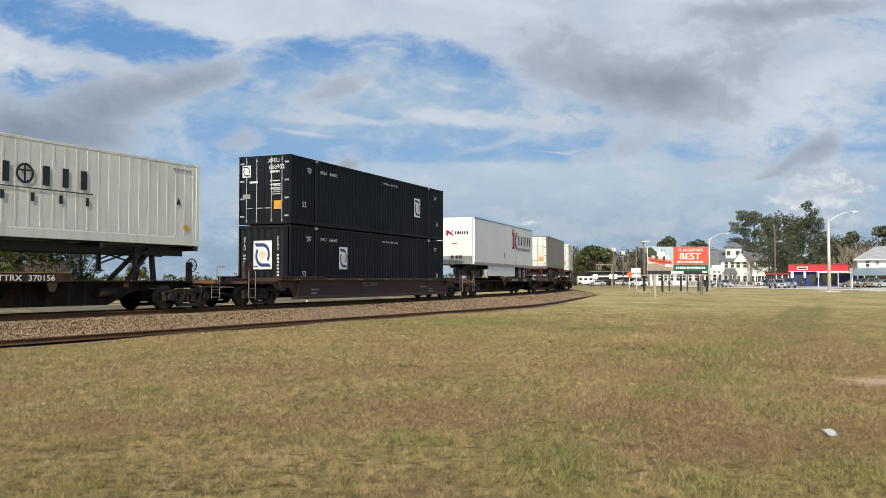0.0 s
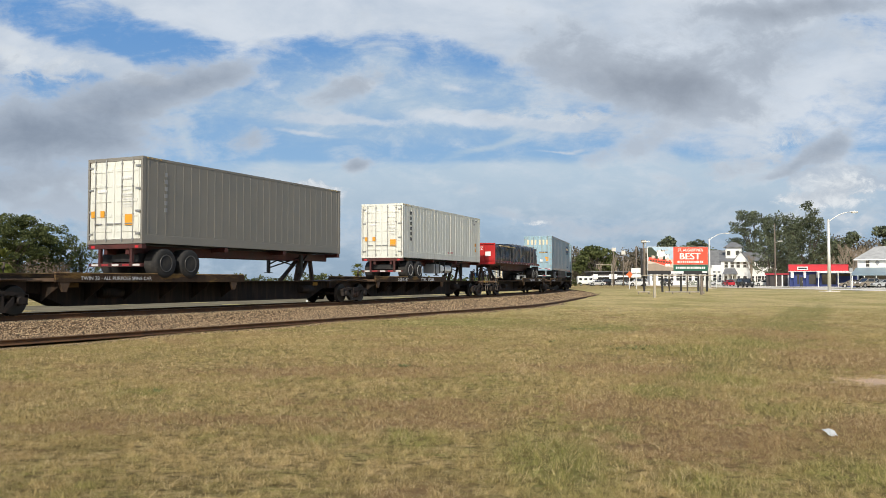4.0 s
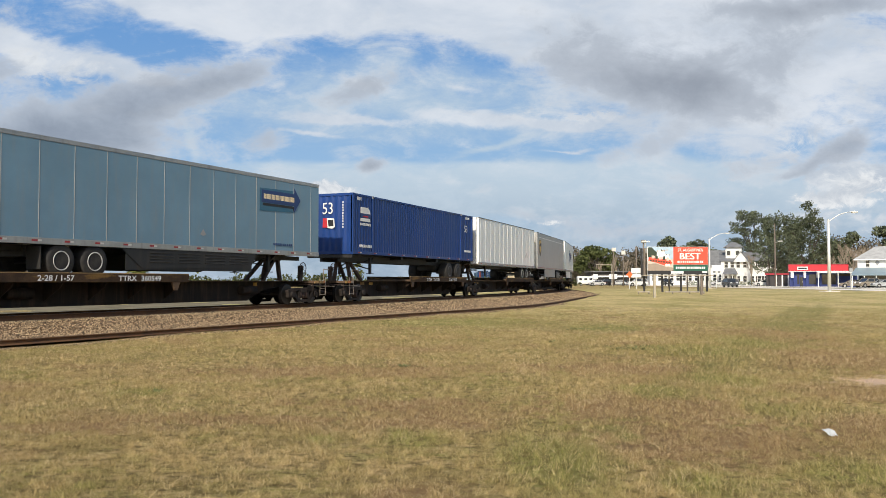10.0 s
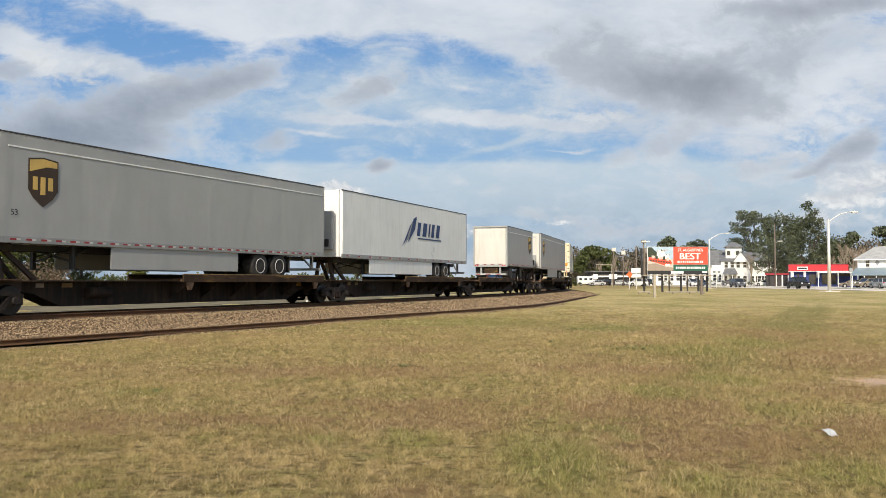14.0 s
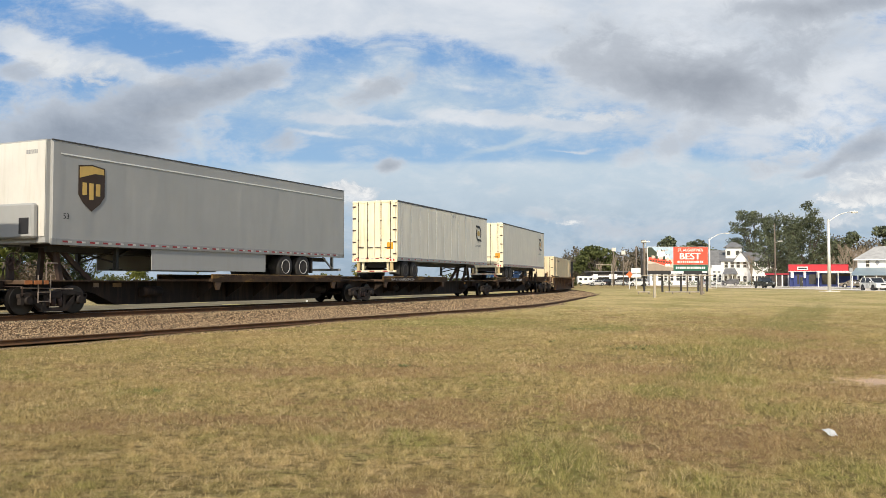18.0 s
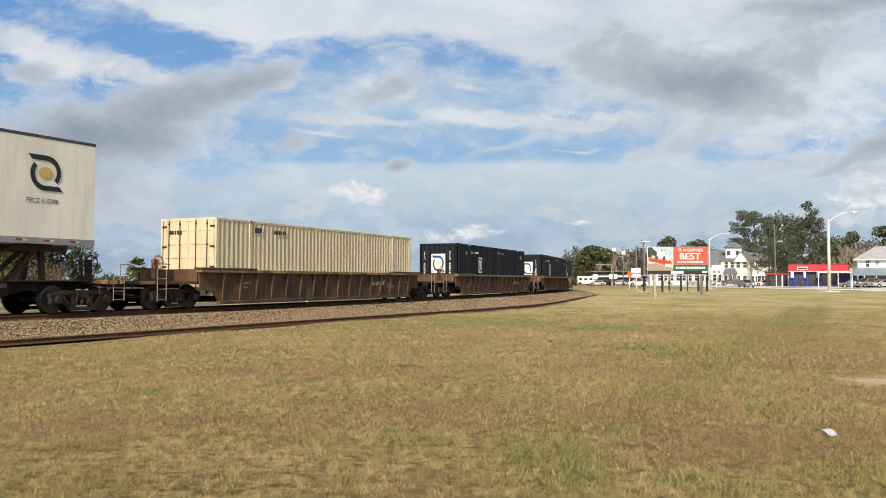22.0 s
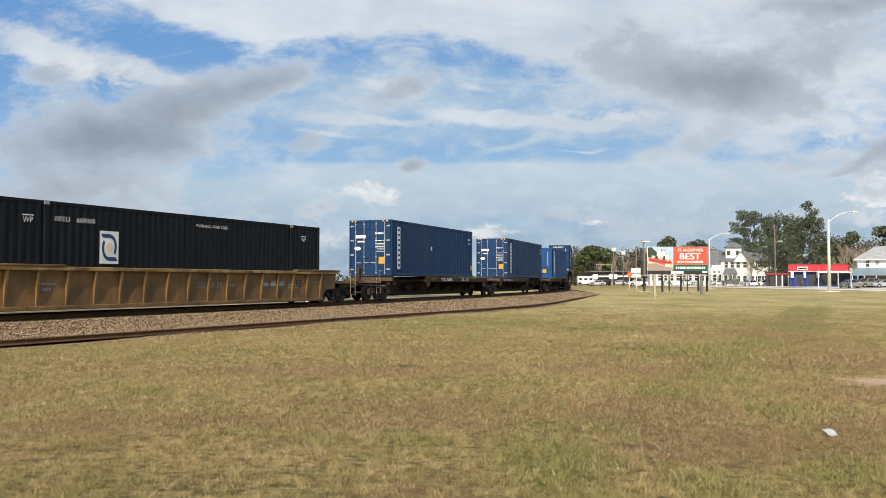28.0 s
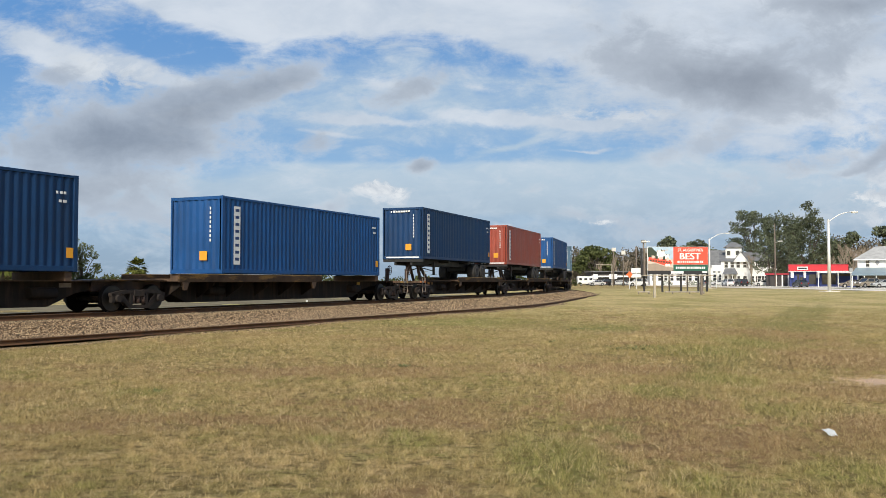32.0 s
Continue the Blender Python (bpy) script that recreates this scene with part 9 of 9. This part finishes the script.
def vehicle(kind, color, label, group=""):
    low, top, half = SHAPES[kind]
    skin = car_paint(color)
    ob = thing({"sedan": "sedan", "hatch": "hatchback_car", "suv": "sport_utility_car", "pickup": "pickup_truck"}[kind], label, "truck" if kind == "pickup" else "car", group)
    bm = prism(B(), low, -half, half)
    bmesh.ops.bevel(bm, geom=[e for e in bm.edges if abs(e.verts[0].co.y - e.verts[1].co.y) < 0.01], offset=0.07, segments=2, affect="EDGES")
    body = part("body", bm, skin, ob)
    bm = prism(B(), top, -half + 0.06, half - 0.06)
    zt = max(z for _, z in top)
    for v in bm.verts:
        if v.co.z > zt - 0.12:
            v.co.y *= 0.84
    part("cabin_glass", bm, M["glass"], ob, "dark tinted glass")
    xs = sorted(x for x, z in top if z > zt - 0.12)
    part("roof", box(B(), xs[0] - 0.05, xs[-1] + 0.05, -half * 0.80, half * 0.80, zt - 0.045, zt + 0.03, 0.02), skin, ob)
    for s in (-1, 1):
        for (xa, za), (xb, zb) in ((top[0], top[1]), (top[2], top[3])):
            part("pillar", beam(B(), (xa, s * (half - 0.07), za), (xb, s * (half * 0.80), zb), 0.09), skin, ob)
        xm = (xs[0] + xs[-1]) / 2 - 0.05
        part("pillar", beam(B(), (xm, s * (half - 0.07), 1.0), (xm, s * half * 0.80, zt - 0.02), 0.08), skin, ob)
    base = 0.335 if kind in ("sedan", "hatch") else 0.38
    reach = {"sedan": 1.38, "hatch": 1.28, "suv": 1.40, "pickup": 1.80}[kind]
    for x in (-reach, reach):
        for s in (-1, 1):
            k = base / 0.335
            w = part("wheel", CAR_TYRE, None, ob, "", Matrix.Translation((x, s * (half - 0.08), base)) @ Matrix.Diagonal((k, 1, k, 1)) @ (Matrix() if s < 0 else pose(0, 0, 0, 0, 0, 180)))
            part("rim", CAR_RIM, None, w)
            part("wheel_arch", lathe(B(), [(base + 0.05, -0.02), (base + 0.09, -0.02), (base + 0.09, 0.0), (base + 0.05, 0.0)], "y", 18, (x, s * (half + 0.008), base)), M["trim_black"], ob)
    xf, xr = max(x for x, _ in low), min(x for x, _ in low)
    zl = 0.68 if kind in ("sedan", "hatch") else 0.86
    for s in (-1, 1):
        part("headlight", box(B(), xf - 0.16, xf + 0.012, s * half * 0.62 - 0.17, s * half * 0.62 + 0.17, zl - 0.07, zl + 0.08, 0.03), M["lamp_glass"], body)
        part("tail_light", box(B(), xr - 0.012, xr + 0.1, s * half * 0.78 - 0.1, s * half * 0.78 + 0.1, zl, zl + 0.22, 0.02), M["tail_red"], body)
        part("mirror", box(B(), 0.75, 0.95, s * (half + 0.10) - 0.07, s * (half + 0.10) + 0.07, zl + 0.28, zl + 0.42, 0.03), skin, body)
    part("grille", box(B(), xf - 0.05, xf + 0.008, -half * 0.35, half * 0.35, zl - 0.14, zl + 0.06, 0.02), M["trim_black"], body)
    part("bumper", box(B(), xf - 0.10, xf + 0.03, -half * 0.9, half * 0.9, zl - 0.36, zl - 0.18, 0.04), M["trim_black"] if kind == "pickup" else skin, body)
    if kind == "pickup":
        part("cargo_bed", box(B(), -2.75, -1.05, -0.78, 0.78, 1.08, 1.17), M["trim_black"], ob)
    return ob


DRIVERS = []                     # thing, lane, t and place of one sighting, speed along +y


def drive(kind, color, label, lane, t, px, speed):
    ob = vehicle(kind, color, label, "traffic on the highway")
    DRIVERS.append((ob, lane, t, FOC * lane / (px - 784.0), speed))
    return ob


SILVER, WHITE, BLACK, GREY, BLUE = (0.42, 0.44, 0.45), (0.74, 0.74, 0.72), (0.018, 0.018, 0.02), (0.16, 0.155, 0.145), (0.06, 0.09, 0.16)
drive("hatch", SILVER, "silver hatchback driving on the highway", 57.6, 0.3, 1398, -18.5)
drive("suv", (0.20, 0.24, 0.28), "blue-grey sport utility car driving on the highway", 61.4, 0.3, 1415, -18.5)
drive("sedan", (0.45, 0.46, 0.46), "light grey sedan driving on the highway", 57.6, 1.7, 1415, -22.0)
drive("sedan", BLACK, "dark sedan driving on the highway", 57.6, 2.8, 1447, -20.0)
drive("suv", BLACK, "black boxy sport utility car driving on the highway", 57.6, 6.5, 1560, -20.5)
drive("pickup", (0.13, 0.115, 0.095), "brown-grey crew pickup truck driving on the highway", 57.6, 9.0, 1521, -20.6)
drive("suv", (0.07, 0.075, 0.08), "dark grey sport utility car driving on the highway", 57.6, 12.2, 1460, -19.5)
drive("pickup", BLACK, "black pickup truck driving on the highway", 57.6, 13.0, 1332, -20.5)
drive("suv", (0.10, 0.11, 0.125), "slate grey sport utility car driving on the highway", 57.6, 16.5, 1525, -20.0)
drive("suv", WHITE, "white boxy compact sport utility car driving on the highway", 57.6, 17.4, 1472, -21.0)
drive("sedan", BLUE, "dark blue sedan driving on the highway", 61.4, 17.4, 1488, -21.0)
drive("pickup", (0.03, 0.035, 0.03), "dark green-black pickup truck driving on the highway", 57.6, 19.0, 1447, -22.0)
drive("sedan", (0.25, 0.28, 0.29), "grey-green sedan driving on the highway", 57.6, 23.4, 1434, -20.5)
drive("sedan", (0.42, 0.02, 0.03), "red sedan driving away on the highway", 72.0, 3.1, 1350, 26.0)
drive("suv", (0.30, 0.32, 0.34), "grey pickup-like sport utility car driving away on the highway", 72.0, 14.3, 1521, 24.0)
drive("suv", WHITE, "white sport utility car driving away on the highway", 72.0, 23.4, 1472, 21.0)
drive("sedan", WHITE, "white sedan driving away on the highway", 72.0, 25.5, 1545, 23.0)
drive("sedan", (0.22, 0.22, 0.23), "grey sedan driving away on the highway", 72.0, 28.5, 1456, 21.0)
drive("suv", WHITE, "white crossover car driving away on the highway", 72.0, 30.0, 1415, 22.0)
drive("suv", BLACK, "black sport utility car driving away on the highway", 72.0, 30.6, 1398, 21.0)
drive("sedan", (0.05, 0.055, 0.06), "dark sedan driving away on the highway", 72.0, 31.6, 1448, 21.0)


def park(kind, color, label, px, y, turn):
    ob = vehicle(kind, color, label, "parked cars")
    x = across(px, y)
    ob.matrix_basis = pose(x, y, rise(x, y) + 0.09, 0, 0, turn)
    return ob


park("suv", (0.30, 0.26, 0.20), "tan sport utility car parked before the shop house", 1534, 158.0, 200)
park("sedan", (0.20, 0.17, 0.14), "brown sedan parked before the shop house", 1508, 163.0, 160)
park("sedan", SILVER, "silver sedan parked before the shop house", 1562, 157.0, 190)
park("sedan", WHITE, "white sedan parked beside the white house", 1351, 214.0, 170)
park("suv", (0.10, 0.10, 0.11), "dark sport utility car parked by the white house", 1292, 240.0, 165)
park("sedan", (0.55, 0.55, 0.54), "pale sedan parked by the white house", 1272, 246.0, 180)
park("suv", WHITE, "white sport utility car waiting on the side road", 1128, 205.0, 180)
park("sedan", SILVER, "silver sedan parked by the roadside shops", 1094, 246.0, 170)
park("suv", BLACK, "black sport utility car parked by the roadside shops", 1072, 240.0, 190)
park("sedan", (0.5, 0.5, 0.5), "pale grey sedan parked by the roadside shops", 1056, 235.0, 180)
van = thing("motor_home", "white boxy motor home parked near the crossing", "motor home")
xv, yv = across(1038, 238.0), 238.0
zv = rise(xv, yv)
part("body", box(B(), xv - 2.6, xv + 1.6, yv - 1.1, yv + 1.1, zv + 0.5, zv + 2.6, 0.12), M["wall_white"], van)
part("cab", box(B(), xv + 1.6, xv + 2.7, yv - 1.0, yv + 1.0, zv + 0.5, zv + 1.7, 0.15), M["wall_white"], van)
for a in (-2.2, -0.8, 0.6):
    part("window", box(B(), xv + a, xv + a + 0.8, yv - 1.125, yv - 1.1, zv + 1.5, zv + 2.1), M["glass"], van)
for a in (-1.7, 1.9):
    w = part("wheel", CAR_TYRE, None, van, "", Matrix.Translation((xv + a, yv - 0.95, zv + 0.335)))
    part("rim", CAR_RIM, None, w)

# ---- small things in the field ----
M["paper"] = flat("crumpled_paper", (0.84, 0.86, 0.88), 0.8)
bm = B()
r = random.Random(5)
grid = [[bm.verts.new((0.125 * (i / 4 - 0.5) + r.uniform(-0.012, 0.012), 0.10 * (j / 3 - 0.5) + r.uniform(-0.012, 0.012), 0.03 + r.uniform(0, 0.022) + 0.05 * (3 - j) / 3 * 0 + 0.03 * j / 3)) for j in range(4)] for i in range(5)]
for i in range(4):
    for j in range(3):
        bm.faces.new((grid[i][j], grid[i + 1][j], grid[i + 1][j + 1], grid[i][j + 1]))
bmesh.ops.solidify(bm, geom=bm.faces[:], thickness=0.004)
litter = new("paper_scrap", mesh_of("paper_scrap", bm, M["paper"]))
litter.matrix_basis = pose(across(1463, 8.5), 8.5, height_at(across(1463, 8.5), 8.5) - 0.004, 15, 0, 16)
tagged(litter, "crumpled scrap of white paper lying on the grass", "litter")

M["weed"] = leaf_mat("weed_leaves", (0.11, 0.14, 0.045), (0.24, 0.27, 0.10))


def weed(px, py, size, n, seed):
    y = FOC * 1.55 / (py - 498.0)
    x = across(px, y)
    z = height_at(x, y)
    rr = np.random.default_rng(seed)
    V = []
    for _ in range(n):
        a, q = rr.uniform(0, math.tau), rr.uniform(0.1, 1.0) * size
        p = Vector((x + math.cos(a) * q, y + math.sin(a) * q * 0.8, z + rr.uniform(0.01, 0.05)))
        d = Vector((math.cos(a), math.sin(a), rr.uniform(0.1, 0.9))).normalized() * rr.uniform(0.03, 0.07)
        s = Vector((-math.sin(a), math.cos(a), 0)) * rr.uniform(0.012, 0.024)
        V += [p - d * 0.4, p + s, p + d, p - s]
    ob = new("weed_clump", cells("weed_clump", V, np.arange(len(V)).reshape(-1, 4), M["weed"]))
    return tagged(ob, "small clump of dark green broad-leaved weeds", "weeds", "weeds in the field")


for i, (px, py, size, n) in enumerate(((716, 652, 0.14, 26), (1018, 583, 1.1, 110), (1128, 620, 0.75, 90), (280, 694, 0.12, 16), (976, 606, 0.1, 14))):
    weed(px, py, size, n, 70 + i)

# ---- ties under the rails, each its own piece ----
TIE = mesh_of("tie", box(B(), -0.115, 0.115, -1.3, 1.3, -0.17, 0.0, 0.012), M["tie"])
for i in range(240):
    s = -38.0 + i * 0.56
    x, y, a = on_line(s)
    part("tie", TIE, None, track, "", pose(x, y, HEAD - 0.155 + random.uniform(-0.008, 0.008), 0, 0, 90 - math.degrees(a) + random.uniform(-1, 1)))


# ---- everything that moves ----
def motions():
    times = [i * 1.0 for i in range(33)]
    for ob, o, n in RIDERS:
        walk(ob, [(t, ride(o, n, t)) for t in times])
    # all wheelsets roll alike: key the two of one bogie, let the others share those keys
    for k in (0, 1):
        lead = WHEELSETS[k]
        home = lead.matrix_basis.copy()
        walk(lead, [(i / FPS, home @ Matrix.Rotation(-(travelled(i / FPS) - travelled(0.0)) / WHEEL_R, 4, "Y")) for i in range(0, 32 * FPS + 1)])
        for ob in WHEELSETS[k + 2::2]:
            ob.rotation_mode = "QUATERNION"
            keys = ob.animation_data_create()
            keys.action = lead.animation_data.action
            keys.action_slot = lead.animation_data.action_slot
    # road traffic, at a steady pace along its lane
    for ob, lane, t0, y0, speed in DRIVERS:
        rows = []
        for t in range(0, 33, 4):
            y = y0 + speed * (t - t0)
            rows.append((float(t), pose(lane, y, rise(lane, max(60.0, y)) + 0.065, 0, 0, 90 if speed > 0 else -90)))
        walk(ob, rows)
    # the clouds drift to the right, the high ones more slowly
    for ob, deg in ((sky_front, 4.9), (sky_back, 1.75)):
        walk(ob, [(t, pose(*EYE, 0, 0, -deg * (t - 13.0) / 32.0)) for t in (0.0, 16.0, 32.0)])


motions()
